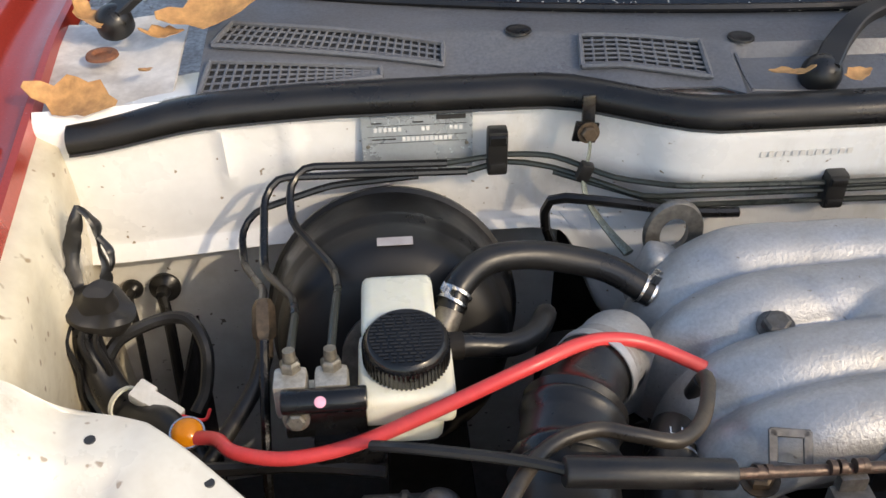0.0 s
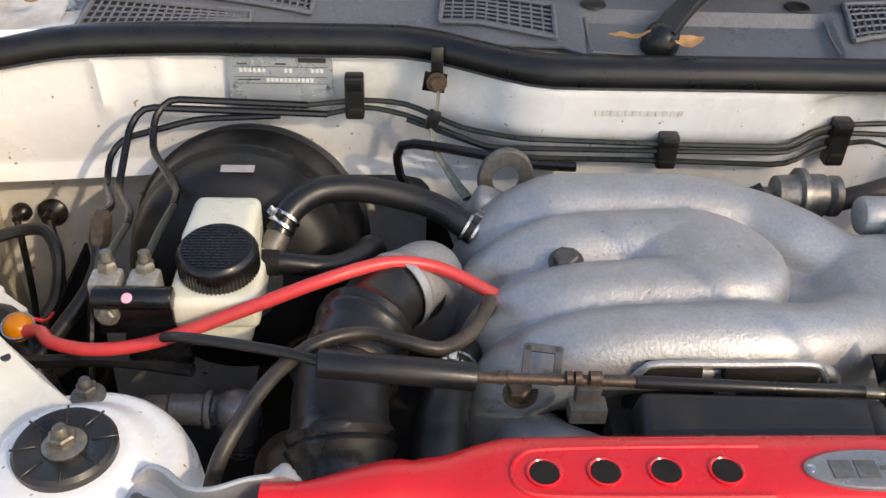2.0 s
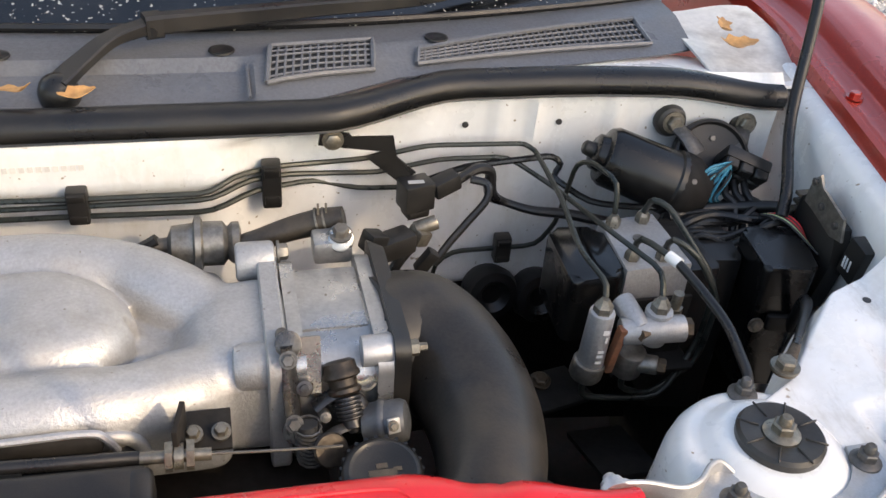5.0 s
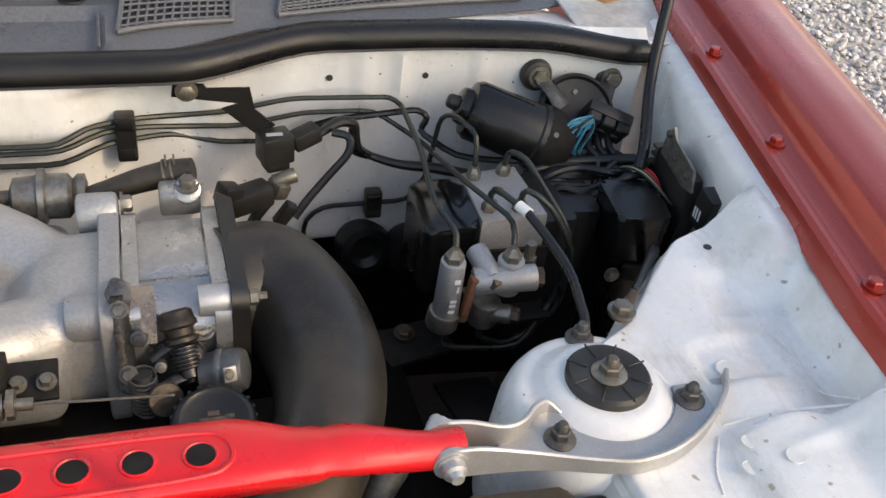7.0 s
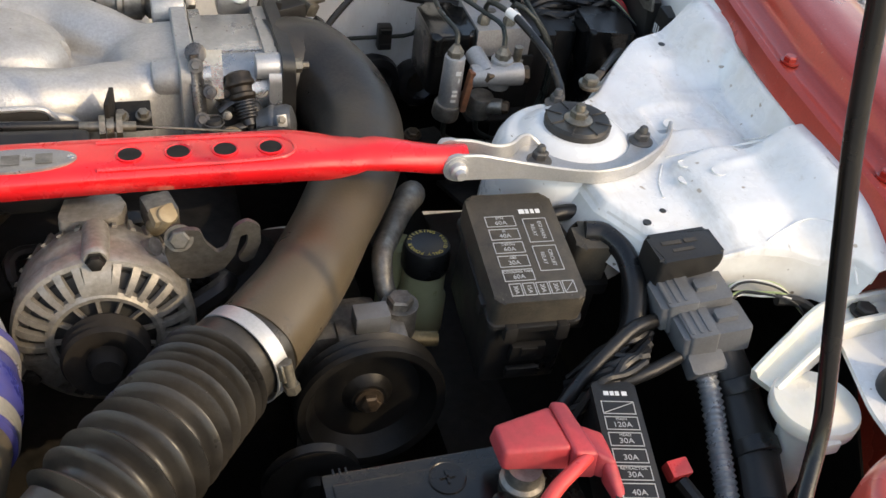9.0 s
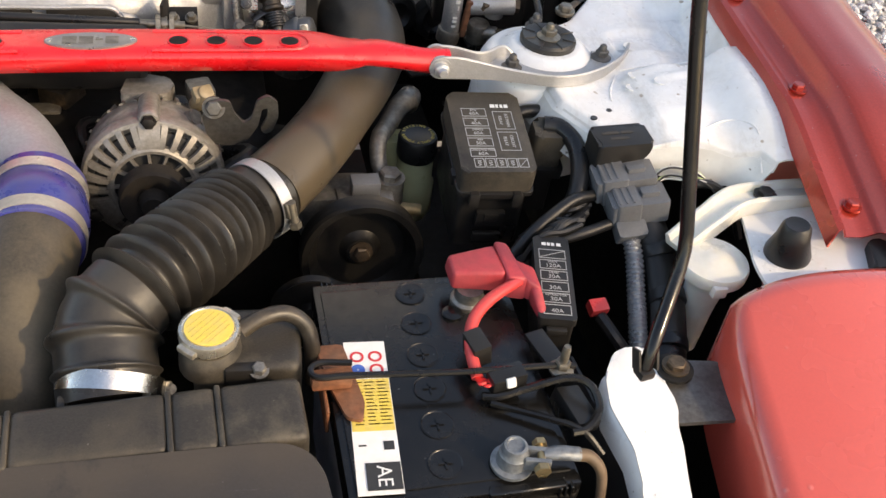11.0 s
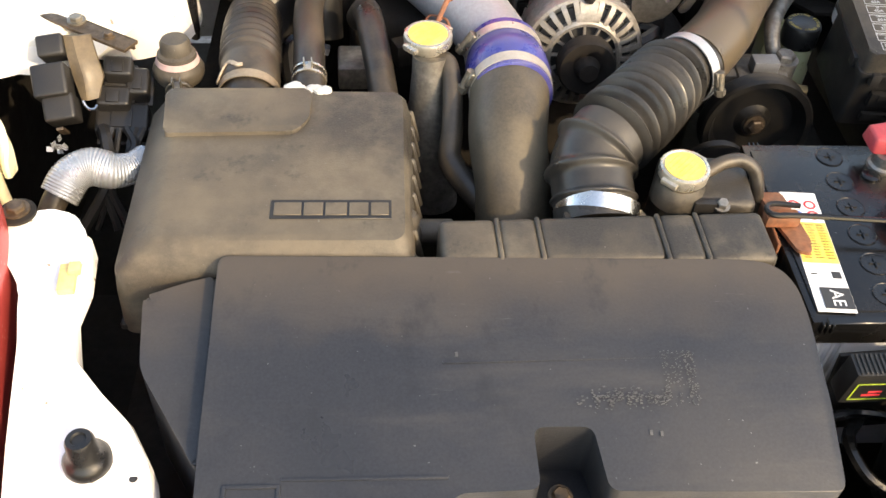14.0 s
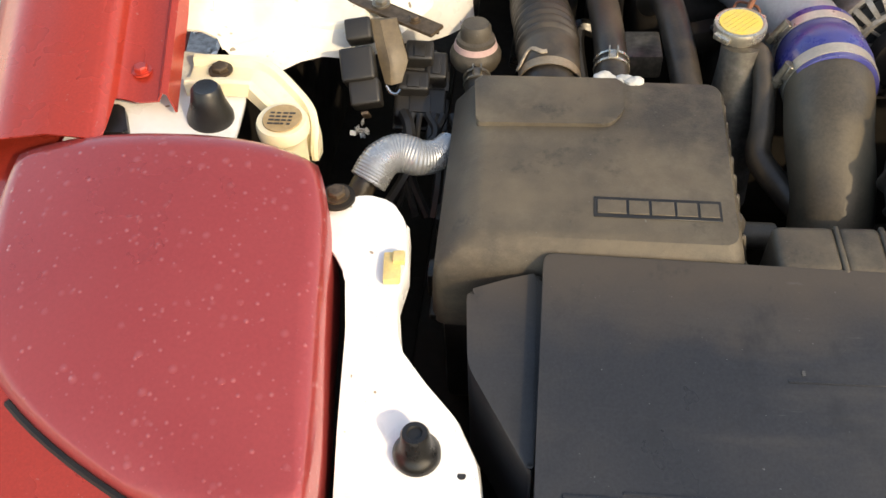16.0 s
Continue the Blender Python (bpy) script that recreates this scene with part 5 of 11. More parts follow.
lathe(bm, (-0.588, 0.184, 0.722), (0.1, -0.3, 0.9), [(0, 0.0115), (0.007, 0.012), (0.011, 0.010), (0.014, 0.0055), (0.0145, 0.001)], 28)
part("lens", bm, AMBER, t)
bm = B()
lathe(bm, (-0.588, 0.184, 0.722), (0.1, -0.3, 0.9), [(0.004, 0.0117), (0.004, 0.0132), (0.007, 0.0132), (0.007, 0.0117)], 28, cap=False)
part("rim", bm, STEEL, t)
# black cable past the valve block
t = thing("battery_lead", "thick black cable running down beside the servo", "cable", (-0.55, 0.22, 0.7))
bm = B()
tube(bm, [(-0.530, 0.232, 0.755), (-0.540, 0.215, 0.735), (-0.562, 0.190, 0.712), (-0.585, 0.165, 0.69), (-0.61, 0.15, 0.64)], 0.0068, 10)
tube(bm, [(-0.60, 0.17, 0.70), (-0.56, 0.16, 0.71), (-0.50, 0.15, 0.72), (-0.44, 0.14, 0.72)], 0.0055, 8)
part("cable", bm, RUBBER, t)

# red cable
t = thing("red_cable", "thick glossy red rubber cable looping across the bay", "cable", (-0.40, 0.14, 0.76))
bm = B()
tube(bm, [(-0.583, 0.179, 0.725), (-0.563, 0.167, 0.735), (-0.546, 0.147, 0.742), (-0.509, 0.134, 0.747), (-0.463, 0.135, 0.755), (-0.406, 0.143, 0.775), (-0.338, 0.161, 0.794), (-0.294, 0.182, 0.7945), (-0.264, 0.191, 0.788), (-0.238, 0.190, 0.780), (-0.198, 0.177, 0.765)], 0.0054, 14, res=8)
part("cable", bm, REDCABLE, t)

# slave cylinder, dark unions low beside the tower
t = thing("clutch_cylinder", "dark metal clutch cylinder with a hex fitting", "cylinder", (-0.42, 0.12, 0.66))
bm = B()
lathe(bm, (-0.462, 0.128, 0.690), (1, -0.05, 0), [(0, 0.008), (0.004, 0.0125), (0.030, 0.013), (0.032, 0.0155), (0.036, 0.0155), (0.038, 0.013), (0.06, 0.013)], 24)
lathe(bm, (-0.406, 0.124, 0.655), (0.05, -0.2, 1), [(0, 0.017), (0.040, 0.0185), (0.052, 0.0175), (0.060, 0.0130), (0.063, 0.006), (0.0635, 0.001)], 26)
part("body", bm, mat("blued_cast_metal", (0.14, 0.145, 0.16), 0.38, metal=0.6, var=0.2, grain=200, bump=0.25, dirt=(0.06, 0.055, 0.05), amount=0.6, dscale=40), t)
bm = B()
lathe(bm, (-0.470, 0.128, 0.690), (-1, 0, 0), [(-0.012, 0.0105), (0.008, 0.0105), (0.010, 0.008), (0.018, 0.007)], 6)
part("union_nut", bm, GREYSTEEL, t)
bm = B()
tube(bm, [(-0.486, 0.128, 0.690), (-0.51, 0.125, 0.688), (-0.54, 0.10, 0.66)], 0.004, 8)
part("pipe", bm, GLOSSBLACK, t)


# ---- engine ----
t = thing("intake_manifold", "cast aluminium intake manifold with four curved runners, stained", "intake manifold", (-0.05, 0.2, 0.68))
R = 0.0338
runs = (
    [(-0.204, 0.290, 0.675), (-0.200, 0.290, 0.715), (-0.182, 0.291, 0.747), (-0.145, 0.293, 0.768), (-0.090, 0.290, 0.774), (-0.030, 0.286, 0.774), (0.025, 0.274, 0.771), (0.062, 0.248, 0.765), (0.100, 0.220, 0.758)],
    [(-0.206, 0.232, 0.675), (-0.202, 0.232, 0.715), (-0.186, 0.232, 0.745), (-0.148, 0.231, 0.767), (-0.090, 0.231, 0.775), (-0.035, 0.229, 0.776), (-0.004, 0.216, 0.774), (0.006, 0.192, 0.770)],
    [(-0.205, 0.172, 0.675), (-0.200, 0.171, 0.715), (-0.183, 0.169, 0.745), (-0.146, 0.166, 0.766), (-0.090, 0.166, 0.774), (-0.035, 0.168, 0.775), (-0.004, 0.176, 0.773), (0.006, 0.198, 0.770)],
    [(-0.202, 0.120, 0.675), (-0.197, 0.119, 0.712), (-0.178, 0.116, 0.742), (-0.140, 0.112, 0.764), (-0.080, 0.112, 0.773), (-0.015, 0.114, 0.772), (0.035, 0.122, 0.767), (0.070, 0.138, 0.760), (0.105, 0.158, 0.755)],
)
cast = B()
for pts in runs:
    bm = cast
    n = len(pts)
    rad = [R * (0.97 + 0.05 * math.sin(3 * k)) for k in range(n)]
    tube(bm, pts, rad, 26, res=8)
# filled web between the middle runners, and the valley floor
# dark blocks on the casting's flank, for the shade in its openings
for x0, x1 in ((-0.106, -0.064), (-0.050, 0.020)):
    part("opening_shade_block", box(B(), ((x0 + x1) / 2, 0.078, 0.7815), (x1 - x0, 0.010, 0.014), rot3(-12, 2, 0), 0.004), DARK, t, "dark block for the shade inside a casting opening")
bm = B()
tube(bm, [(-0.116, 0.078, 0.770), (-0.108, 0.076, 0.784), (-0.096, 0.076, 0.7905), (-0.04, 0.076, 0.7905), (0.010, 0.077, 0.790), (0.022, 0.077, 0.783), (0.028, 0.078, 0.770)], 0.0028, 8)
part("flange_rim", bm, ALU, t)
def rrect(x, y0, y1, z0, z1, r, k=6):
    out = []
    for cy, cz, a0 in ((y1 - r, z1 - r, 0), (y0 + r, z1 - r, 90), (y0 + r, z0 + r, 180), (y1 - r, z0 + r, 270)):
        for i in range(k + 1):
            a = radians(a0 + 90 * i / k)
            out.append(V(x, cy + r * math.cos(a), cz + r * math.sin(a)))
    return out
skin(cast, [rrect(-0.098, 0.186, 0.214, 0.70, 0.778, 0.013), rrect(-0.086, 0.176, 0.224, 0.70, 0.790, 0.022), rrect(-0.072, 0.162, 0.238, 0.70, 0.801, 0.030), rrect(-0.045, 0.142, 0.257, 0.70, 0.8088, 0.033), rrect(-0.010, 0.143, 0.256, 0.70, 0.8080, 0.035), rrect(0.014, 0.158, 0.243, 0.70, 0.799, 0.034), rrect(0.027, 0.172, 0.230, 0.70, 0.786, 0.028), rrect(0.034, 0.186, 0.216, 0.70, 0.765, 0.014)])
box(cast, (-0.045, 0.20, 0.735), (0.30, 0.20, 0.055), None, 0.018, 3)
skin(cast, [rrect(0.044, 0.112, 0.280, 0.690, 0.742, 0.026), rrect(0.062, 0.114, 0.270, 0.690, 0.764, 0.034), rrect(0.082, 0.118, 0.258, 0.692, 0.784, 0.034), rrect(0.100, 0.122, 0.249, 0.694, 0.792, 0.030), rrect(0.135, 0.124, 0.248, 0.694, 0.793, 0.024)])
body = part("casting", cast, ALU, t, angle=75)
blend = body.modifiers.new("blend", "REMESH")
blend.mode, blend.voxel_size, blend.use_smooth_shade = "VOXEL", 0.0025, True
soft = body.modifiers.new("fillet", "SMOOTH")
soft.factor, soft.iterations = 0.5, 14
bm = B()
skin(bm, [rrect(0.132, 0.116, 0.256, 0.688, 0.799, 0.016), rrect(0.1335, 0.114, 0.258, 0.686, 0.801, 0.016), rrect(0.146, 0.114, 0.258, 0.686, 0.801, 0.016), rrect(0.148, 0.116, 0.256, 0.688, 0.799, 0.016)])
cyl(bm, (0.115, 0.258, 0.792), (0.148, 0.258, 0.792), 0.017, n=18, bev=0.004)
cyl(bm, (0.108, 0.140, 0.779), (0.150, 0.138, 0.781), 0.0185, n=22, bev=0.006)
part("flange", bm, ALU, t)
bm = B()
box(bm, (-0.2005, 0.205, 0.705), (0.016, 0.235, 0.085), rot3(0, 10, 0), 0.006)
part("end_flange", bm, ALU, t)
bm = B()
box(bm, (-0.205, 0.315, 0.745), (0.030, 0.030, 0.060), rot3(0, 20, 0), 0.010, 3)
part("rear_boss", bm, ALU, t)
bm = B()
lathe(bm, (-0.146, 0.196, 0.781), (-0.12, -0.25, 1), [(0, 0.012), (0.006, 0.011)], 20)
part("bolt_boss", bm, ALU, t)
bm = B()
bolt(bm, (-0.146, 0.1955, 0.7865), (-0.12, -0.25, 1), 0.0092, 0.009)
part("bolt", bm, GREYSTEEL, t)
for p in ((-0.207, 0.246, 0.736), (-0.190, 0.084, 0.752)):
    bm = B()
    bolt(bm, p, (-0.2, -0.1, 1), 0.0085, 0.008)
    part("flange_bolt", bm, BROWN, t)
# lip and struts below the front runner; a dark block paints the hollow's shade
bm = B()
tube(bm, [(-0.125, 0.092, 0.752), (-0.112, 0.086, 0.770), (-0.09, 0.084, 0.775), (-0.03, 0.085, 0.776), (0.02, 0.088, 0.774), (0.038, 0.090, 0.766), (0.046, 0.090, 0.745)], 0.0055, 10)
box(bm, (-0.043, 0.078, 0.758), (0.014, 0.008, 0.034), None, 0.003)
part("front_lip", bm, ALU, t)
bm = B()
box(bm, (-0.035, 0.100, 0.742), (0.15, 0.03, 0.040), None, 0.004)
part("hollow_shade_block", bm, INK, t, "dark block for the shade under the front runner")

# throttle body
t = thing("throttle_assembly", "cast aluminium throttle body with steel linkage levers", "throttle body", (0.18, 0.19, 0.69))
bm = B()
skin(bm, [rrect(0.148, 0.122, 0.246, 0.690, 0.791, 0.044, 9), rrect(0.215, 0.124, 0.246, 0.690, 0.792, 0.044, 9)])
box(bm, (0.182, 0.200, 0.7908), (0.062, 0.078, 0.005), None, 0.0015)
part("body", bm, ALUT, t)
bm = B()
skin(bm, [rrect(0.150, 0.120, 0.256, 0.690, 0.797, 0.014), rrect(0.161, 0.120, 0.256, 0.690, 0.797, 0.014)])
skin(bm, [rrect(0.214, 0.116, 0.262, 0.688, 0.798, 0.020), rrect(0.226, 0.116, 0.262, 0.688, 0.798, 0.020)])
part("flange", bm, ALUT, t)
bm = B()
box(bm, (0.198, 0.272, 0.793), (0.034, 0.026, 0.022), None, 0.004)
cyl(bm, (0.205, 0.286, 0.790), (0.205, 0.262, 0.806), 0.012, n=16, bev=0.003)
part("rear_boss", bm, ALUT, t)
for p, d in (((0.150, 0.262, 0.797), (1, 0, 0)), ((0.205, 0.266, 0.808), (0, -0.3, 1))):
    bm = B()
    bolt(bm, p, d, 0.0065, 0.008)
    part("bolt", bm, ALUGRIME, t)
bm = B()
lathe(bm, (0.2150, 0.1320, 0.7910), (1, 0, 0), [(-0.012, 0.012), (0.010, 0.0128), (0.013, 0.0115), (0.0135, 0.004)], 24)
part("stop_boss", bm, ALU2, t)
bm = B()
cyl(bm, (0.2210, 0.1320, 0.7910), (0.2400, 0.1320, 0.7900), 0.0052, n=14, bev=0.001)
lathe(bm, (0.2410, 0.1320, 0.7900), (1, 0, 0), [(0, 0.0068), (0.006, 0.0068), (0.007, 0.0035), (0.013, 0.0032)], 6)
part("stop_stud", bm, ZINC, t, "dull stud and nut through the black flange")
# linkage: long lever with two bolts, stacked pivot, cranked arm, spring and cable cam
def lever(pts, w, m, th=0.0028, name="lever"):
    bm = B()
    tube(bm, pts, w, 10, res=4, flat=th / w)
    for p in (pts[0], pts[-1]):
        lathe(bm, V(*p) - V(0, -0.002, 0.001), (0, -1, 0.6), [(0, w * 1.2), (0.004, w * 1.2), (0.0045, w)], 16)
    return part(name, bm, m, t)
la = lever([(0.1480, 0.1260, 0.8100), (0.1480, 0.1220, 0.7930), (0.1480, 0.1120, 0.7700), (0.1500, 0.1020, 0.7450)], 0.0082, DARKCAST, 0.004, "long_lever")
part("lever_bolt", bolt(B(), (0.1470, 0.1180, 0.8020), (-0.05, -1, 0.6), 0.0044, 0.005), GREYSTEEL, la)
part("lever_bolt", bolt(B(), (0.1490, 0.0990, 0.7560), (-0.05, -1, 0.6), 0.0044, 0.005), GREYSTEEL, la)
part("bracket_plate", skin(B(), [[V(*p) + V(o, 0, 0) for o in (-0.011, 0.011)] + [V(*p) + V(o, 0.004, -0.002) for o in (0.011, -0.011)] for p in ((0.1610, 0.1320, 0.8100), (0.1610, 0.1260, 0.7880), (0.1600, 0.1180, 0.7660))]), ALUT, t)
for p, r, n, m in (((0.1580, 0.1140, 0.7760), 0.0066, 0.012, DARKCAST), ((0.1730, 0.1240, 0.7710), 0.0125, 0.010, OILY), ((0.1720, 0.1000, 0.7580), 0.0045, 0.010, ALUGRIME), ((0.1450, 0.1380, 0.8070), 0.0052, 0.012, GREYSTEEL)):
    bm = B()
    lathe(bm, p, (0, -1, 0.55), [(-n, r), (0, r), (0.001, r * 0.9), (0.0012, r * 0.55), (0.003, r * 0.5), (0.0032, r * 0.1)], 20)
    part("pivot", bm, m, t)
bm = B()
a, b = V(*(0.1840, 0.1320, 0.7900)), V(*(0.1890, 0.1120, 0.7660))
dd = (b - a).normalized()
lathe(bm, a, dd, [(0.004, 0.009), (0.006, 0.0125), (0.012, 0.0130), (0.014, 0.0145), (0.017, 0.0145), (0.019, 0.0108), (0.024, 0.0105), (0.026, 0.0128), (0.029, 0.0128), (0.031, 0.0095)], 28)
part("shaft_housing", bm, OILY, t, "oily brown throttle shaft housing")
bm = B()
prof = []
for k in range(6):
    prof += [(0.003 * k, 0.0088), (0.003 * k + 0.0008, 0.0106), (0.003 * k + 0.0018, 0.0106), (0.003 * k + 0.0026, 0.0088)]
lathe(bm, b, dd, prof + [(0.018, 0.0072), (0.024, 0.0072), (0.025, 0.005), (0.028, 0.004)], 22)
part("shaft_nut", bm, DARKCAST, t, "stack of washers and a nut on the throttle shaft")
part("cranked_arm", tube(B(), [(0.1650, 0.1120, 0.7570), (0.1770, 0.1150, 0.7650), (0.1900, 0.1140, 0.7680), (0.2000, 0.1080, 0.7620), (0.2040, 0.1040, 0.7530)], [0.006, 0.0065, 0.006, 0.0055, 0.005], 10, flat=0.45), DARKCAST, t)
part("arm_block", box(B(), (0.2010, 0.1020, 0.7470), (0.013, 0.012, 0.017), rot3(20, 10, 15), 0.003), ALUGRIME, t)
part("lower_arm", tube(B(), [(0.1960, 0.0980, 0.7500), (0.1800, 0.0960, 0.7470), (0.1680, 0.0960, 0.7390)], [0.004, 0.005, 0.004], 8, flat=0.5), GREYSTEEL, t)
part("hook", tube(B(), [(0.1980, 0.1180, 0.7690), (0.2030, 0.1160, 0.7670), (0.2080, 0.1160, 0.7680), (0.2120, 0.1180, 0.7710)], 0.0016, 7), ALUGRIME, t)
bm = B()
c0, c1 = V(*(0.1580, 0.0960, 0.7570)), V(*(0.1600, 0.0900, 0.7270))
tube(bm, [c0.lerp(c1, k / 90) + V(0.0098 * math.cos(k * 0.62), 0.0098 * math.sin(k * 0.62), 0) for k in range(91)], 0.0011, 5, smooth=False)
part("return_spring", bm, GREYSTEEL, t, "coiled return spring")
part("spring_core", cyl(B(), c0, c1, 0.0075, n=14), INK, t)
bm = B()
cc = V(0.1735, 0.0800, 0.7440)
lathe(bm, cc, (0.25, -1, 0.8), [(-0.003, 0.012), (-0.002, 0.0130), (-0.0005, 0.0108), (0.0005, 0.0108), (0.002, 0.0130), (0.003, 0.012), (0.003, 0.004)], 36)
part("cable_cam", bm, OILY, t, "grimy brown cable cam")
# idle motor and wax unit
t = thing("idle_motor", "grey cast idle control motor beside the throttle", "motor", (0.225, 0.09, 0.73))
bm = B()
c0 = V(*(0.2120, 0.1000, 0.7460))
lathe(bm, c0, (1, -0.25, 0.25), [(-0.012, 0.010), (-0.010, 0.0155), (0.0, 0.0165), (0.002, 0.0180), (0.005, 0.0180), (0.007, 0.0165), (0.018, 0.0170), (0.022, 0.0150), (0.024, 0.008)], 30)
part("body", bm, mat("pale_grey_casting", (0.13, 0.135, 0.142), 0.45, 0.5, 0.12, 260, 0.2, (0.12, 0.115, 0.10), 0.5, 40), t)
bm = B()
box(bm, (0.2200, 0.0820, 0.7600), (0.010, 0.003, 0.012), rot3(-25, 0, 10), 0.0015)
tag = part("tag", bm, ALU2, t, "bright terminal tag")
part("screw", bolt(B(), (0.2190, 0.0790, 0.7630), (0, -1, 0.6), 0.0026, 0.003), ZINC, tag)
# vacuum diaphragm behind the manifold
t = thing("vacuum_actuator", "dusty grey vacuum diaphragm with a rod behind the manifold", "actuator", (0.08, 0.31, 0.76))
bm = B()
lathe(bm, (0.046, 0.312, 0.778), (1, 0, -0.03), [(0, 0.006), (0.012, 0.007), (0.016, 0.017), (0.034, 0.019), (0.036, 0.025), (0.041, 0.025), (0.043, 0.020), (0.060, 0.020), (0.064, 0.015), (0.068, 0.019), (0.074, 0.019), (0.076, 0.012)], 28)
part("body", bm, ALUGRIME, t)
bm = B()
tube(bm, [(0.030, 0.316, 0.770), (0.044, 0.312, 0.780), (0.050, 0.312, 0.784)], 0.006, 8)
part("nipple", bm, RUBBER, t)
t = thing("coolant_hose", "dusty black coolant hose with a wire clamp behind the throttle body", "hose", (0.16, 0.30, 0.78))
bm = B()
tube(bm, [(0.118, 0.305, 0.775), (0.140, 0.300, 0.786), (0.165, 0.302, 0.793), (0.190, 0.300, 0.800), (0.212, 0.296, 0.806)], [0.010, 0.010, 0.011, 0.012, 0.010], 12)
part("hose", bm, HOSE, t)
for x in (0.188, 0.195):
    bm = B()
    lathe(bm, (x, 0.300, 0.800), (1, -0.1, 0.25), [(0, 0.012), (0, 0.0132), (0.0018, 0.0132), (0.0018, 0.012)], 16, cap=False)
    box(bm, (x + 0.001, 0.296, 0.816), (0.0018, 0.003, 0.010), None, 0)
    part("clamp", bm, ZINC, t)
t = thing("solenoid_valve", "small black solenoid valve with clipped hoses", "valve", (0.29, 0.33, 0.73))
bm = B()
box(bm, (0.262, 0.325, 0.752), (0.046, 0.024, 0.022), rot3(0, 0, 25), 0.004)
box(bm, (0.243, 0.315, 0.764), (0.02, 0.02, 0.02), rot3(0, 20, 25), 0.003)
part("body", bm, PLASTIC, t)
bm = B()
box(bm, (0.292, 0.338, 0.752), (0.016, 0.020, 0.016), rot3(10, 20, 30), 0.003)
cyl(bm, (0.288, 0.340, 0.758), (0.310, 0.342, 0.764), 0.0075, n=14, bev=0.001)
part("fitting", bm, ZINC, t)
bm = B()
box(bm, (0.296, 0.318, 0.735), (0.012, 0.012, 0.026), rot3(0, 35, 0), 0.002)
part("plug", bm, PLASTIC, t)
bm = B()
tube(bm, [(0.282, 0.330, 0.744), (0.268, 0.325, 0.728), (0.258, 0.322, 0.705), (0.255, 0.33, 0.67)], 0.0058, 9)
part("hose", bm, RUBBER, t)

# moulded intake elbow
t = thing("intake_elbow", "large dusty black moulded rubber intake elbow", "air duct", (0.30, 0.05, 0.66))
bm = B()
tube(bm, [(0.226, 0.189, 0.749), (0.261, 0.194, 0.748), (0.288, 0.152, 0.740), (0.296, 0.092, 0.735), (0.280, 0.024, 0.738), (0.243, -0.041, 0.724), (0.203, -0.116, 0.730), (0.160, -0.168, 0.725)], [0.056, 0.055, 0.051, 0.0455, 0.039, 0.0352, 0.0345, 0.036], 36, res=9)
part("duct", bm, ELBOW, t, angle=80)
bm = B()
skin(bm, [rrect(0.2265, 0.116, 0.268, 0.690, 0.806, 0.014), rrect(0.240, 0.120, 0.264, 0.692, 0.802, 0.016)])
part("gasket_flange", bm, PLASTIC, t)

# corrugated hose
t = thing("corrugated_hose", "black corrugated rubber air hose with bright band clamps", "air hose", (0.09, -0.29, 0.66))
path = spline([(0.163, -0.164, 0.722), (0.131, -0.189, 0.721), (0.106, -0.224, 0.727), (0.079, -0.267, 0.738), (0.045, -0.309, 0.742), (0.021, -0.338, 0.730), (0.020, -0.370, 0.713), (0.021, -0.390, 0.700)], 40)
bm = B()
rings, u = [], None
L = len(path)
for i, p in enumerate(path):
    d = (path[min(i + 1, L - 1)] - path[max(i - 1, 0)]).normalized()
    if u is None:
        u, w, _ = basis(d)
    u = (u - d * u.dot(d)).normalized()
    w = d.cross(u)
    s = i / (L - 1)
    r = 0.0375
    if 0.15 < s < 0.60:
        r = 0.0320 + 0.0127 * (0.5 + 0.5 * math.cos((s - 0.15) / 0.45 * math.pi * 24 + math.pi)) ** 2.2
    elif s >= 0.60:
        r = 0.0385 + 0.0065 * math.exp(-((s - 0.665) / 0.012) ** 2) + 0.0060 * math.exp(-((s - 0.765) / 0.013) ** 2) + 0.0030 * math.exp(-((s - 0.87) / 0.010) ** 2)
    rings.append([p + (u * math.cos(2 * math.pi * a / 40) + w * math.sin(2 * math.pi * a / 40)) * r for a in range(40)])
skin(bm, rings)
part("hose", bm, DUSTYRUBBER, t, angle=60)
def band_clamp(parent, c, d, r, wdt=0.011, screw=0.0, m=STEEL):
    """Band clamp round axis d; screw: angle of its screw housing."""
    c, d = Vector(c), Vector(d).normalized()
    u, w, d = basis(d)
    bm = B()
    lathe(bm, c - d * wdt / 2, d, [(0, r), (0, r + 0.0012), (wdt, r + 0.0012), (wdt, r), (0, r)], 48, cap=False)
    band = part("band_clamp", bm, m, parent, "bright steel band clamp")
    a = radians(screw)
    e = u * math.cos(a) + w * math.sin(a)
    f = d.cross(e)
    bm = B()
    q = Matrix((f, d, e)).transposed()
    box(bm, c + e * (r + 0.003), (0.016, wdt * 0.9, 0.006), q, 0.001, 1)
    cyl(bm, c + e * (r + 0.0055) - f * 0.008, c + e * (r + 0.0055) + f * 0.014, 0.0042, n=12)
    lathe(bm, c + e * (r + 0.0055) + f * 0.012, f, [(0, 0.0062), (0.006, 0.0062), (0.0075, 0.005)], 6)
    part("screw", bm, ZINC, band)
    return band
band_clamp(t, (0.150, -0.176, 0.7215), (0.72, 0.62, 0.0), 0.0385, 0.013, -14, ALU2)
band_clamp(t, (0.022, -0.380, 0.708), (0.15, 0.8, 0.55), 0.0388, 0.014, 20)

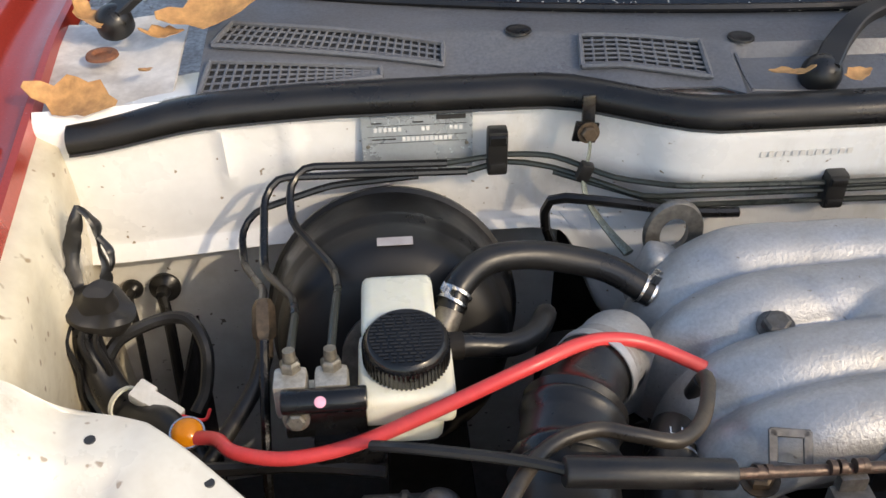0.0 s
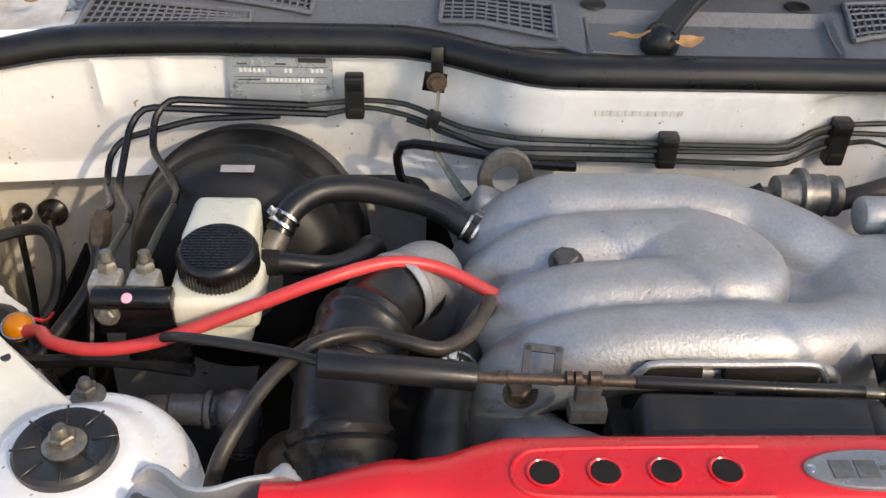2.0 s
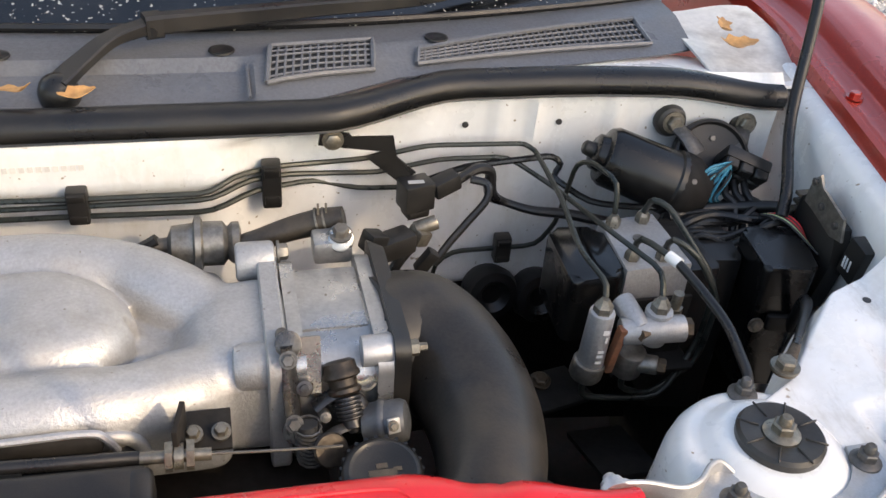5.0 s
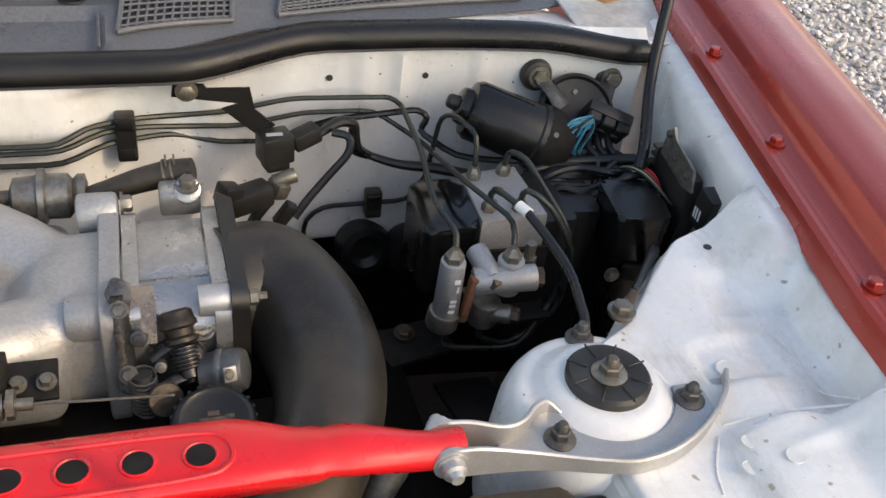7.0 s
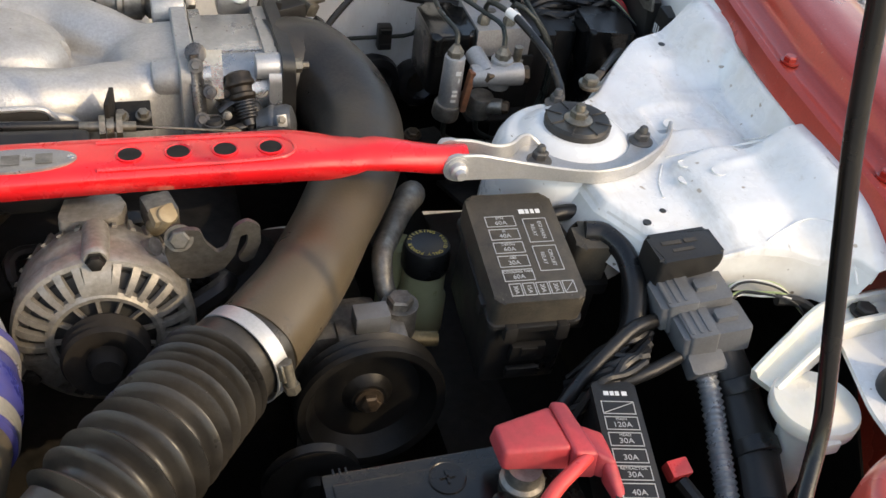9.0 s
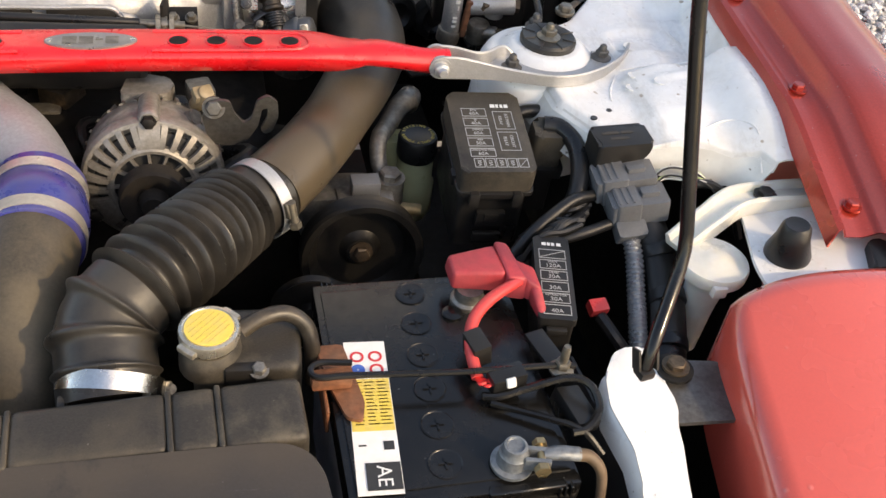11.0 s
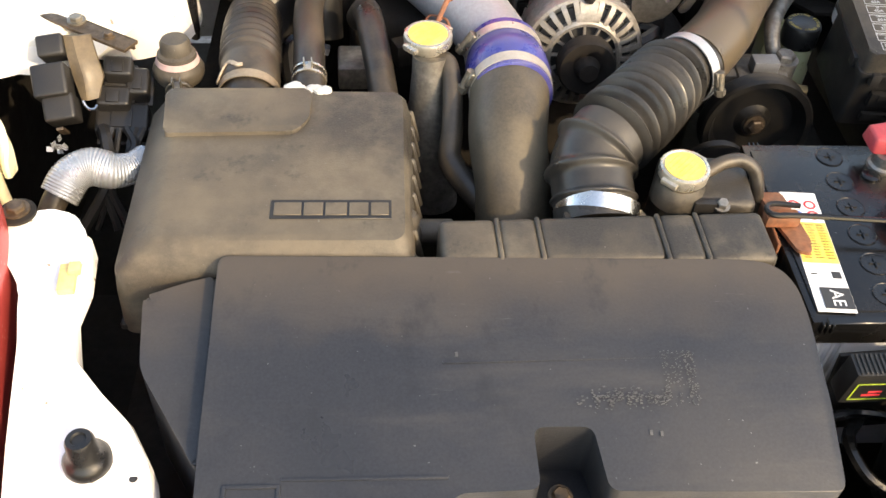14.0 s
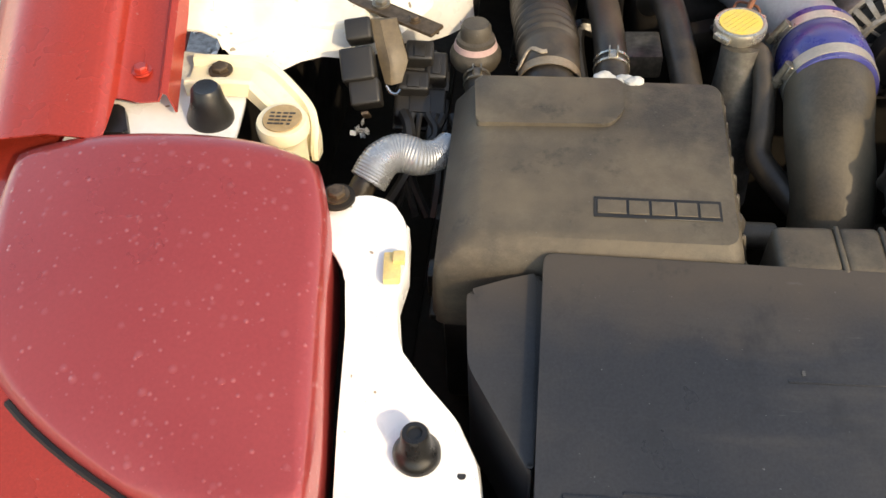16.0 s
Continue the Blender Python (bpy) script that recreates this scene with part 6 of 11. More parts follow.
# left intake hose and its metal pipe
t = thing("turbo_intake_hose", "black rubber intake hose with moulded ribs and a band clamp", "air hose", (-0.30, 0.08, 0.66))
bm = B()
pl = spline([(-0.265, 0.208, 0.752), (-0.290, 0.178, 0.762), (-0.312, 0.126, 0.758), (-0.320, 0.080, 0.750), (-0.317, 0.028, 0.722), (-0.318, -0.010, 0.670), (-0.325, -0.07, 0.62)], 14)
rings, u = [], None
for i, p in enumerate(pl):
    d = (pl[min(i + 1, len(pl) - 1)] - pl[max(i - 1, 0)]).normalized()
    if u is None:
        u, w, _ = basis(d)
    u = (u - d * u.dot(d)).normalized()
    w = d.cross(u)
    s = i / (len(pl) - 1)
    r = 0.0305 + 0.0045 * step(s, 0.18, 0.32)
    for c0, h in ((0.15, 0.0012), (0.26, 0.0055), (0.29, 0.0055), (0.41, 0.0055), (0.44, 0.0055), (0.58, 0.0055), (0.61, 0.0055)):
        r += h * math.exp(-((s - c0) / 0.010) ** 2)
    rings.append([p + (u * math.cos(2 * math.pi * a / 36) + w * math.sin(2 * math.pi * a / 36)) * r for a in range(36)])
skin(bm, rings)
part("hose", bm, RUBBER, t, angle=60)
bm = B()
tube(bm, [(-0.252, 0.236, 0.690), (-0.254, 0.232, 0.735), (-0.260, 0.216, 0.754), (-0.276, 0.192, 0.760)], [0.030, 0.0305, 0.0305, 0.0295], 28)
part("metal_pipe", bm, ALU, t, "dull aluminium pipe end", angle=70)
band_clamp(t, (-0.2812, 0.1886, 0.7606), (0.62, 0.78, -0.12), 0.0320, 0.008, 120, ALU2)
bm = lathe(B(), (-0.2705, 0.2020, 0.7585), (-0.62, -0.78, 0.12), [(0, 0.0298), (0.001, 0.0309), (0.005, 0.0310), (0.0065, 0.0303), (0.008, 0.0310), (0.013, 0.0311), (0.014, 0.0303)], 40)
part("cuff", bm, mat("grey_rubber_cuff", (0.26, 0.25, 0.235), 0.55, var=0.1, dirt=(0.17, 0.15, 0.12), amount=0.6, dscale=40), t, "pale grey ridged cuff")
t = thing("bypass_hose", "short black rubber hose beside the intake hose", "hose", (-0.24, 0.1, 0.7))
bm = B()
tube(bm, [(-0.228, 0.150, 0.735), (-0.236, 0.130, 0.735), (-0.248, 0.072, 0.733), (-0.250, 0.030, 0.706), (-0.25, 0.0, 0.64)], [0.016, 0.018, 0.0205, 0.0225, 0.023], 18)
part("hose", bm, RUBBER, t)
spring_clamp(t, (-0.2378, 0.122, 0.7355), (-0.2, -1, 0), 0.0188)
t = thing("vacuum_tank", "round brown-black vacuum pot with stepped rim", "vacuum pot", (-0.35, 0.09, 0.66))
bm = B()
lathe(bm, (-0.355, 0.085, 0.660), (-0.15, -0.35, 0.9), [(0, 0.03), (0.02, 0.031), (0.026, 0.029), (0.03, 0.022), (0.034, 0.020), (0.04, 0.012), (0.041, 0.001)], 30)
part("body", bm, BROWN, t)

# brown-black hose looping over the intake hose
t = thing("breather_hose", "brown-black rubber breather hose looping over the intake hose", "hose", (-0.3, 0.08, 0.79))
bm = B()
tube(bm, [(-0.212, 0.164, 0.760), (-0.209, 0.158, 0.778), (-0.214, 0.138, 0.784), (-0.228, 0.108, 0.788), (-0.250, 0.088, 0.793), (-0.276, 0.089, 0.799), (-0.304, 0.094, 0.802), (-0.336, 0.081, 0.803), (-0.362, 0.048, 0.803), (-0.382, 0.010, 0.793), (-0.394, -0.010, 0.770), (-0.402, -0.02, 0.72), (-0.405, -0.02, 0.65)], 0.0053, 12)
part("hose", bm, HOSE, t)
for a, b in (((-0.2125, 0.166, 0.752), (-0.2095, 0.160, 0.772)), ((-0.403, -0.02, 0.715), (-0.405, -0.02, 0.66))):
    part("end_cuff", cyl(B(), a, b, 0.0068, n=14, bev=0.001), RUBBER, t, "thicker end cuff")

# accelerator cable
t = thing("throttle_cable", "black throttle cable with foam sleeves and coppery worn ends", "cable", (-0.2, 0.06, 0.79))
bm = B()
tube(bm, [(-0.447, 0.108, 0.784), (-0.428, 0.094, 0.797), (-0.390, 0.078, 0.806), (-0.352, 0.064, 0.811), (-0.33, 0.055, 0.812)], 0.0038, 9)
part("sheath", bm, PLASTIC, t)
bm = B()
cyl(bm, (-0.332, 0.054, 0.812), (-0.226, 0.053, 0.800), 0.0098, n=16, bev=0.002)
part("foam_sleeve", bm, RUBBER, t)
bm = B()
cyl(bm, (-0.226, 0.053, 0.800), (-0.118, 0.057, 0.792), 0.0038, n=10)
for x in (-0.212, -0.206, -0.166, -0.160, -0.150, -0.146):
    cyl(bm, (x, 0.0545, 0.7985), (x + 0.004, 0.0546, 0.7982), 0.0048, n=10)
part("worn_sheath", bm, mat("worn_copper_sheath", (0.095, 0.062, 0.045), 0.5, 0.4, 0.4, 260, 0.3, (0.06, 0.05, 0.04), 0.8, 45), t, "worn coppery sheath")
bm = B()
cyl(bm, (-0.118, 0.057, 0.792), (0.044, 0.057, 0.783), 0.0046, n=14, bev=0.001)
part("rubber_tube", bm, RUBBER, t)
bm = B()
cyl(bm, (0.044, 0.057, 0.782), (0.090, 0.057, 0.779), 0.0045, n=12)
for x in (0.060, 0.074):
    lathe(bm, (x, 0.057, 0.7805), (1, 0, -0.05), [(0, 0.0105), (0.005, 0.0105)], 6)
lathe(bm, (0.066, 0.057, 0.780), (1, 0, -0.05), [(0, 0.009), (0.006, 0.009)], 18)
part("adjuster", bm, ZINC, t, "threaded adjuster with two nuts")
bm = B()
tube(bm, [(0.090, 0.057, 0.779), (0.130, 0.060, 0.772), (0.180, 0.066, 0.762)], 0.0011, 6)
part("inner_wire", bm, GREYSTEEL, t)
t = thing("cable_bracket", "black steel cable bracket bolted to the manifold", "bracket", (0.08, 0.07, 0.77))
bm = B()
box(bm, (0.070, 0.072, 0.785), (0.004, 0.030, 0.034), rot3(0, 0, -10), 0.001)
box(bm, (0.086, 0.086, 0.772), (0.036, 0.030, 0.004), rot3(25, 0, 0), 0.001)
part("plate", bm, DARK, t)
for x in (0.078, 0.097):
    bm = B()
    bolt(bm, (x, 0.080, 0.775), (0, -0.4, 1), 0.0044, 0.006)
    part("bolt", bm, ZINC, t)
# loose square bracket by the cable
t = thing("square_bracket", "brown-black steel bracket with a square hole", "bracket", (-0.175, 0.075, 0.78))
bm = B()
q = rot3(38, 0, -10)
for u0, v0, w0, h0 in ((0, 0.011, 0.026, 0.006), (0, -0.011, 0.026, 0.006), (-0.011, 0, 0.006, 0.026), (0.011, 0, 0.006, 0.026)):
    box(bm, V(-0.178, 0.080, 0.786) + q @ V(u0, v0, 0), (w0, h0, 0.0025), q, 0.0006, 1)
part("frame", bm, GREYSTEEL, t)
bm = B()
box(bm, (-0.150, 0.052, 0.783), (0.018, 0.008, 0.020), None, 0.002)
box(bm, (-0.150, 0.047, 0.775), (0.026, 0.014, 0.014), None, 0.002)
part("clip", bm, GREYSTEEL, t)

# black coil cover
t = thing("coil_cover", "dusty black plastic ignition cover under the manifold", "cover", (-0.04, 0.03, 0.73))
bm = B()
box(bm, (-0.034, 0.026, 0.762), (0.168, 0.060, 0.042), rot3(18, 2, 0), 0.008, 3)
box(bm, (0.044, 0.028, 0.764), (0.018, 0.050, 0.036), rot3(18, 2, 0), 0.008, 3)
part("shell", bm, PLASTIC, t)
bm = B()
box(bm, (-0.118, 0.040, 0.735), (0.028, 0.05, 0.05), None, 0.005)
part("side_block", bm, DARK, t)
# oil filler cap
t = thing("oil_filler_cap", "black ribbed oil filler cap with a raised symbol", "filler cap", (0.205, 0.045, 0.75))
bm = B()
lathe(bm, (0.205, 0.046, 0.738), (0, -0.25, 1), [(0, 0.026), (0.006, 0.029), (0.018, 0.029), (0.021, 0.027), (0.022, 0.024), (0.020, 0.021), (0.020, 0.001)], 40)
u, w, d = basis((0, -0.25, 1))
ribs = B()
for k in range(24):
    a = 2 * math.pi * k / 24
    e = u * math.cos(a) + w * math.sin(a)
    lathe(ribs, V(0.205, 0.046, 0.742) + e * 0.029, d, [(0, 0.0016), (0.014, 0.0016)], 6)
c = part("cap", bm, PLASTIC, t)
tagged(part("cap_ribbing", ribs, PLASTIC, c), kind="stuff")
bm = B()
bars(bm, Matrix.Translation(V(0.205, 0.046, 0.738) + d * 0.0202) @ rot3(14, 0, 0).to_4x4(), [(-0.010, -0.004, 0.020, 0.006), (-0.004, 0.003, 0.008, 0.004), (0.008, 0.0, 0.006, 0.003)])
part("raised_symbol", bm, DUSTY, c)

# big block of the engine below, in the near-black of the deep bay
t = thing("engine_block", "near-black engine block below the manifold", "engine", (0.0, 0.1, 0.40))
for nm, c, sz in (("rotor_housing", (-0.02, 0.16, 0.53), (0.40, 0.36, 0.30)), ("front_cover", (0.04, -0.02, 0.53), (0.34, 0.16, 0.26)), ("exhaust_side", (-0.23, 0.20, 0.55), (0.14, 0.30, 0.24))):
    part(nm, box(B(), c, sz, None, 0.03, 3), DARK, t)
rr = random.Random(11)
for k in range(26):
    bm = B()
    x, y, z = rr.uniform(-0.28, 0.22), rr.uniform(-0.10, 0.30), rr.uniform(0.655, 0.69)
    if rr.random() < 0.5:
        tube(bm, [(x, y, z), (x + rr.uniform(-0.05, 0.05), y + rr.uniform(-0.06, 0.06), z + 0.012), (x + rr.uniform(-0.1, 0.1), y + rr.uniform(-0.1, 0.1), z - 0.05)], rr.uniform(0.005, 0.011), 9)
        part("hose", bm, RUBBER, t)
    else:
        box(bm, (x, y, z), (rr.uniform(0.02, 0.05), rr.uniform(0.02, 0.05), 0.03), rot3(0, 0, rr.uniform(0, 90)), 0.004)
        part("fitting", bm, rr.choice((DARK, BROWN, ALUGRIME)), t)

# ---- strut brace ----
t = thing("strut_brace", "red powder-coated strut brace bar with round holes and an oval badge", "strut brace", (0, -0.04, 0.76))
def bar_sec(x):
    """Front and back edge, top and depth of the bar's wide part across the car."""
    a = abs(x)
    e = step(a, 0.205, 0.262)
    bow = 1 - (min(a, 0.3) / 0.3) ** 2
    return (-0.060 + 0.003 * e, -0.002 - 0.012 * e, 0.8065 + 0.005 * bow - 0.002 * e, 0.030)
bm = B()
rings = []
PROF = ((0.13, -0.76), (0.02, -0.25), (0.05, -0.10), (0.14, 0.0), (0.3, 0.03), (0.5, 0.035), (0.7, 0.03), (0.86, 0.0), (0.95, -0.10), (1.0, -0.25), (0.96, -0.75), (0.86, -0.9), (0.34, -0.9))
ROUND = (208, 182, 165, 145, 118, 90, 62, 35, 15, -2, -28, -62, -118)
for k in range(97):
    x = -0.358 + 0.716 * k / 96
    y0, y1, zt, h = bar_sec(x)
    # the ends are crimped to a round tube with a sharp crease
    f, e = step(abs(x), 0.232, 0.272), step(abs(x), 0.272, 0.345)
    cx = math.exp(-((abs(x) - 0.271) / 0.0042) ** 2)
    rz = 1.0 - 0.13 * cx
    cy, cz, ra, rb = -0.036 - 0.0065 * e, 0.797 - 0.007 * e, (0.0205 - 0.0075 * e) * rz, (0.0125 + 0.0003 * e) * rz
    ring = []
    for (a, b), g in zip(PROF, ROUND):
        wide = V(x, y0 + (y1 - y0) * a, zt + h * b)
        tube_end = V(x, cy + ra * math.cos(radians(g)), cz + rb * math.sin(radians(g)))
        ring.append(wide.lerp(tube_end, f))
    rings.append(ring)
skin(bm, rings)
part("bar", bm, RED_BAR, t, angle=50)
def bar_top(x, y):
    y0, y1, zt, h = bar_sec(x)
    a = (y - y0) / (y1 - y0)
    return zt + h * 0.034 * (1 - ((a - 0.5) / 0.5) ** 4)
for s in (-1, 1):
    for k in range(4):
        x = s * (0.084 + 0.036 * k)
        y = -0.036
        z = bar_top(x, y)
        bm = B()
        lathe(bm, (x, y, z - 0.0012), (0, 0, 1), [(0, 0.0108), (0.0022, 0.0108), (0.0026, 0.0096), (0.0014, 0.0084)], 28, cap=False)
        hole = part("hole_rim", bm, RED_BAR, t)
        # dark disc on the uncut bar, for the shade down the hole
        bm = B()
        lathe(bm, (x, y, z + 0.0004), (0, 0, 1), [(0, 0.0088), (0.0004, 0.0086), (0.0005, 0.001)], 28)
        part("hole", bm, DARK, hole, "dark disc for the shade in a drilled hole")
    # raised border of the recessed panel
    bm = B()
    tube(bm, [(s * x, y, bar_top(x, y)) for x, y in ((0.060, -0.054), (0.12, -0.054), (0.19, -0.052), (0.207, -0.046), (0.211, -0.036), (0.206, -0.024), (0.19, -0.018), (0.12, -0.017), (0.06, -0.017))], 0.0016, 6)
    part("panel_edge", bm, RED_BAR, t)
bm = B()
n = 40
skin(bm, [[V(0.004 + a * math.cos(2 * math.pi * k / n), -0.036 + b * math.sin(2 * math.pi * k / n), bar_top(0.004, -0.036) + z) for k in range(n)] for a, b, z in ((0.042, 0.0150, -0.001), (0.042, 0.0150, 0.0014), (0.0405, 0.0138, 0.0020), (0.038, 0.0124, 0.0016), (0.001, 0.001, 0.0016))])
badge = part("badge", bm, mat("brushed_badge", (0.34, 0.33, 0.32), 0.4, 0.7, 0.1, 500, 0.1, (0.2, 0.19, 0.18), 0.4, 40), t, "oval brushed aluminium badge")
BM = Matrix.Translation((0.004, -0.036, bar_top(0.004, -0.036) + 0.0018))
for q in ((-0.026, -0.007, 0.013, 0.013), (-0.011, -0.007, 0.013, 0.013), (0.004, -0.001, 0.007, 0.0026), (0.013, -0.007, 0.012, 0.013)):
    part("badge_shape", bars(B(), BM, [q]), ALUGRIME, badge, "plain grey shape on the badge")
for x in (-0.034, 0.042):
    bm = B()
    lathe(bm, (x, -0.036, bar_top(0, -0.036) + 0.0014), (0, 0, 1), [(0, 0.003), (0.001, 0.0028), (0.0014, 0.001)], 12)
    part("rivet", bm, STEEL, badge)
# end brackets: a flat crescent on the tower, its front and rear edges turned up
for s in (-1, 1):
    ring = [radians(-8 - 136 * k / 15) for k in range(16)]
    inner = [(0.483 + 0.0525 * math.cos(a), 0.0525 * math.sin(a)) for a in ring]
    front = [(0.346, -0.0540, 0.8015), (0.366, -0.0550, 0.8010), (0.389, -0.0570, 0.7965), (0.410, -0.0600, 0.7925), (0.430, -0.0650, 0.7905), (0.455, -0.0720, 0.7895), (0.475, -0.0755, 0.7895), (0.505, -0.0700, 0.7895), (0.538, -0.0525, 0.7895), (0.566, -0.0280, 0.7895), (0.580, -0.0060, 0.7890)]
    rear = [(0.441, -0.0175, 0.7815), (0.430, -0.0135, 0.7905), (0.419, -0.0185, 0.7935), (0.405, -0.0310, 0.7950), (0.389, -0.0355, 0.7965), (0.366, -0.0310, 0.8005), (0.346, -0.0290, 0.8015)]
    arc = [(p.x, p.y) for p in spline([V(*p) for p in front], 4)]
    back = [(p.x, p.y) for p in spline([V(*p) for p in rear[:-2]], 3)]
    out = [(s * x, y) for x, y in arc[4:] + inner + back]
    bm = prism(B(), out if s > 0 else out[::-1], 0.7762, 0.7800, 0.0008)
    br = part("end_bracket", bm, ALU2, t, "silver curved end bracket on the tower")
    for nm, edge in (("front_ear", front), ("rear_ear", rear)):
        ear = spline([V(s * x, y, z) for x, y, z in edge], 5)
        bm = B()
        rings = []
        for i, p in enumerate(ear):
            q = ear[min(i + 1, len(ear) - 1)] - ear[max(i - 1, 0)]
            side = V(-q.y, q.x, 0).normalized() * 0.0019
            foot = 0.7763
            rings.append([V(p.x, p.y, foot) - side, V(p.x, p.y, p.z - 0.0012) - side, p - side * 0.4, p + side * 0.4, V(p.x, p.y, p.z - 0.0012) + side, V(p.x, p.y, foot) + side])
        skin(bm, rings)
        part(nm, bm, ALU2, br)
    for y in (-0.0540, -0.0290):
        part("ear_eye", cyl(B(), (s * 0.347, y - 0.0022, 0.789), (s * 0.347, y + 0.0022, 0.789), 0.0126, n=28), ALU2, br)
    bm = cyl(B(), (s * 0.347, -0.060, 0.789), (s * 0.347, -0.022, 0.789), 0.0045, n=12)
    for y, d in ((-0.0560, -1), (-0.0270, 1)):
        lathe(bm, (s * 0.347, y, 0.789), (0, d, 0), [(0, 0.0110), (0.0016, 0.0110), (0.0016, 0.0080), (0.0075, 0.0080), (0.009, 0.0055), (0.013, 0.0042)], 12)
    part("pivot_bolt", bm, ALU2, br, "zinc through bolt with washers")


# ---- front of the bay ----
def slope(x, y):
    return 0.21 * (y + 0.468)


t = thing("radiator_duct_cover", "large scuffed black plastic air duct cover over the radiator", "duct cover", (-0.07, -0.58, 0.66))
bm = B()
main = rounded([(-0.313, -0.465), (0.130, -0.470), (0.150, -0.473), (0.164, -0.482), (0.172, -0.498), (0.175, -0.525), (0.174, -0.600), (0.168, -0.668), (-0.010, -0.664), (-0.017, -0.615), (-0.063, -0.615), (-0.061, -0.662), (-0.126, -0.664), (-0.130, -0.684), (-0.198, -0.690), (-0.206, -0.699), (-0.312, -0.697), (-0.313, -0.63)], 0.009)
prism(bm, main, 0.600, 0.735)
soft = [e for e in bm.edges if min(v.co.z for v in e.verts) > 0.73 and not all(-0.078 < v.co.x < 0.006 and v.co.y < -0.600 for v in e.verts)]
bmesh.ops.bevel(bm, geom=soft, offset=0.013, segments=5, affect="EDGES", profile=0.5, clamp_overlap=True)
for v in bm.verts:
    v.co.z += slope(v.co.x, v.co.y)
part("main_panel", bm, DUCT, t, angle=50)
bm = B()
prism(bm, rounded([(-0.311, -0.472), (-0.340, -0.480), (-0.372, -0.492), (-0.373, -0.500), (-0.368, -0.556), (-0.314, -0.640)], 0.010), 0.60, 0.7215, 0.006, slope, 3)
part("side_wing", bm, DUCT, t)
# sunk square pad at the front corner, fold line, long scratch-like mould line
bm = B()
for c, z in (((-0.272, -0.657), (0.042, 0.003)), ((-0.272, -0.686), (0.042, 0.003)), ((-0.2915, -0.6715), (0.003, 0.032)), ((-0.2525, -0.6715), (0.003, 0.032))):
    box(bm, (c[0], c[1], 0.735 + slope(c[0], c[1]) + 0.0004), (z[0], z[1], 0.0024), rot3(12, 0, 0), 0.0008)
part("moulded_frame", bm, DUCT, t)
bm = B()
box(bm, (-0.19, -0.652, 0.735 + slope(0, -0.652) + 0.0002), (0.122, 0.0026, 0.0016), rot3(12, 0, 0), 0.0006)
part("fold_line", bm, DUCT, t)
bm = B()
box(bm, (-0.03, -0.560, 0.735 + slope(0, -0.560) + 0.0001), (0.20, 0.0018, 0.0008), rot3(12, 0, 1.2), 0)
part("mould_line", bm, DUCT, t)
# deep notch with its bolt
bm = B()
box(bm, (-0.039, -0.642, 0.640), (0.060, 0.062, 0.008), rot3(-6, 0, 0), 0.002)
part("notch_floor", bm, DUCT, t)
bm = B()
bolt(bm, (-0.038, -0.642, 0.645), (0, -0.1, 1), 0.0065, 0.006)
part("bolt", bm, BROWN, t)
# sticker residue: pale scuffed patch, bars of unreadable print
bm = B()
rr = random.Random(8)
SM = Matrix.Translation((0.056, -0.578, 0.7128)) @ rot3(11.9, 0, 0).to_4x4()
for k in range(300):
    u, v = rr.uniform(-0.012, 0.014), rr.uniform(-0.024, 0.024)
    if rr.random() < 0.35 + 0.65 * (u > 0.006 or u < -0.009):
        bars(bm, SM, [(u, v, rr.uniform(0.0005, 0.0016), rr.uniform(0.0004, 0.0012))])
for k in range(220):
    u = -0.085 + 0.075 * rr.random() ** 0.7
    v = rr.gauss(-0.016, 0.004)
    bars(bm, SM, [(u, v, rr.uniform(0.0005, 0.0022), rr.uniform(0.0004, 0.0012))])
for u, v in ((-0.176, 0.021), (-0.022, -0.047), (-0.030, -0.046)):
    bars(bm, SM, [(u, v, 0.0022, 0.0040)])
tagged(part("sticker_residue", bm, WEARINK, t, "pale flecks left of a peeled sticker"), kind="stuff")

# radiator tank
t = thing("radiator_tank", "dusty black ribbed plastic radiator top tank", "radiator", (0.02, -0.43, 0.60))
for x0, x1 in ((-0.128, -0.078), (-0.0765, -0.042), (-0.0405, 0.066), (0.0675, 0.101), (0.1025, 0.163)):
    yb = -0.4205 + 0.038 * ((x0 + x1) / 2 + 0.126)
    part("tank_section", box(B(), ((x0 + x1) / 2, (yb - 0.469) / 2, 0.694), (x1 - x0 + 0.0012, yb + 0.469, 0.084), rot3(2, 0, 2.2), 0.009, 4), DUSTY, t)
for x in (-0.0772, -0.0412, 0.0668, 0.1018):
    bm = B()
    yb = -0.4205 + 0.038 * (x + 0.126)
    box(bm, (x, (yb - 0.469) / 2, 0.6942), (0.0044, yb + 0.4675, 0.0842), rot3(2, 0, 2.2), 0.0020, 3)
    part("rib", bm, DUSTY, t, "rubbed moulding rib")
bm = B()
lathe(bm, (0.020, -0.402, 0.660), (-0.02, 0.45, 0.9), [(0, 0.034), (0.03, 0.034), (0.045, 0.035)], 30)
for dx in (-0.030, 0.030):
    box(bm, (0.020 + dx, -0.404, 0.712), (0.006, 0.012, 0.020), None, 0.0015)
part("outlet", bm, DUSTY, t)

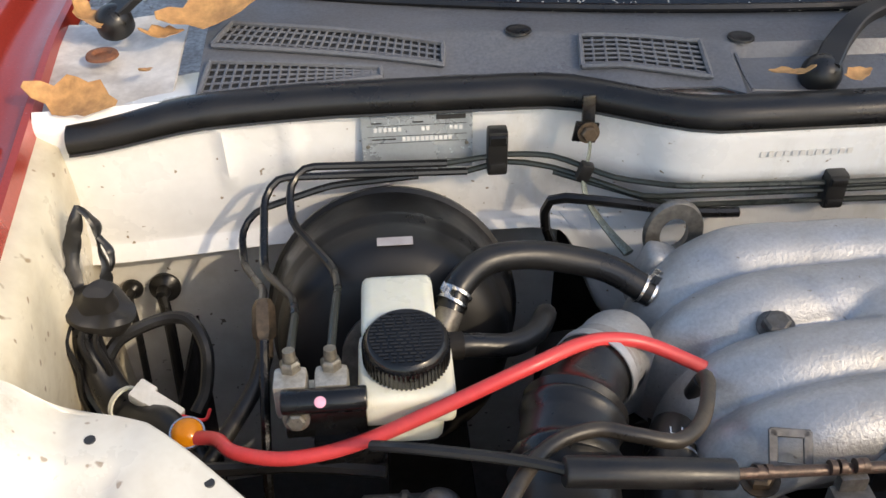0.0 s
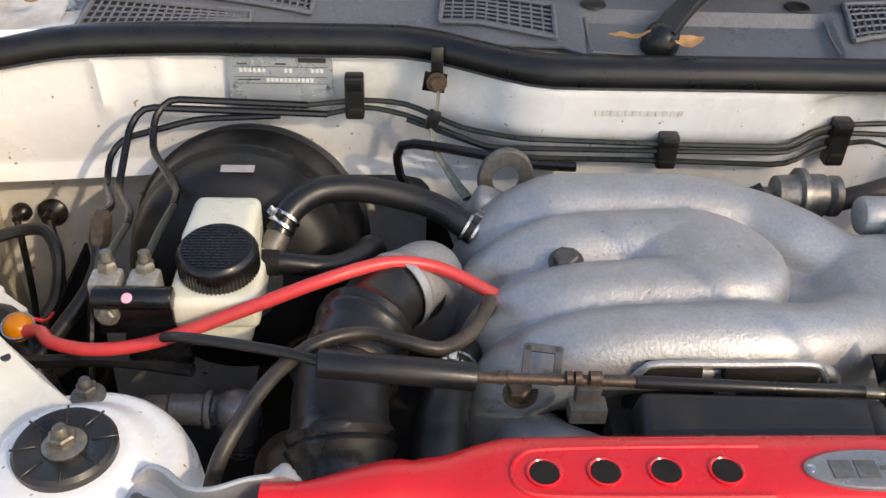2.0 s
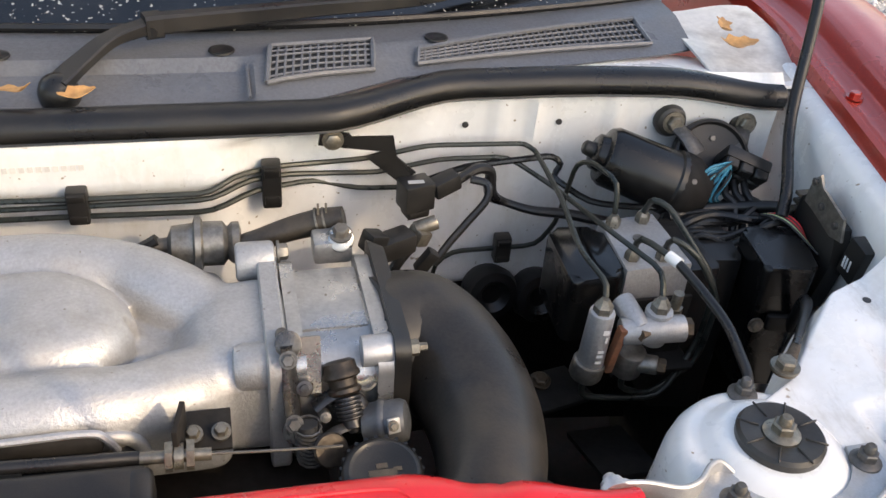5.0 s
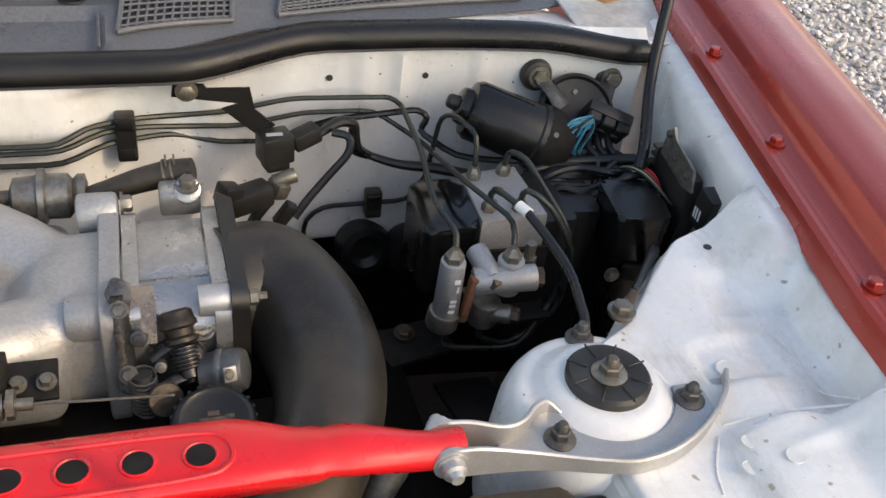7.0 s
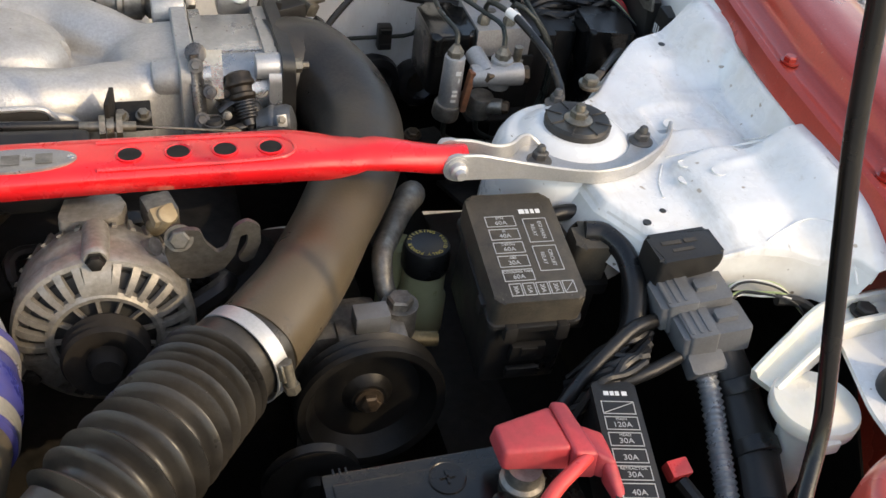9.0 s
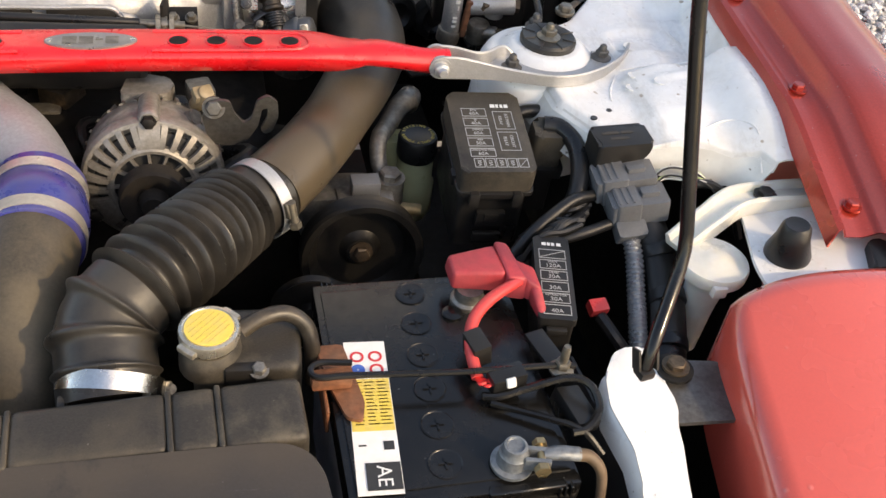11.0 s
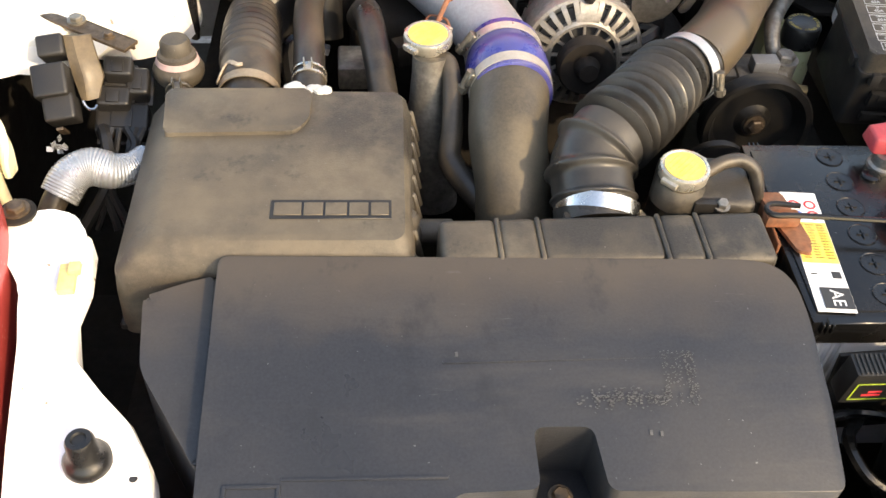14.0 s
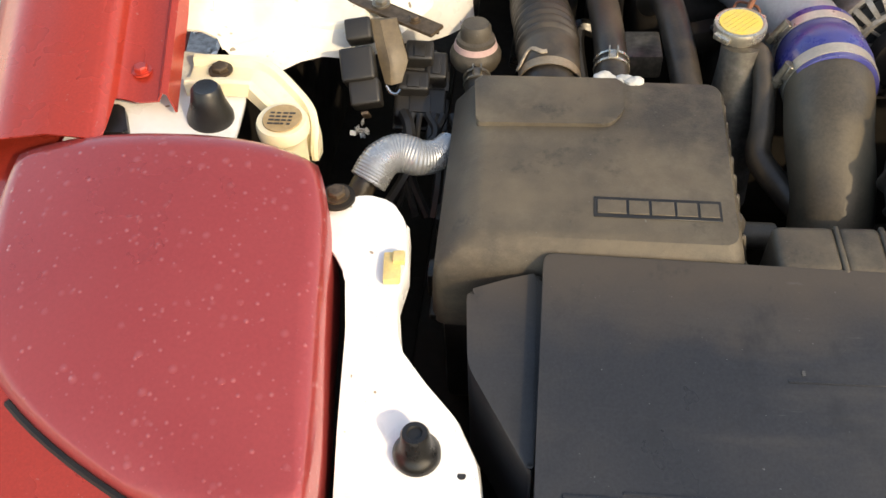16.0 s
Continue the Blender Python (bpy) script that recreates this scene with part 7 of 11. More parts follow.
# air filter box
t = thing("air_filter_box", "dusty black plastic air filter box with a ribbed lid", "air filter box", (-0.28, -0.34, 0.50))
def aring(x0, x1, y0, y1, z0, z1, r=0.02, k=5):
    out = []
    for cx, cy, a0 in ((x1 - r, y1 - r, 0), (x0 + r, y1 - r, 90), (x0 + r, y0 + r, 180), (x1 - r, y0 + r, 270)):
        for i in range(k + 1):
            a = radians(a0 + 90 * i / k)
            x, y = cx + r * math.cos(a), cy + r * math.sin(a)
            f = (y - y0) / (y1 - y0)
            out.append(V(x, y, z0 + (z1 - z0) * f))
    return out
bm = B()
skin(bm, [aring(-0.408, -0.146, -0.474, -0.250, 0.645, 0.645, 0.014), aring(-0.406, -0.147, -0.473, -0.251, 0.690, 0.680, 0.014), aring(-0.403, -0.149, -0.470, -0.252, 0.716, 0.722, 0.012), aring(-0.386, -0.154, -0.462, -0.256, 0.735, 0.744, 0.012), aring(-0.374, -0.158, -0.454, -0.261, 0.7425, 0.7515, 0.012), aring(-0.366, -0.166, -0.446, -0.268, 0.7435, 0.7525, 0.012)])
lid = part("lid", bm, DUSTY, t, angle=32)
bm = B()
prism(bm, rounded([(-0.378, -0.328), (-0.258, -0.324), (-0.246, -0.306), (-0.245, -0.262), (-0.384, -0.264)], 0.008), 0.745, 0.7570, 0.004, lambda x, y: 0.044 * (y + 0.25))
part("raised_panel", bm, DUSTY, lid)
for k in range(8):
    y = -0.425 + 0.024 * k
    bm = B()
    box(bm, (-0.147, y, 0.705), (0.008, 0.006, 0.040), rot3(0, -12, 0), 0.002, 1)
    part("side_rib", bm, DUSTY, lid)
for y, z in ((-0.452, 0.715), (-0.405, 0.722)):
    bm = B()
    lathe(bm, (-0.156, y, z - 0.03), (0, 0, 1), [(0, 0.013), (0.028, 0.012), (0.034, 0.008), (0.035, 0.001)], 18)
    part("clip_boss", bm, DUSTY, lid)
EM = Matrix.Translation((-0.2215, -0.4195, 0.7452)) @ rot3(2.5, 0, 0).to_4x4()
plaque = part("emblem_plaque", box(B(), EM @ V(0, 0, 0), (0.104, 0.0225, 0.0010), rot3(2.5, 0, 0), 0.0004, 1), PLASTIC, lid, "dark sunk plaque")
for u0, w0 in ((-0.049, 0.0235), (-0.0235, 0.0165), (-0.005, 0.0185), (0.0155, 0.0165), (0.034, 0.0155)):
    part("emblem_shape", box(B(), EM @ V(u0 + w0 / 2, 0, 0.0007), (w0, 0.0150, 0.0014), rot3(2.5, 0, 0), 0.0005, 1), DUSTY, plaque, "plain raised emblem block")
bm = B()
box(bm, (-0.276, -0.345, 0.575), (0.25, 0.225, 0.15), None, 0.012)
box(bm, (-0.276, -0.350, 0.648), (0.268, 0.240, 0.008), None, 0.003)
part("base", bm, PLASTIC, t)
bm = B()
cyl(bm, (-0.150, -0.392, 0.690), (-0.112, -0.390, 0.688), 0.012, n=18, bev=0.002)
part("side_spigot", bm, DUSTY, t)
for y in (-0.43, -0.36, -0.29):
    bm = B()
    box(bm, (-0.408, y, 0.655), (0.012, 0.022, 0.030), None, 0.003)
    part("side_clip", bm, PLASTIC, t)
# pale sealant on the lid's rear edge
bm = B()
for k in range(9):
    a = k * 0.7
    lathe(bm, (-0.250 + 0.0042 * (k - 4), -0.258 + 0.004 * math.sin(a * 2.1), 0.750 + 0.002 * math.cos(a)), (0, 0.2, 1), [(0, 0.007), (0.003, 0.0065), (0.005, 0.003), (0.0055, 0.001)], 9)
single("sealant_smear", bm, mat("pale_sealant", (0.52, 0.52, 0.49), 0.6, var=0.1, dirt=(0.4, 0.38, 0.33), amount=0.5, dscale=60), "pale grey sealant smeared on the filter box edge", "sealant")

# hoses behind the filter box
t = thing("ribbed_air_hose", "black ribbed rubber air hose behind the filter box", "air hose", (-0.31, -0.18, 0.68))
pl = spline([(-0.313, -0.236, 0.715), (-0.314, -0.205, 0.722), (-0.317, -0.165, 0.722), (-0.322, -0.115, 0.712), (-0.328, -0.05, 0.69), (-0.33, 0.02, 0.665)], 20)
bm = B()
rings, u = [], None
for i, p in enumerate(pl):
    d = (pl[min(i + 1, len(pl) - 1)] - pl[max(i - 1, 0)]).normalized()
    if u is None:
        u, w, _ = basis(d)
    u = (u - d * u.dot(d)).normalized()
    w = d.cross(u)
    s = i / (len(pl) - 1)
    r = 0.027 + 0.004 * step(s, 0.1, 0.16)
    if s > 0.30:
        r += 0.0022 * math.sin(s * 110)
    rings.append([p + (u * math.cos(2 * math.pi * a / 32) + w * math.sin(2 * math.pi * a / 32)) * r for a in range(32)])
skin(bm, rings)
part("hose", bm, HOSE, t, angle=60)
band_clamp(t, (-0.3135, -0.2205, 0.7185), (0, 1, 0.2), 0.0300, 0.010, 150, mat("rusty_band_steel", (0.33, 0.26, 0.18), 0.5, 0.5, 0.15, 300, 0.2, (0.17, 0.12, 0.08), 0.6, 40))
bm = tube(B(), [V(-0.3138, -0.2090, 0.7210) + V(0.0322 * math.cos(radians(a)), -0.004 + 0.006 * math.sin(a * 0.11), 0.0322 * math.sin(radians(a))) for a in range(96, 172, 8)], 0.0028, 7, flat=0.5)
part("torn_cuff", bm, mat("torn_pale_rubber", (0.42, 0.34, 0.25), 0.7, var=0.2, dirt=(0.25, 0.19, 0.13), amount=0.5, dscale=60), t, "torn pale cuff edge")
t = thing("recirculation_hose", "black rubber hose with a wire clamp behind the filter box", "hose", (-0.255, -0.16, 0.70))
bm = B()
tube(bm, [(-0.252, -0.240, 0.718), (-0.253, -0.205, 0.728), (-0.256, -0.15, 0.732), (-0.261, -0.08, 0.725), (-0.262, 0.0, 0.70), (-0.255, 0.05, 0.68)], 0.0165, 18)
part("hose", bm, HOSE, t)
spring_clamp(t, (-0.253, -0.206, 0.7278), (0, 1, 0.2), 0.0170, CAPSTEEL)
t = thing("heater_hose", "thick dusty black rubber hose bending down beside the filter box", "hose", (-0.18, -0.2, 0.66))
bm = B()
tube(bm, [(-0.205, -0.05, 0.70), (-0.197, -0.080, 0.728), (-0.192, -0.108, 0.734), (-0.186, -0.145, 0.728), (-0.178, -0.20, 0.712), (-0.172, -0.25, 0.690), (-0.168, -0.30, 0.655)], 0.0155, 18)
part("hose", bm, HOSE, t)
t = thing("pressure_valve", "dusty black pressure valve with a pink-white band", "valve", (-0.39, -0.18, 0.68))
bm = B()
VB, VA = V(-0.390, -0.186, 0.698), (0.02, 0.05, 1)
lathe(bm, VB, VA, [(0, 0.012), (0.010, 0.015), (0.014, 0.0235), (0.020, 0.0262), (0.026, 0.0265), (0.030, 0.0250), (0.034, 0.0215), (0.041, 0.0200), (0.044, 0.0195), (0.046, 0.0160), (0.056, 0.0155), (0.060, 0.0130), (0.061, 0.001)], 30)
part("body", bm, DUSTY, t)
bm = B()
lathe(bm, VB, VA, [(0.034, 0.0216), (0.034, 0.0224), (0.040, 0.0208), (0.040, 0.0200)], 30, cap=False)
part("band", bm, mat("faded_pink_band", (0.50, 0.34, 0.32), 0.6, var=0.1, dirt=(0.36, 0.30, 0.25), amount=0.5, dscale=60), t, "faded pink paper band")
bm = B()
tube(bm, [(-0.390, -0.190, 0.712), (-0.386, -0.214, 0.713), (-0.384, -0.240, 0.706), (-0.388, -0.262, 0.690)], [0.013, 0.0128, 0.0125, 0.012], 14)
part("hose", bm, HOSE, t)
spring_clamp(t, (-0.3855, -0.218, 0.7127), (0.1, -1, -0.15), 0.0132, ZINC)

# intercooler pipe with blue coupler
t = thing("intercooler_pipe", "grey boost pipe with a blue silicone coupler and dusty hose", "pipe", (-0.06, -0.15, 0.66))
bm = B()
tube(bm, [(-0.189, 0.102, 0.656), (-0.178, 0.088, 0.685), (-0.169, 0.054, 0.707), (-0.137, 0.013, 0.727), (-0.103, -0.038, 0.728), (-0.076, -0.076, 0.726), (-0.056, -0.117, 0.720), (-0.046, -0.150, 0.720), (-0.044, -0.182, 0.722)], [0.031, 0.0335, 0.035, 0.0355, 0.037, 0.0385, 0.038, 0.0375, 0.0375], 34, res=7)
part("metal_pipe", bm, mat("dull_grey_aluminium", (0.42, 0.43, 0.45), 0.5, 0.55, 0.12, 300, 0.2, (0.30, 0.29, 0.27), 0.5, 14), t, angle=70)
bm = B()
lathe(bm, (-0.0465, -0.142, 0.7205), (0.02, -1, 0.03), [(0, 0.0395), (0.001, 0.0412), (0.030, 0.0412), (0.036, 0.0442), (0.060, 0.0452), (0.066, 0.0425), (0.088, 0.0425), (0.089, 0.040)], 44)
part("coupler", bm, BLUE, t, "blue silicone coupler")
band_clamp(t, (-0.0462, -0.159, 0.7210), (0.02, -1, 0.03), 0.0415, 0.012, -32, mat("bare_band_steel", (0.60, 0.57, 0.50), 0.4, 0.7, 0.1, 300, 0.1, (0.45, 0.4, 0.33), 0.5, 30))
band_clamp(t, (-0.0450, -0.218, 0.7225), (0.02, -1, 0.03), 0.0428, 0.014, -20, mat("dusty_band_steel", (0.52, 0.49, 0.42), 0.45, 0.6, 0.1, 300, 0.1, (0.4, 0.35, 0.28), 0.5, 30))
bm = B()
tube(bm, [(-0.0452, -0.206, 0.7225), (-0.048, -0.238, 0.720), (-0.052, -0.280, 0.708), (-0.048, -0.318, 0.680), (-0.048, -0.352, 0.640), (-0.050, -0.375, 0.59)], [0.0418, 0.0412, 0.0395, 0.038, 0.038, 0.038], 34)
part("rubber_hose", bm, mat("dust_caked_rubber", (0.060, 0.050, 0.036), 0.5, var=0.2, grain=350, bump=0.14, dirt=(0.15, 0.12, 0.078), amount=0.7, dscale=12, spec=0.4), t, angle=70)

# coolant filler neck
t = thing("coolant_filler", "grey cast coolant filler neck with a yellow-topped pressure cap", "filler neck", (-0.125, -0.2, 0.62))
bm = B()
lathe(bm, (-0.122, -0.212, 0.560), (-0.03, 0.15, 1), [(0, 0.030), (0.06, 0.030), (0.10, 0.028), (0.13, 0.024), (0.165, 0.020), (0.185, 0.019)], 26)
part("neck", bm, ALUGRIME, t)
bm = B()
tube(bm, [(-0.128, -0.185, 0.738), (-0.110, -0.190, 0.738), (-0.105, -0.215, 0.72), (-0.106, -0.25, 0.695), (-0.108, -0.275, 0.676), (-0.088, -0.308, 0.666), (-0.066, -0.330, 0.655), (-0.030, -0.345, 0.642), (-0.005, -0.352, 0.62)], [0.007, 0.009, 0.0105, 0.0115, 0.0125, 0.0135, 0.0135, 0.013, 0.0125], 14)
part("overflow_hose", bm, HOSE, t)
def pressure_cap(parent, c, d, r):
    u, w, d = basis(d)
    c = Vector(c)
    bm = B()
    prof = [(0, r * 0.78), (0.004, r * 0.80), (0.006, r * 0.98), (0.013, r), (0.016, r * 0.96), (0.0168, r * 0.86), (0.0160, r * 0.82), (0.0160, 0.001)]
    lathe(bm, c, d, prof, 40)
    box(bm, c + d * 0.010 + u * r * 0.9, (r * 0.5, r * 0.7, 0.006), Matrix((u, w, d)).transposed(), 0.002)
    box(bm, c + d * 0.010 - u * r * 0.9, (r * 0.5, r * 0.7, 0.006), Matrix((u, w, d)).transposed(), 0.002)
    cap = part("pressure_cap", bm, CAPSTEEL, parent, "chromed pressure cap")
    bm = B()
    lathe(bm, c + d * 0.0159, d, [(0, r * 0.80), (0.0008, r * 0.79), (0.0009, 0.001)], 36)
    disc = part("cap_label", bm, YELLOW, cap, "round yellow warning label")
    bm = B()
    m = Matrix.Translation(c + d * 0.0168) @ Matrix((-u, -w, d)).transposed().to_4x4() if u.x < 0 else Matrix.Translation(c + d * 0.0168) @ Matrix((u, w, d)).transposed().to_4x4()
    rr = random.Random(4)
    rows = []
    for j in range(6):
        v = r * (0.5 - 0.19 * j)
        half = math.sqrt(max(0, (0.66 * r) ** 2 - v * v))
        x = -half
        while x < half - 0.001:
            wd = rr.uniform(0.0012, 0.004)
            rows.append((x, v, min(wd, half - x), 0.0006))
            x += wd + 0.001
    bars(bm, m, rows)
    part("cap_print", bm, mat("ochre_print", (0.56, 0.42, 0.10), 0.5, var=0.05, bump=0), cap, "rows of small unreadable print as bars")
    return cap
pressure_cap(t, (-0.130, -0.173, 0.745), (-0.03, -0.02, 1), 0.0258)
bm = B()
tube(bm, [(-0.122, -0.150, 0.752), (-0.114, -0.135, 0.764), (-0.108, -0.122, 0.769), (-0.104, -0.114, 0.766)], 0.0030, 8)
tube(bm, [(-0.134, -0.140, 0.748), (-0.128, -0.127, 0.752), (-0.120, -0.129, 0.754), (-0.110, -0.139, 0.756), (-0.106, -0.145, 0.750)], 0.0015, 6)
part("wire_clip", bm, RUST, t, "rusty wire clip")

# air separator tank with its cap
t = thing("coolant_tank", "dusty black plastic coolant tank with a yellow-topped pressure cap", "coolant tank", (0.125, -0.365, 0.62))
bm = B()
box(bm, (0.127, -0.361, 0.690), (0.084, 0.068, 0.080), rot3(0, 0, -4), 0.010, 4)
lathe(bm, (0.098, -0.371, 0.715), (0, 0, 1), [(0, 0.025), (0.016, 0.024), (0.022, 0.020)], 24)
part("body", bm, DUSTY, t)
pressure_cap(t, (0.098, -0.371, 0.738), (0, -0.04, 1), 0.0235)
bm = B()
tube(bm, [(0.122, -0.366, 0.742), (0.138, -0.360, 0.748), (0.158, -0.355, 0.746), (0.173, -0.358, 0.734), (0.178, -0.366, 0.712), (0.178, -0.37, 0.68)], 0.0068, 11)
part("hose", bm, HOSE, t)
bm = B()
box(bm, (0.120, -0.392, 0.722), (0.024, 0.010, 0.016), rot3(0, 0, -4), 0.002)
part("front_bracket", bm, PLASTIC, t)
bm = B()
bolt(bm, (0.1335, -0.394, 0.725), (0, -0.3, 1), 0.005, 0.006)
part("bolt", bm, ALUGRIME, t)

# alternator
ALTALU = mat("dusty_cast_alloy", (0.31, 0.29, 0.26), 0.5, metal=0.5, var=0.2, grain=200, bump=0.35, dirt=(0.14, 0.12, 0.09), amount=0.6, dscale=24)
t = thing("alternator", "grimy cast alternator with a slotted front housing and pulley", "alternator", (0.06, -0.1, 0.58))
AC, AD = V(0.052, -0.100, 0.690), V(0.0, -1, 0.12).normalized()
d = AD
u, w = V(1, 0, 0), V(0, 0.12, 1).normalized()
def around(a, r, k):
    """A point on the alternator: angle a in degrees, radius r, k along its axis to the front."""
    return AC + (u * math.cos(radians(a)) + w * math.sin(radians(a))) * r * 1.07 + d * k
bm = B()
lathe(bm, AC, d, [(-0.090, 0.0321), (-0.086, 0.0492), (-0.074, 0.0589), (-0.052, 0.0647), (-0.047, 0.0679), (-0.024, 0.0685), (-0.020, 0.0663), (-0.004, 0.0669)], 56)
part("rear_housing", bm, ALTALU, t)
for k in range(30):
    a = 360 * (k + 0.5) / 30
    part("cooling_rib", skin(B(), [[around(a - h, r, q), around(a + h, r, q), around(a + h * 0.8, r + 0.0035, q), around(a - h * 0.8, r + 0.0035, q)] for h, r, q in ((1.8, 0.0555, -0.072), (1.8, 0.0600, -0.050), (1.8, 0.0620, -0.047))]), ALTALU, t)
bm = B()
lathe(bm, AC, d, [(-0.012, 0.0578), (0.0, 0.0567), (0.004, 0.0428), (0.005, 0.0128)], 36)
part("core", bm, INK, t, "near-black core behind the slots")
for prof in ([(-0.012, 0.0642), (-0.012, 0.0701), (-0.002, 0.0701), (0.002, 0.0679), (0.003, 0.0642), (-0.012, 0.0642)], [(0.006, 0.0380), (0.0125, 0.0380), (0.0130, 0.0412), (0.0105, 0.0449), (0.005, 0.0449), (0.006, 0.0380)], [(0.006, 0.0150), (0.014, 0.0150), (0.014, 0.0203), (0.008, 0.0225), (0.006, 0.0150)]):
    part("front_ring", lathe(B(), AC, d, prof, 56, cap=False), ALTALU, t)
# cast webs between the slots; broad ones carry the bolt ears
for k in range(27):
    a = 90 + 360 * k / 27
    broad = k in (0, 9, 18)
    h0, h1 = (9.5, 11.0) if broad else (2.6, 3.4)
    rows = [(h0, 0.0630, 0.001), (h0 + 0.2, 0.0575, 0.0065), (h0 * 0.5 + h1 * 0.5, 0.0490, 0.0105), (h1, 0.0405, 0.0118)]
    part("fin", skin(B(), [[around(a - h, r, q), around(a + h, r, q), around(a + h, r - 0.001, q - 0.006), around(a - h, r - 0.001, q - 0.006)] for h, r, q in rows]), ALTALU, t)
for k in range(13):
    a = 360 * (k + 0.4) / 13
    part("spoke", skin(B(), [[around(a - h, r, 0.0115), around(a + h, r, 0.0115), around(a + h, r, 0.007), around(a - h, r, 0.007)] for h, r in ((1.9, 0.0375), (3.4, 0.0195))]), ALTALU, t)
for a in (90, 210, 330):
    bm = B()
    lathe(bm, around(a, 0.0635, -0.046), d, [(0, 0.008), (0.002, 0.0105), (0.040, 0.0105), (0.046, 0.0100), (0.048, 0.0085), (0.048, 0.001)], 18)
    ear = part("bolt_ear", bm, ALTALU, t)
    bm = B()
    lathe(bm, around(a, 0.0635, 0.002), d, [(0, 0.0078), (0.0015, 0.0078), (0.0015, 0.0060), (0.006, 0.0060), (0.007, 0.0045)], 6)
    part("through_bolt", bm, DARK, ear)
bm = B()
lathe(bm, AC, d, [(0.012, 0.0128), (0.018, 0.0310), (0.022, 0.0332), (0.026, 0.0300), (0.030, 0.0332), (0.034, 0.0300), (0.038, 0.0332), (0.042, 0.0310), (0.042, 0.0225), (0.038, 0.0150), (0.044, 0.0128), (0.052, 0.0107)], 36)
part("pulley", bm, DARK, t)
bm = B()
prism(bm, rounded([(0.022, -0.034), (0.070, -0.034), (0.078, -0.010), (0.060, 0.006), (0.030, 0.004)], 0.008), 0.735, 0.751, 0.004)
part("rear_cover", bm, ALTALU, t)
bm = B()
box(bm, (0.102, -0.018, 0.740), (0.026, 0.030, 0.024), rot3(0, 0, 14), 0.004)
cyl(bm, (0.084, -0.060, 0.736), (0.096, -0.066, 0.744), 0.008, n=14)
box(bm, (0.092, -0.075, 0.728), (0.020, 0.030, 0.016), rot3(10, 20, 10), 0.004)
part("rear_terminal", bm, ALUGRIME, t)
# lifting bracket beside the alternator
t = thing("alternator_bracket", "steel bracket with an open hook beside the alternator", "bracket", (0.13, -0.07, 0.72))
bm = B()
out = rounded([(0.102, 0.756), (0.107, 0.777), (0.118, 0.780), (0.129, 0.778), (0.133, 0.762), (0.142, 0.747), (0.150, 0.754), (0.155, 0.778), (0.165, 0.785), (0.175, 0.776), (0.176, 0.756), (0.171, 0.736), (0.163, 0.731), (0.158, 0.738), (0.165, 0.754), (0.166, 0.768), (0.160, 0.767), (0.156, 0.743), (0.146, 0.724), (0.130, 0.716), (0.108, 0.720)], 0.004, 3)
prism(bm, out[::-1], -0.0022, 0.0022, 0.0006)
for v in bm.verts:
    v.co = V(v.co.x, -0.085 + v.co.z - 0.25 * (v.co.y - 0.75), v.co.y)
part("plate", bm, GREYSTEEL, t)
bm = B()
bolt(bm, (0.1135, -0.0905, 0.770), (0, -1, 0.35), 0.0072, 0.006)
part("bolt", bm, GREYSTEEL, t)
t = thing("sensor_plug", "beige engine sensor plug beside the brace", "sensor", (0.10, -0.03, 0.72))
bm = B()
cyl(bm, (0.096, -0.028, 0.733), (0.108, -0.046, 0.760), 0.008, n=14, bev=0.002)
box(bm, (0.104, -0.040, 0.754), (0.020, 0.014, 0.012), rot3(30, 0, 20), 0.002)
part("body", bm, mat("beige_plastic", (0.38, 0.31, 0.20), 0.5, var=0.1, dirt=(0.2, 0.16, 0.11), amount=0.6, dscale=40), t)

# power steering pump and pulleys
t = thing("steering_pump", "grey cast steering pump with a dark pulley", "steering pump", (0.25, -0.14, 0.58))
bm = B()
lathe(bm, (0.254, -0.146, 0.634), (0, -1, 0.1), [(0, 0.02), (0.004, 0.060), (0.008, 0.064), (0.012, 0.060), (0.017, 0.064), (0.022, 0.060), (0.027, 0.065), (0.031, 0.063), (0.030, 0.056), (0.020, 0.051), (0.012, 0.046), (0.010, 0.022), (0.014, 0.017), (0.018, 0.015)], 48)
part("pulley", bm, BELT, t)
bm = B()
bolt(bm, (0.254, -0.164, 0.636), (0, -1, 0.1), 0.008, 0.007)
part("pulley_bolt", bm, BROWN, t)
bm = B()
box(bm, (0.235, -0.105, 0.650), (0.080, 0.050, 0.060), None, 0.010)
box(bm, (0.262, -0.125, 0.672), (0.060, 0.030, 0.020), rot3(10, 0, 0), 0.004)
cyl(bm, (0.291, -0.108, 0.630), (0.291, -0.108, 0.688), 0.0155, n=20, bev=0.003)
part("body", bm, ALUGRIME, t)
bm = B()
box(bm, (0.262, -0.122, 0.690), (0.030, 0.020, 0.018), None, 0.002)
part("switch_plug", bm, GREY, t)
bm = B()
bolt(bm, (0.291, -0.108, 0.687), (0, 0, 1), 0.0105, 0.009)
part("banjo_bolt", bm, ALUGRIME, t)
bm = B()
tube(bm, [(0.291, -0.104, 0.672), (0.283, -0.085, 0.690), (0.286, -0.060, 0.704), (0.300, -0.030, 0.700), (0.318, 0.000, 0.705), (0.338, 0.030, 0.70), (0.35, 0.08, 0.66)], [0.008, 0.009, 0.0095, 0.0105, 0.012, 0.0135, 0.0135], 14)
part("pressure_hose", bm, ALUGRIME, t)
bm = B()
cyl(bm, (0.300, -0.115, 0.652), (0.326, -0.118, 0.650), 0.007, n=14, bev=0.001)
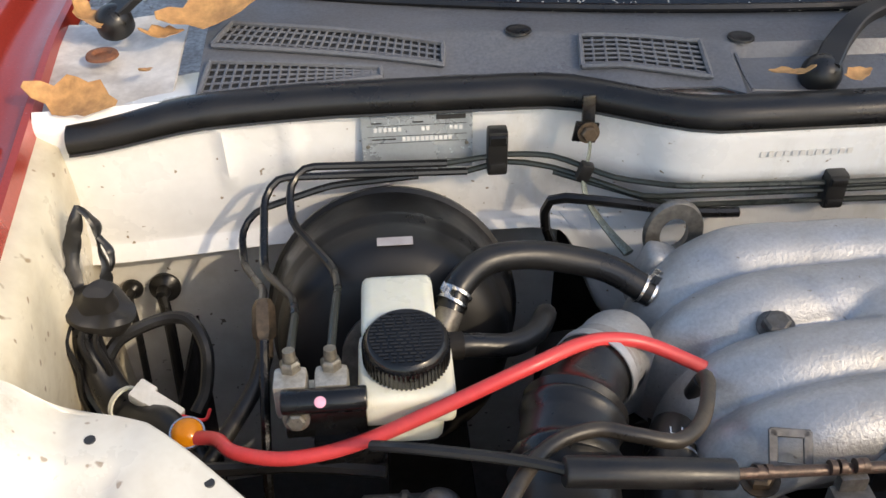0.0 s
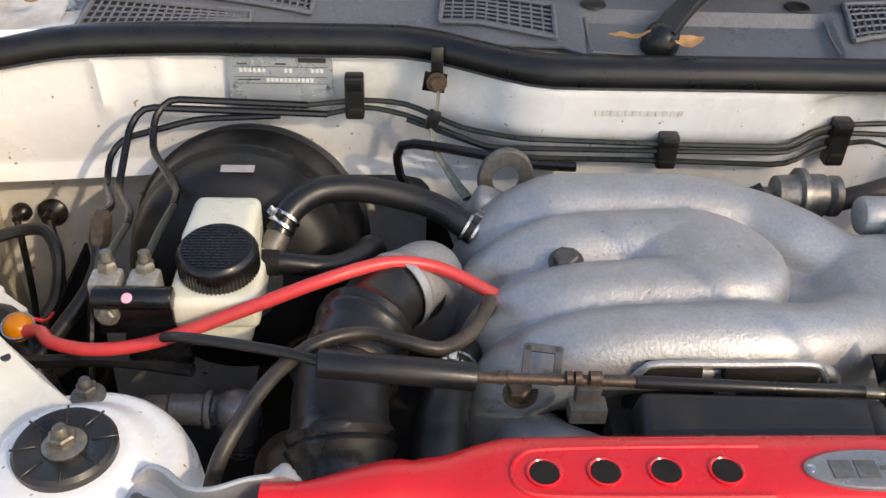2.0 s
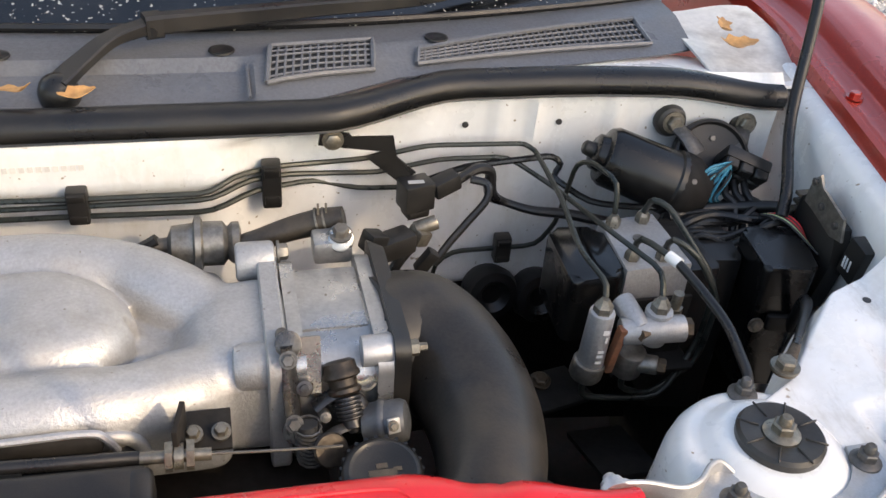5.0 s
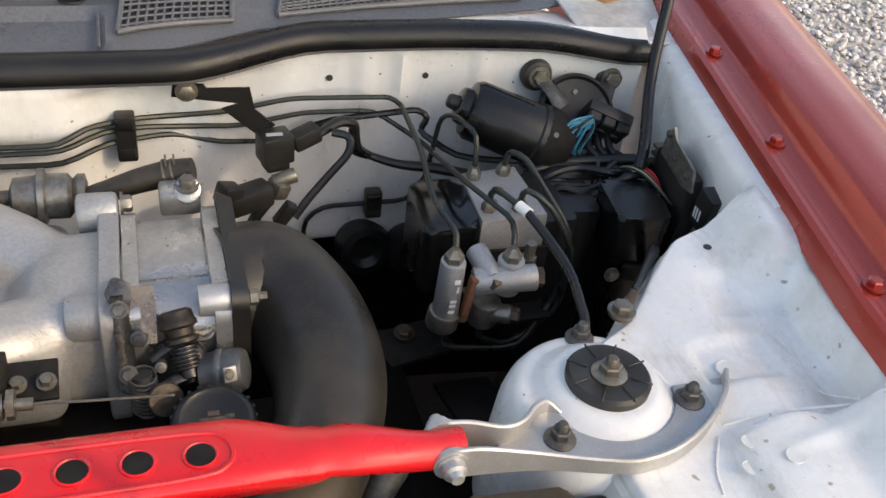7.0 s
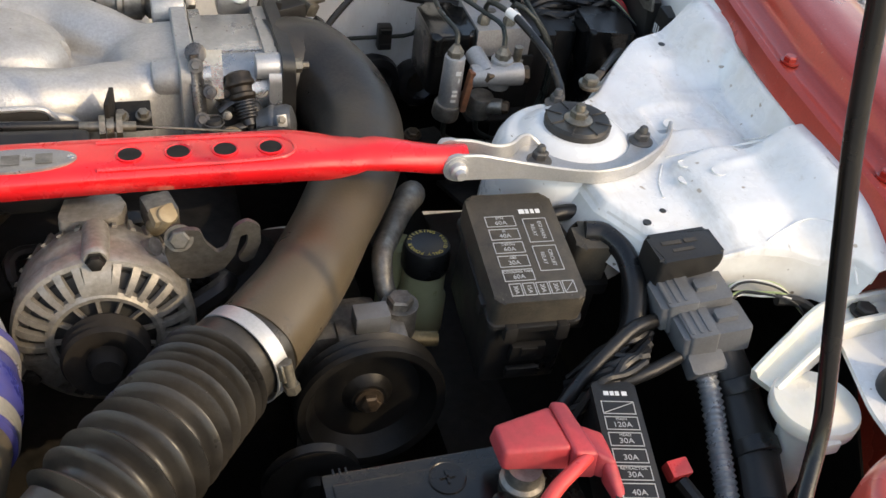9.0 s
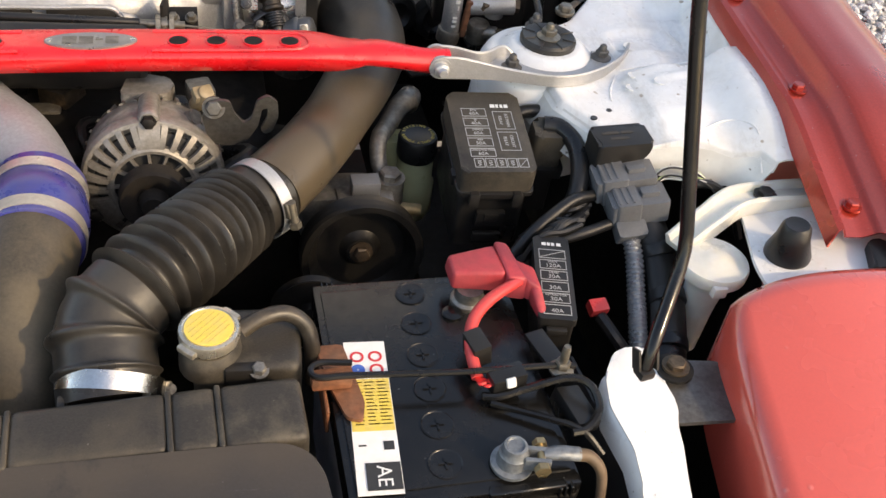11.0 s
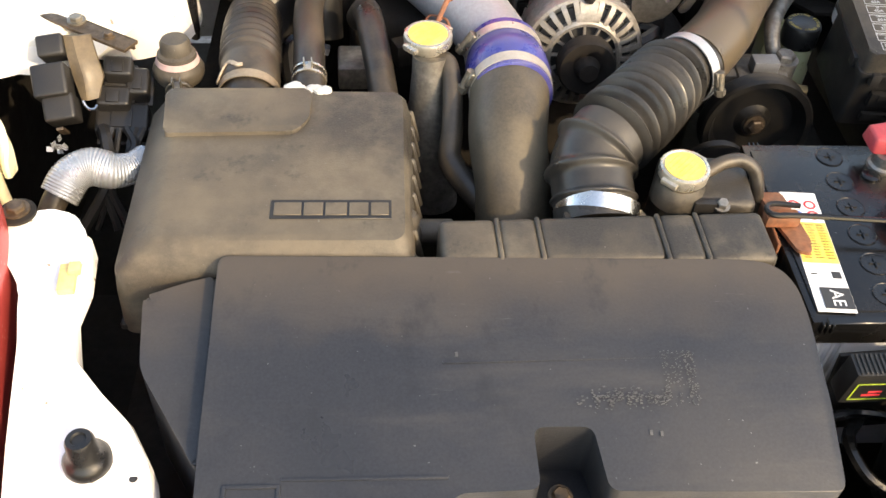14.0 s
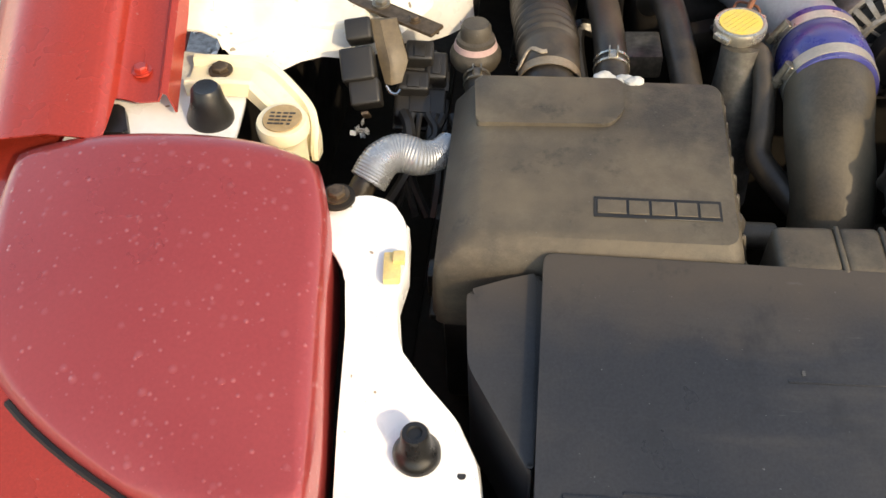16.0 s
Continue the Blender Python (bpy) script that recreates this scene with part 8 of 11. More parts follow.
part("brass_union", bm, mat("brass_union", (0.35, 0.26, 0.13), 0.45, 0.6, 0.2, 200, 0.2, (0.15, 0.1, 0.06), 0.6, 40), t)
t = thing("crank_pulley", "dark engine crank pulley low in the bay", "pulley", (0.19, -0.22, 0.58))
bm = B()
lathe(bm, (0.195, -0.215, 0.615), (0, -1, 0.1), [(0, 0.02), (0.004, 0.040), (0.010, 0.037), (0.016, 0.041), (0.018, 0.030), (0.014, 0.014), (0.022, 0.012)], 36)
part("pulley", bm, BELT, t)
# power steering reservoir
t = thing("steering_reservoir", "olive translucent steering fluid reservoir with a black printed cap", "reservoir", (0.336, -0.035, 0.58))
bm = B()
lathe(bm, (0.336, -0.036, 0.58), (0, 0, 1), [(0, 0.018), (0.012, 0.024), (0.05, 0.024), (0.055, 0.021), (0.088, 0.0205)], 28)
box(bm, (0.315, -0.010, 0.63), (0.03, 0.03, 0.09), None, 0.006)
part("body", bm, OLIVE, t)
bm = B()
lathe(bm, (0.336, -0.036, 0.664), (0, 0, 1), [(0, 0.0215), (0.004, 0.0228), (0.024, 0.0225), (0.028, 0.021), (0.0288, 0.019), (0.0280, 0.0175), (0.0280, 0.001)], 36)
cap = part("cap", bm, PLASTIC, t, "black cap with yellow lettering")
for k, ch in enumerate("POWER STEERING FLUID ONLY"):
    if ch == " ":
        continue
    a = radians(238 - 14.1 * k)
    m = Matrix.Translation((0.336 + 0.0168 * math.cos(a), -0.036 + 0.0168 * math.sin(a), 0.6932)) @ Matrix.Rotation(a - math.pi / 2, 4, "Z")
    text("letter", ch, 0.0052, YELLOW, cap, m)

# ---- battery ----
t = thing("battery", "black-topped car battery with a grey-white case and printed label", "battery", (0.275, -0.40, 0.49))
bm = B()
box(bm, (0.2755, -0.399, 0.590), (0.168, 0.226, 0.175), None, 0.006)
GWCASE = mat("grey_white_case", (0.50, 0.52, 0.56), 0.45, var=0.04, dirt=(0.36, 0.36, 0.37), amount=0.4, dscale=20)
case = part("case", bm, GWCASE, t)
for k in range(4):
    for s in (-1, 1):
        part("case_rib", box(B(), (0.2755 + s * (0.048 + 0.008 * k), -0.5125, 0.60), (0.004, 0.004, 0.15), None, 0.0015, 1), GWCASE, case)
bm = B()
box(bm, (0.2755, -0.399, 0.690), (0.176, 0.234, 0.030), None, 0.003)
box(bm, (0.2755, -0.399, 0.703), (0.164, 0.212, 0.008), None, 0.002)
for s in (-1, 1):
    for k in range(6):
        box(bm, (0.2755 + s * (0.070 + 0.0045 * (k % 3)), -0.5165 if k < 3 else -0.2815, 0.699), (0.0022, 0.006, 0.012), None, 0.0006, 1)
    box(bm, (0.2755 + s * 0.045, -0.514, 0.702), (0.060, 0.008, 0.008), None, 0.001, 1)
BATTOP = mat("wet_black_plastic", (0.006, 0.006, 0.006), 0.26, var=0.2, grain=500, bump=0.08, dirt=(0.018, 0.016, 0.014), amount=0.5, dscale=18, speck=(0.35, 0.35, 0.34), sscale=330, scut=0.80)
top = part("lid", bm, BATTOP, t)
for k in range(6):
    bm = B()
    c = V(0.272 - 0.0018 * k, -0.304 - 0.0366 * k, 0.7072)
    lathe(bm, c, (0, 0, 1), [(0, 0.0135), (0.0007, 0.0135), (0.0009, 0.0128), (0.0004, 0.0122), (0.0004, 0.001)], 28)
    box(bm, c + V(0, 0, 0.0012), (0.011, 0.0016, 0.001), None, 0)
    box(bm, c + V(0, 0, 0.0012), (0.0016, 0.011, 0.001), None, 0)
    part("vent_plug", bm, BATTOP, top, "round vent plug with a cross slot")
bm = B()
lathe(bm, (0.304, -0.333, 0.7072), (0, 0, 1), [(0, 0.009), (0.002, 0.009), (0.003, 0.006), (0.003, 0.001)], 20)
part("indicator", bm, GLOSSBLACK, top)
# label strip
LM = Matrix.Translation((0.2165, -0.432, 0.7074)) @ Matrix.Rotation(radians(-4), 4, "Z")
def lab(name, m, rows, label=""):
    bm = B()
    bars(bm, Matrix.Translation((0, 0, 0.0003)) @ LM, rows)
    return part(name, bm, m, lb, label)
bm = B()
box(bm, LM @ V(0, 0, 0), (0.034, 0.150, 0.0005), LM.to_3x3(), 0)
lb = part("label", bm, LABEL, top, "white and yellow battery label")
lab("yellow_field", YELLOW, [(-0.0165, -0.018, 0.033, 0.052)])
bm = B()
bars(bm, Matrix.Translation((0, 0, 0.0006)) @ LM, [(-0.0095, -0.0715, 0.026, 0.024)])
part("black_field", bm, INK, lb)
text("size_code", "AE", 0.016, WHITEINK, lb, Matrix.Translation((0, 0, 0.0009)) @ LM @ Matrix.Translation((0.0035, -0.0595, 0)) @ Matrix.Rotation(radians(-90), 4, "Z"), "white letters AE")
for k, (uu, vv) in enumerate(((-0.007, 0.058), (0.008, 0.058), (-0.007, 0.044), (0.008, 0.044))):
    bm = B()
    lathe(bm, LM @ V(uu, vv, 0.0004), (0, 0, 1), [(0, 0.0058), (0.0003, 0.0058), (0.0003, 0.0038), (0, 0.0038)] if k != 2 else [(0, 0.0058), (0.0003, 0.0057), (0.0003, 0.001)], 20, cap=False)
    part("warning_symbol", bm, LABELBLUE if k == 2 else LABELRED, lb)
rr = random.Random(6)
lab("small_print", INK, [(-0.0135 + 0.010 * (k % 3), 0.030 - 0.0035 * (k // 3), rr.uniform(0.005, 0.009), 0.0011) for k in range(39)] + [(0.006, -0.036, 0.008, 0.008), (-0.013, -0.032, 0.006, 0.0014)], "rows of unreadable print as bars")
# terminals
t = thing("battery_clamp_negative", "dull grey lead battery clamp with a bolted cable lug", "battery clamp", (0.32, -0.496, 0.71))
bm = B()
lathe(bm, (0.3125, -0.494, 0.708), (0, 0, 1), [(0, 0.0165), (0.003, 0.0165), (0.004, 0.0125), (0.014, 0.0115), (0.015, 0.0105), (0.020, 0.0095), (0.0225, 0.0088), (0.023, 0.0070), (0.0215, 0.006), (0.0215, 0.001)], 30)
for dy in (-0.0055, 0.0055):
    box(bm, (0.3275, -0.5005 + dy, 0.720), (0.020, 0.004, 0.012), rot3(0, 0, -14), 0.0012)
LEAD = mat("oxidised_lead", (0.15, 0.165, 0.18), 0.45, 0.4, 0.2, 200, 0.3, (0.32, 0.34, 0.34), 0.5, 50)
part("clamp", bm, LEAD, t)
bm = B()
cyl(bm, (0.330, -0.512, 0.722), (0.334, -0.488, 0.722), 0.0032, n=10)
lathe(bm, (0.329, -0.515, 0.722), (0.1, 1, 0), [(0, 0.0062), (0.005, 0.0062)], 6)
lathe(bm, (0.3335, -0.492, 0.722), (0.1, 1, 0), [(0, 0.0058), (0.005, 0.0058)], 6)
part("clamp_bolt", bm, mat("brassy_bolt", (0.42, 0.33, 0.18), 0.35, 0.8, 0.15, 200, 0.1, (0.2, 0.15, 0.1), 0.5, 60), t)
bm = B()
tube(bm, [(0.334, -0.499, 0.722), (0.346, -0.500, 0.723), (0.362, -0.502, 0.721)], [0.0050, 0.0062, 0.0060], 12, flat=0.8)
part("lug", bm, LEAD, t)
bm = B()
tube(bm, [(0.360, -0.502, 0.721), (0.371, -0.504, 0.718), (0.379, -0.512, 0.708), (0.380, -0.522, 0.68), (0.386, -0.53, 0.62)], [0.0052, 0.0050, 0.0042, 0.0038, 0.0038], 11)
part("cable", bm, mat("brown_taped_cable", (0.10, 0.065, 0.04), 0.55, dirt=(0.2, 0.13, 0.07), amount=0.6, dscale=50), t)
t = thing("battery_boot_positive", "faded red rubber boot over the battery's positive clamp", "terminal cover", (0.34, -0.30, 0.71))
BOOTRED = mat("faded_red_rubber", (0.48, 0.05, 0.06), 0.55, var=0.1, dirt=(0.3, 0.07, 0.07), amount=0.6, dscale=30)
for nm, rings in zip(("boot", "boot_shoulder", "clamp_cover", "tail"), (
        [[(0.306, -0.290, 0.742), (0.306, -0.314, 0.742), (0.305, -0.317, 0.722), (0.305, -0.287, 0.722)], [(0.350, -0.284, 0.746), (0.352, -0.322, 0.746), (0.352, -0.326, 0.722), (0.350, -0.279, 0.722)]],
        [[(0.350, -0.282, 0.750), (0.352, -0.328, 0.746), (0.352, -0.330, 0.718), (0.350, -0.278, 0.718)], [(0.362, -0.284, 0.748), (0.370, -0.330, 0.744), (0.370, -0.333, 0.716), (0.362, -0.279, 0.716)]],
        [[(0.362, -0.300, 0.744), (0.368, -0.330, 0.744), (0.368, -0.333, 0.718), (0.362, -0.298, 0.718)], [(0.384, -0.306, 0.734), (0.382, -0.336, 0.736), (0.382, -0.338, 0.716), (0.384, -0.304, 0.716)]],
        [[(0.372, -0.331, 0.738), (0.383, -0.331, 0.736), (0.383, -0.334, 0.716), (0.372, -0.334, 0.716)], [(0.376, -0.358, 0.722), (0.384, -0.358, 0.720), (0.384, -0.358, 0.712), (0.376, -0.358, 0.712)]])):
    tmp = skin(B(), [[V(*p) for p in r] for r in rings])
    bmesh.ops.recalc_face_normals(tmp, faces=tmp.faces[:])
    bmesh.ops.bevel(tmp, geom=tmp.edges[:], offset=0.0035, segments=3, affect="EDGES", profile=0.5, clamp_overlap=True)
    for v in tmp.verts:
        v.co.z = 0.716 + (v.co.z - 0.716) * 0.88
    part(nm, tmp, BOOTRED, t)
bm = B()
lathe(bm, (0.322, -0.318, 0.707), (0, 0, 1), [(0, 0.016), (0.004, 0.016), (0.006, 0.013), (0.016, 0.012)], 24)
part("post", bm, ALUGRIME, t)
bm = B()
tube(bm, [(0.366, -0.325, 0.734), (0.350, -0.336, 0.738), (0.328, -0.350, 0.737), (0.311, -0.368, 0.734), (0.303, -0.392, 0.729), (0.303, -0.420, 0.722)], [0.0042, 0.005, 0.0054, 0.0054, 0.0052, 0.005], 11)
part("red_lead", bm, REDCABLE, t)
for k in range(4):
    bm = B()
    tube(bm, [(0.302, -0.418, 0.722), (0.303 + 0.005 * k, -0.428 - 0.003 * (k % 2), 0.724), (0.312 + 0.005 * k, -0.424, 0.724), (0.318 + 0.002 * k, -0.415 - 0.003 * k, 0.726)], 0.0015, 6)
    part("wire", bm, REDWIRE, t)
t = thing("inline_fuse", "small black in-line fuse holders on the battery top", "fuse holder", (0.32, -0.42, 0.71))
bm = B()
box(bm, (0.309, -0.392, 0.727), (0.016, 0.024, 0.022), rot3(0, -8, 12), 0.002)
part("holder", bm, PLASTIC, t)
bm = B()
box(bm, (0.326, -0.424, 0.722), (0.030, 0.016, 0.018), rot3(0, -4, 10), 0.002)
h2 = part("holder", bm, PLASTIC, t)
bm = B()
box(bm, (0.3265, -0.4335, 0.7285), (0.008, 0.003, 0.008), rot3(-30, 0, 10), 0.0006, 1)
part("white_tag", bm, LABEL, h2)
bm = B()
tube(bm, [(0.304, -0.434, 0.716), (0.318, -0.436, 0.7165), (0.345, -0.433, 0.720), (0.375, -0.432, 0.726), (0.392, -0.440, 0.724), (0.395, -0.458, 0.716), (0.380, -0.474, 0.714), (0.366, -0.477, 0.714)], 0.0034, 8)
tube(bm, [(0.310, -0.440, 0.714), (0.330, -0.450, 0.714), (0.352, -0.462, 0.715), (0.375, -0.476, 0.714), (0.390, -0.49, 0.70)], 0.0028, 8)
part("lead", bm, GLOSSBLACK, t)
# hold-down
t = thing("battery_hold_down", "rusted battery hold-down angle with a thin hooked rod", "hold-down", (0.19, -0.40, 0.70))
bm = B()
prism(bm, rounded([(0.181, -0.362), (0.203, -0.362), (0.212, -0.425), (0.208, -0.442), (0.196, -0.438), (0.186, -0.402)], 0.004), 0.7085, 0.7125, 0.001)
box(bm, (0.1825, -0.395, 0.698), (0.003, 0.07, 0.026), None, 0.001, 1)
part("angle_plate", bm, RUST, t)
bm = B()
box(bm, (0.188, -0.405, 0.720), (0.032, 0.014, 0.012), None, 0.003)
part("hook_sleeve", bm, RUST, t)
bm = B()
tube(bm, [(0.205, -0.398, 0.729), (0.180, -0.396, 0.730), (0.172, -0.403, 0.730), (0.178, -0.411, 0.730), (0.205, -0.412, 0.730), (0.29, -0.418, 0.729), (0.36, -0.420, 0.729), (0.385, -0.421, 0.727)], 0.0026, 8)
part("rod", bm, GLOSSBLACK, t)
bm = B()
nut(bm, (0.374, -0.420, 0.722), (0, 0, 1), 0.006, 0.008, 0.020)
part("wing_nut", bm, ZINC, t)
bm = B()
box(bm, (0.372, -0.395, 0.716), (0.018, 0.050, 0.004), rot3(0, 0, 14), 0.001)
box(bm, (0.380, -0.450, 0.708), (0.022, 0.040, 0.012), rot3(0, 10, 10), 0.002)
part("strap", bm, PLASTIC, t)
t = thing("battery_tray_wall", "black plastic heat shield around the battery", "shield", (0.39, -0.45, 0.55))
bm = B()
box(bm, (0.405, -0.47, 0.600), (0.004, 0.20, 0.16), rot3(0, 8, 4), 0.001)
box(bm, (0.30, -0.530, 0.630), (0.17, 0.004, 0.10), rot3(-6, 0, 4), 0.001)
part("panel", bm, PLASTIC, t)
# electronic module
t = thing("ignition_module", "black finned electronic module with a lime-edged label", "module", (0.26, -0.53, 0.60))
MQ = rot3(6, 0, 1)
MC = V(0.243, -0.5585, 0.684)
bm = B()
box(bm, MC, (0.074, 0.022, 0.046), MQ, 0.003)
body = part("body", bm, PLASTIC, t)
for k in range(17):
    bm = B()
    box(bm, MC + MQ @ V(-0.033 + 0.0041 * k, 0.0, 0.0235), (0.0020, 0.019, 0.0026), MQ, 0.0005, 1)
    part("fin", bm, PLASTIC, body)
bm = B()
box(bm, MC + MQ @ V(0.0435, 0.001, 0.004), (0.013, 0.022, 0.036), MQ, 0.003)
part("plug", bm, PLASTIC, t)
LQ = Matrix.Translation(MC + MQ @ V(-0.002, -0.0112, -0.003)) @ MQ.to_4x4() @ rot3(90, 0, 0).to_4x4()
bm = B()
bars(bm, LQ, [(-0.030, -0.013, 0.060, 0.0016), (-0.030, 0.0115, 0.060, 0.0016), (-0.030, -0.013, 0.0016, 0.026), (0.0284, -0.013, 0.0016, 0.026), (0.006, -0.009, 0.018, 0.014)])
part("label_edge", bm, LIME, body, "lime label border")
bm = B()
bars(bm, LQ, [(-0.020, -0.007, 0.016, 0.003), (-0.016, -0.002, 0.012, 0.003)])
part("label_print", bm, LABELRED, body)
for k in range(4):
    bm = B()
    tube(bm, [(0.292, -0.556 + 0.004 * (k % 2), 0.694 + 0.003 * (k // 2)), (0.300, -0.556 + 0.003 * k, 0.697), (0.309, -0.555, 0.694)], 0.0017, 6)
    part("wire", bm, REDWIRE, t)
bm = B()
tube(bm, [(0.306, -0.555, 0.694), (0.322, -0.553, 0.694), (0.342, -0.556, 0.688), (0.356, -0.568, 0.665), (0.362, -0.58, 0.62)], 0.0075, 10)
part("harness", bm, RUBBER, t)
# receiver drier
t = thing("receiver_drier", "aluminium air-conditioning receiver drier with two pipes", "receiver drier", (0.275, -0.59, 0.55))
bm = B()
lathe(bm, (0.306, -0.588, 0.55), (-0.22, -0.08, 1), [(0, 0.031), (0.10, 0.031), (0.128, 0.0305), (0.136, 0.028), (0.139, 0.022), (0.140, 0.012)], 36)
DRIER = mat("stained_drier_alloy", (0.40, 0.41, 0.42), 0.42, metal=0.6, var=0.12, grain=260, bump=0.25, dirt=(0.17, 0.16, 0.14), amount=0.7, dscale=34)
part("canister", bm, DRIER, t)
bm = B()
lathe(bm, (0.306, -0.588, 0.55), (-0.22, -0.08, 1), [(0, 0.033), (0.094, 0.034), (0.098, 0.0345), (0.100, 0.0335), (0.100, 0.0305)], 36)
part("holder", bm, PLASTIC, t, "black holder round the canister")
bm = B()
box(bm, (0.272, -0.591, 0.702), (0.027, 0.022, 0.032), rot3(0, 0, 43), 0.003)
part("block", bm, DRIER, t)
bm = B()
box(bm, (0.288, -0.609, 0.695), (0.028, 0.022, 0.030), rot3(0, 0, 43), 0.003)
part("block", bm, DRIER, t)
bm = B()
lathe(bm, (0.267, -0.592, 0.7175), (0, 0, 1), [(0, 0.0082), (0.004, 0.0080), (0.004, 0.0060), (0.0015, 0.005), (0.0015, 0.001)], 22)
part("sight_glass", bm, STEEL, t)
bm = B()
bolt(bm, (0.279, -0.612, 0.7095), (0, 0, 1), 0.0048, 0.004)
part("bolt", bm, ZINC, t)
for o in (0.0, 0.014):
    bm = B()
    tube(bm, [(0.282 + o, -0.586 - o * 1.4, 0.706 - o * 0.4), (0.297 + o * 0.6, -0.577 - o * 1.4, 0.711 - o * 0.4), (0.311 + o * 0.3, -0.573 - o * 1.4, 0.709 - o * 0.4), (0.318, -0.578 - o * 1.4, 0.698), (0.319, -0.585 - o * 1.4, 0.66), (0.320, -0.59 - o * 1.4, 0.58)], 0.0050, 12)
    part("pipe", bm, DRIER, t)
bm = B()
box(bm, (0.248, -0.568, 0.700), (0.014, 0.012, 0.012), rot3(0, 0, 30), 0.002)
part("switch", bm, PLASTIC, t)
bm = B()
tube(bm, [(0.255, -0.62, 0.60), (0.235, -0.605, 0.61), (0.230, -0.575, 0.615), (0.25, -0.55, 0.61)], 0.006, 8)
tube(bm, [(0.19, -0.555, 0.612), (0.22, -0.552, 0.615), (0.25, -0.55, 0.618), (0.30, -0.548, 0.60)], 0.005, 8)
part("bracket_hoop", bm, GLOSSBLACK, t)

# ---- front body: side plates, headlamp lids, nose ----
def plate_z(x, y):
    return 0.722 + (0.10 * (y + 0.44) if y > -0.50 else -0.006 + 0.42 * (y + 0.50))
for s in (-1, 1):
    t = thing("headlamp_side_plate", "white painted front side plate with a rubber bonnet stop", "panel", (s * 0.44, -0.54, 0.60), "front side plates")
    out = [(0.486, -0.405), (0.470, -0.398), (0.445, -0.405), (0.430, -0.428), (0.4265, -0.470), (0.431, -0.500), (0.424, -0.540), (0.400, -0.566), (0.374, -0.590), (0.356, -0.620), (0.350, -0.650), (0.352, -0.668), (0.462, -0.672), (0.466, -0.60), (0.468, -0.53), (0.474, -0.485), (0.488, -0.462), (0.505, -0.445), (0.503, -0.420)] if s < 0 else [(0.458, -0.410), (0.441, -0.404), (0.424, -0.408), (0.409, -0.430), (0.403, -0.460), (0.409, -0.500), (0.409, -0.530), (0.396, -0.556), (0.366, -0.582), (0.345, -0.606), (0.336, -0.640), (0.338, -0.668), (0.440, -0.672), (0.441, -0.60), (0.446, -0.53), (0.452, -0.485), (0.460, -0.466), (0.457, -0.440)]
    out = [(s * x, y) for x, y in out]
    bm = B()
    prism(bm, rounded(out if s < 0 else out[::-1], 0.006, 2), -0.004, 0.0, 0.0012)
    bmesh.ops.triangulate(bm, faces=[f for f in bm.faces if len(f.verts) > 4])
    bmesh.ops.subdivide_edges(bm, edges=[e for e in bm.edges if e.calc_length() > 0.03], cuts=2)
    for v in bm.verts:
        v.co.z += plate_z(v.co.x, v.co.y)
    pt = part("plate", bm, WHITE, t, angle=30)
    bm = B()
    edge = [V(x, y, plate_z(x, y) - 0.002) for x, y in (out[3:12])]
    skin(bm, [[p + V(0, 0, 0), p + V(s * -0.002, 0, -0.004), p + V(s * -0.002, 0, -0.028), p + V(s * 0.001, 0, -0.028)] for p in edge])
    part("turned_edge", bm, WHITE, pt)
    bx = s * (0.402 if s < 0 else 0.386)
    by = -0.617
    bz = plate_z(bx, by)
    bm = B()
    lathe(bm, (bx, by, bz), (0, 0, 1), [(0, 0.0185), (0.006, 0.0185), (0.010, 0.0155), (0.014, 0.0120), (0.030, 0.0110), (0.033, 0.0095), (0.033, 0.006), (0.031, 0.005), (0.031, 0.001)], 28)
    part("bonnet_stop", bm, RUBBER, t, "black rubber bonnet stop")
    # left plate: dark disc for the shade in a hole
    hx, hy = (-0.367, -0.629) if s < 0 else (0.420, -0.533)
    bm = B()
    lathe(bm, (hx, hy, plate_z(hx, hy) + 0.0003), (0, 0, 1), [(0, 0.0034 if s < 0 else 0.0058), (0.0004, 0.003), (0.0004, 0.001)], 16)
    part("hole" if s < 0 else "pressed_mark", bm, INK if s < 0 else WHITE, t)
    # pop-up headlamp lid, its red darkened as shaded left, brightened as sunlit right
    t = thing("pop_up_headlamp", "crimson pop-up headlamp lid, closed and dew-spotted, darkened as shaded" if s < 0 else "glossy pop-up headlamp lid, closed, its red brightened as sunlit", "headlamp", (s * 0.6, -0.55, 0.62), "headlamp lids")
    def lid_at(u, v):
        """u across from inner to outer edge, v from back to front."""
        y = -0.380 - 0.325 * v
        xin = 0.512 - 0.020 * v - 0.030 * v * v if s > 0 else 0.492 - 0.012 * v - 0.020 * v * v
        xout = 0.800 - 0.07 * v - 0.70 * max(0, v - 0.5) ** 2
        x = xin + (xout - xin) * u
        z = 0.762 - 0.050 * v - 0.016 * v * v + 0.020 * math.sin(math.pi * min(1, u * 0.9 + 0.1)) * (1 - 0.3 * v)
        return V(s * x, y, z)
    n, m = 28, 28
    bm = B()
    def lidp(u, v):
        # square to superellipse, to round the corners
        a, b = 2 * u - 1, 2 * v - 1
        k = 0.42
        a2 = a * math.sqrt(max(0, 1 - k * b * b * b * b * 0.5))
        b2 = b * math.sqrt(max(0, 1 - k * a * a * a * a * 0.5))
        p = lid_at((a2 + 1) / 2, (b2 + 1) / 2)
        e = max(abs(a), abs(b))
        p.z -= 0.010 * step(e, 0.90, 1.0) ** 2
        return p
    vs = grid(bm, n, m, lidp)
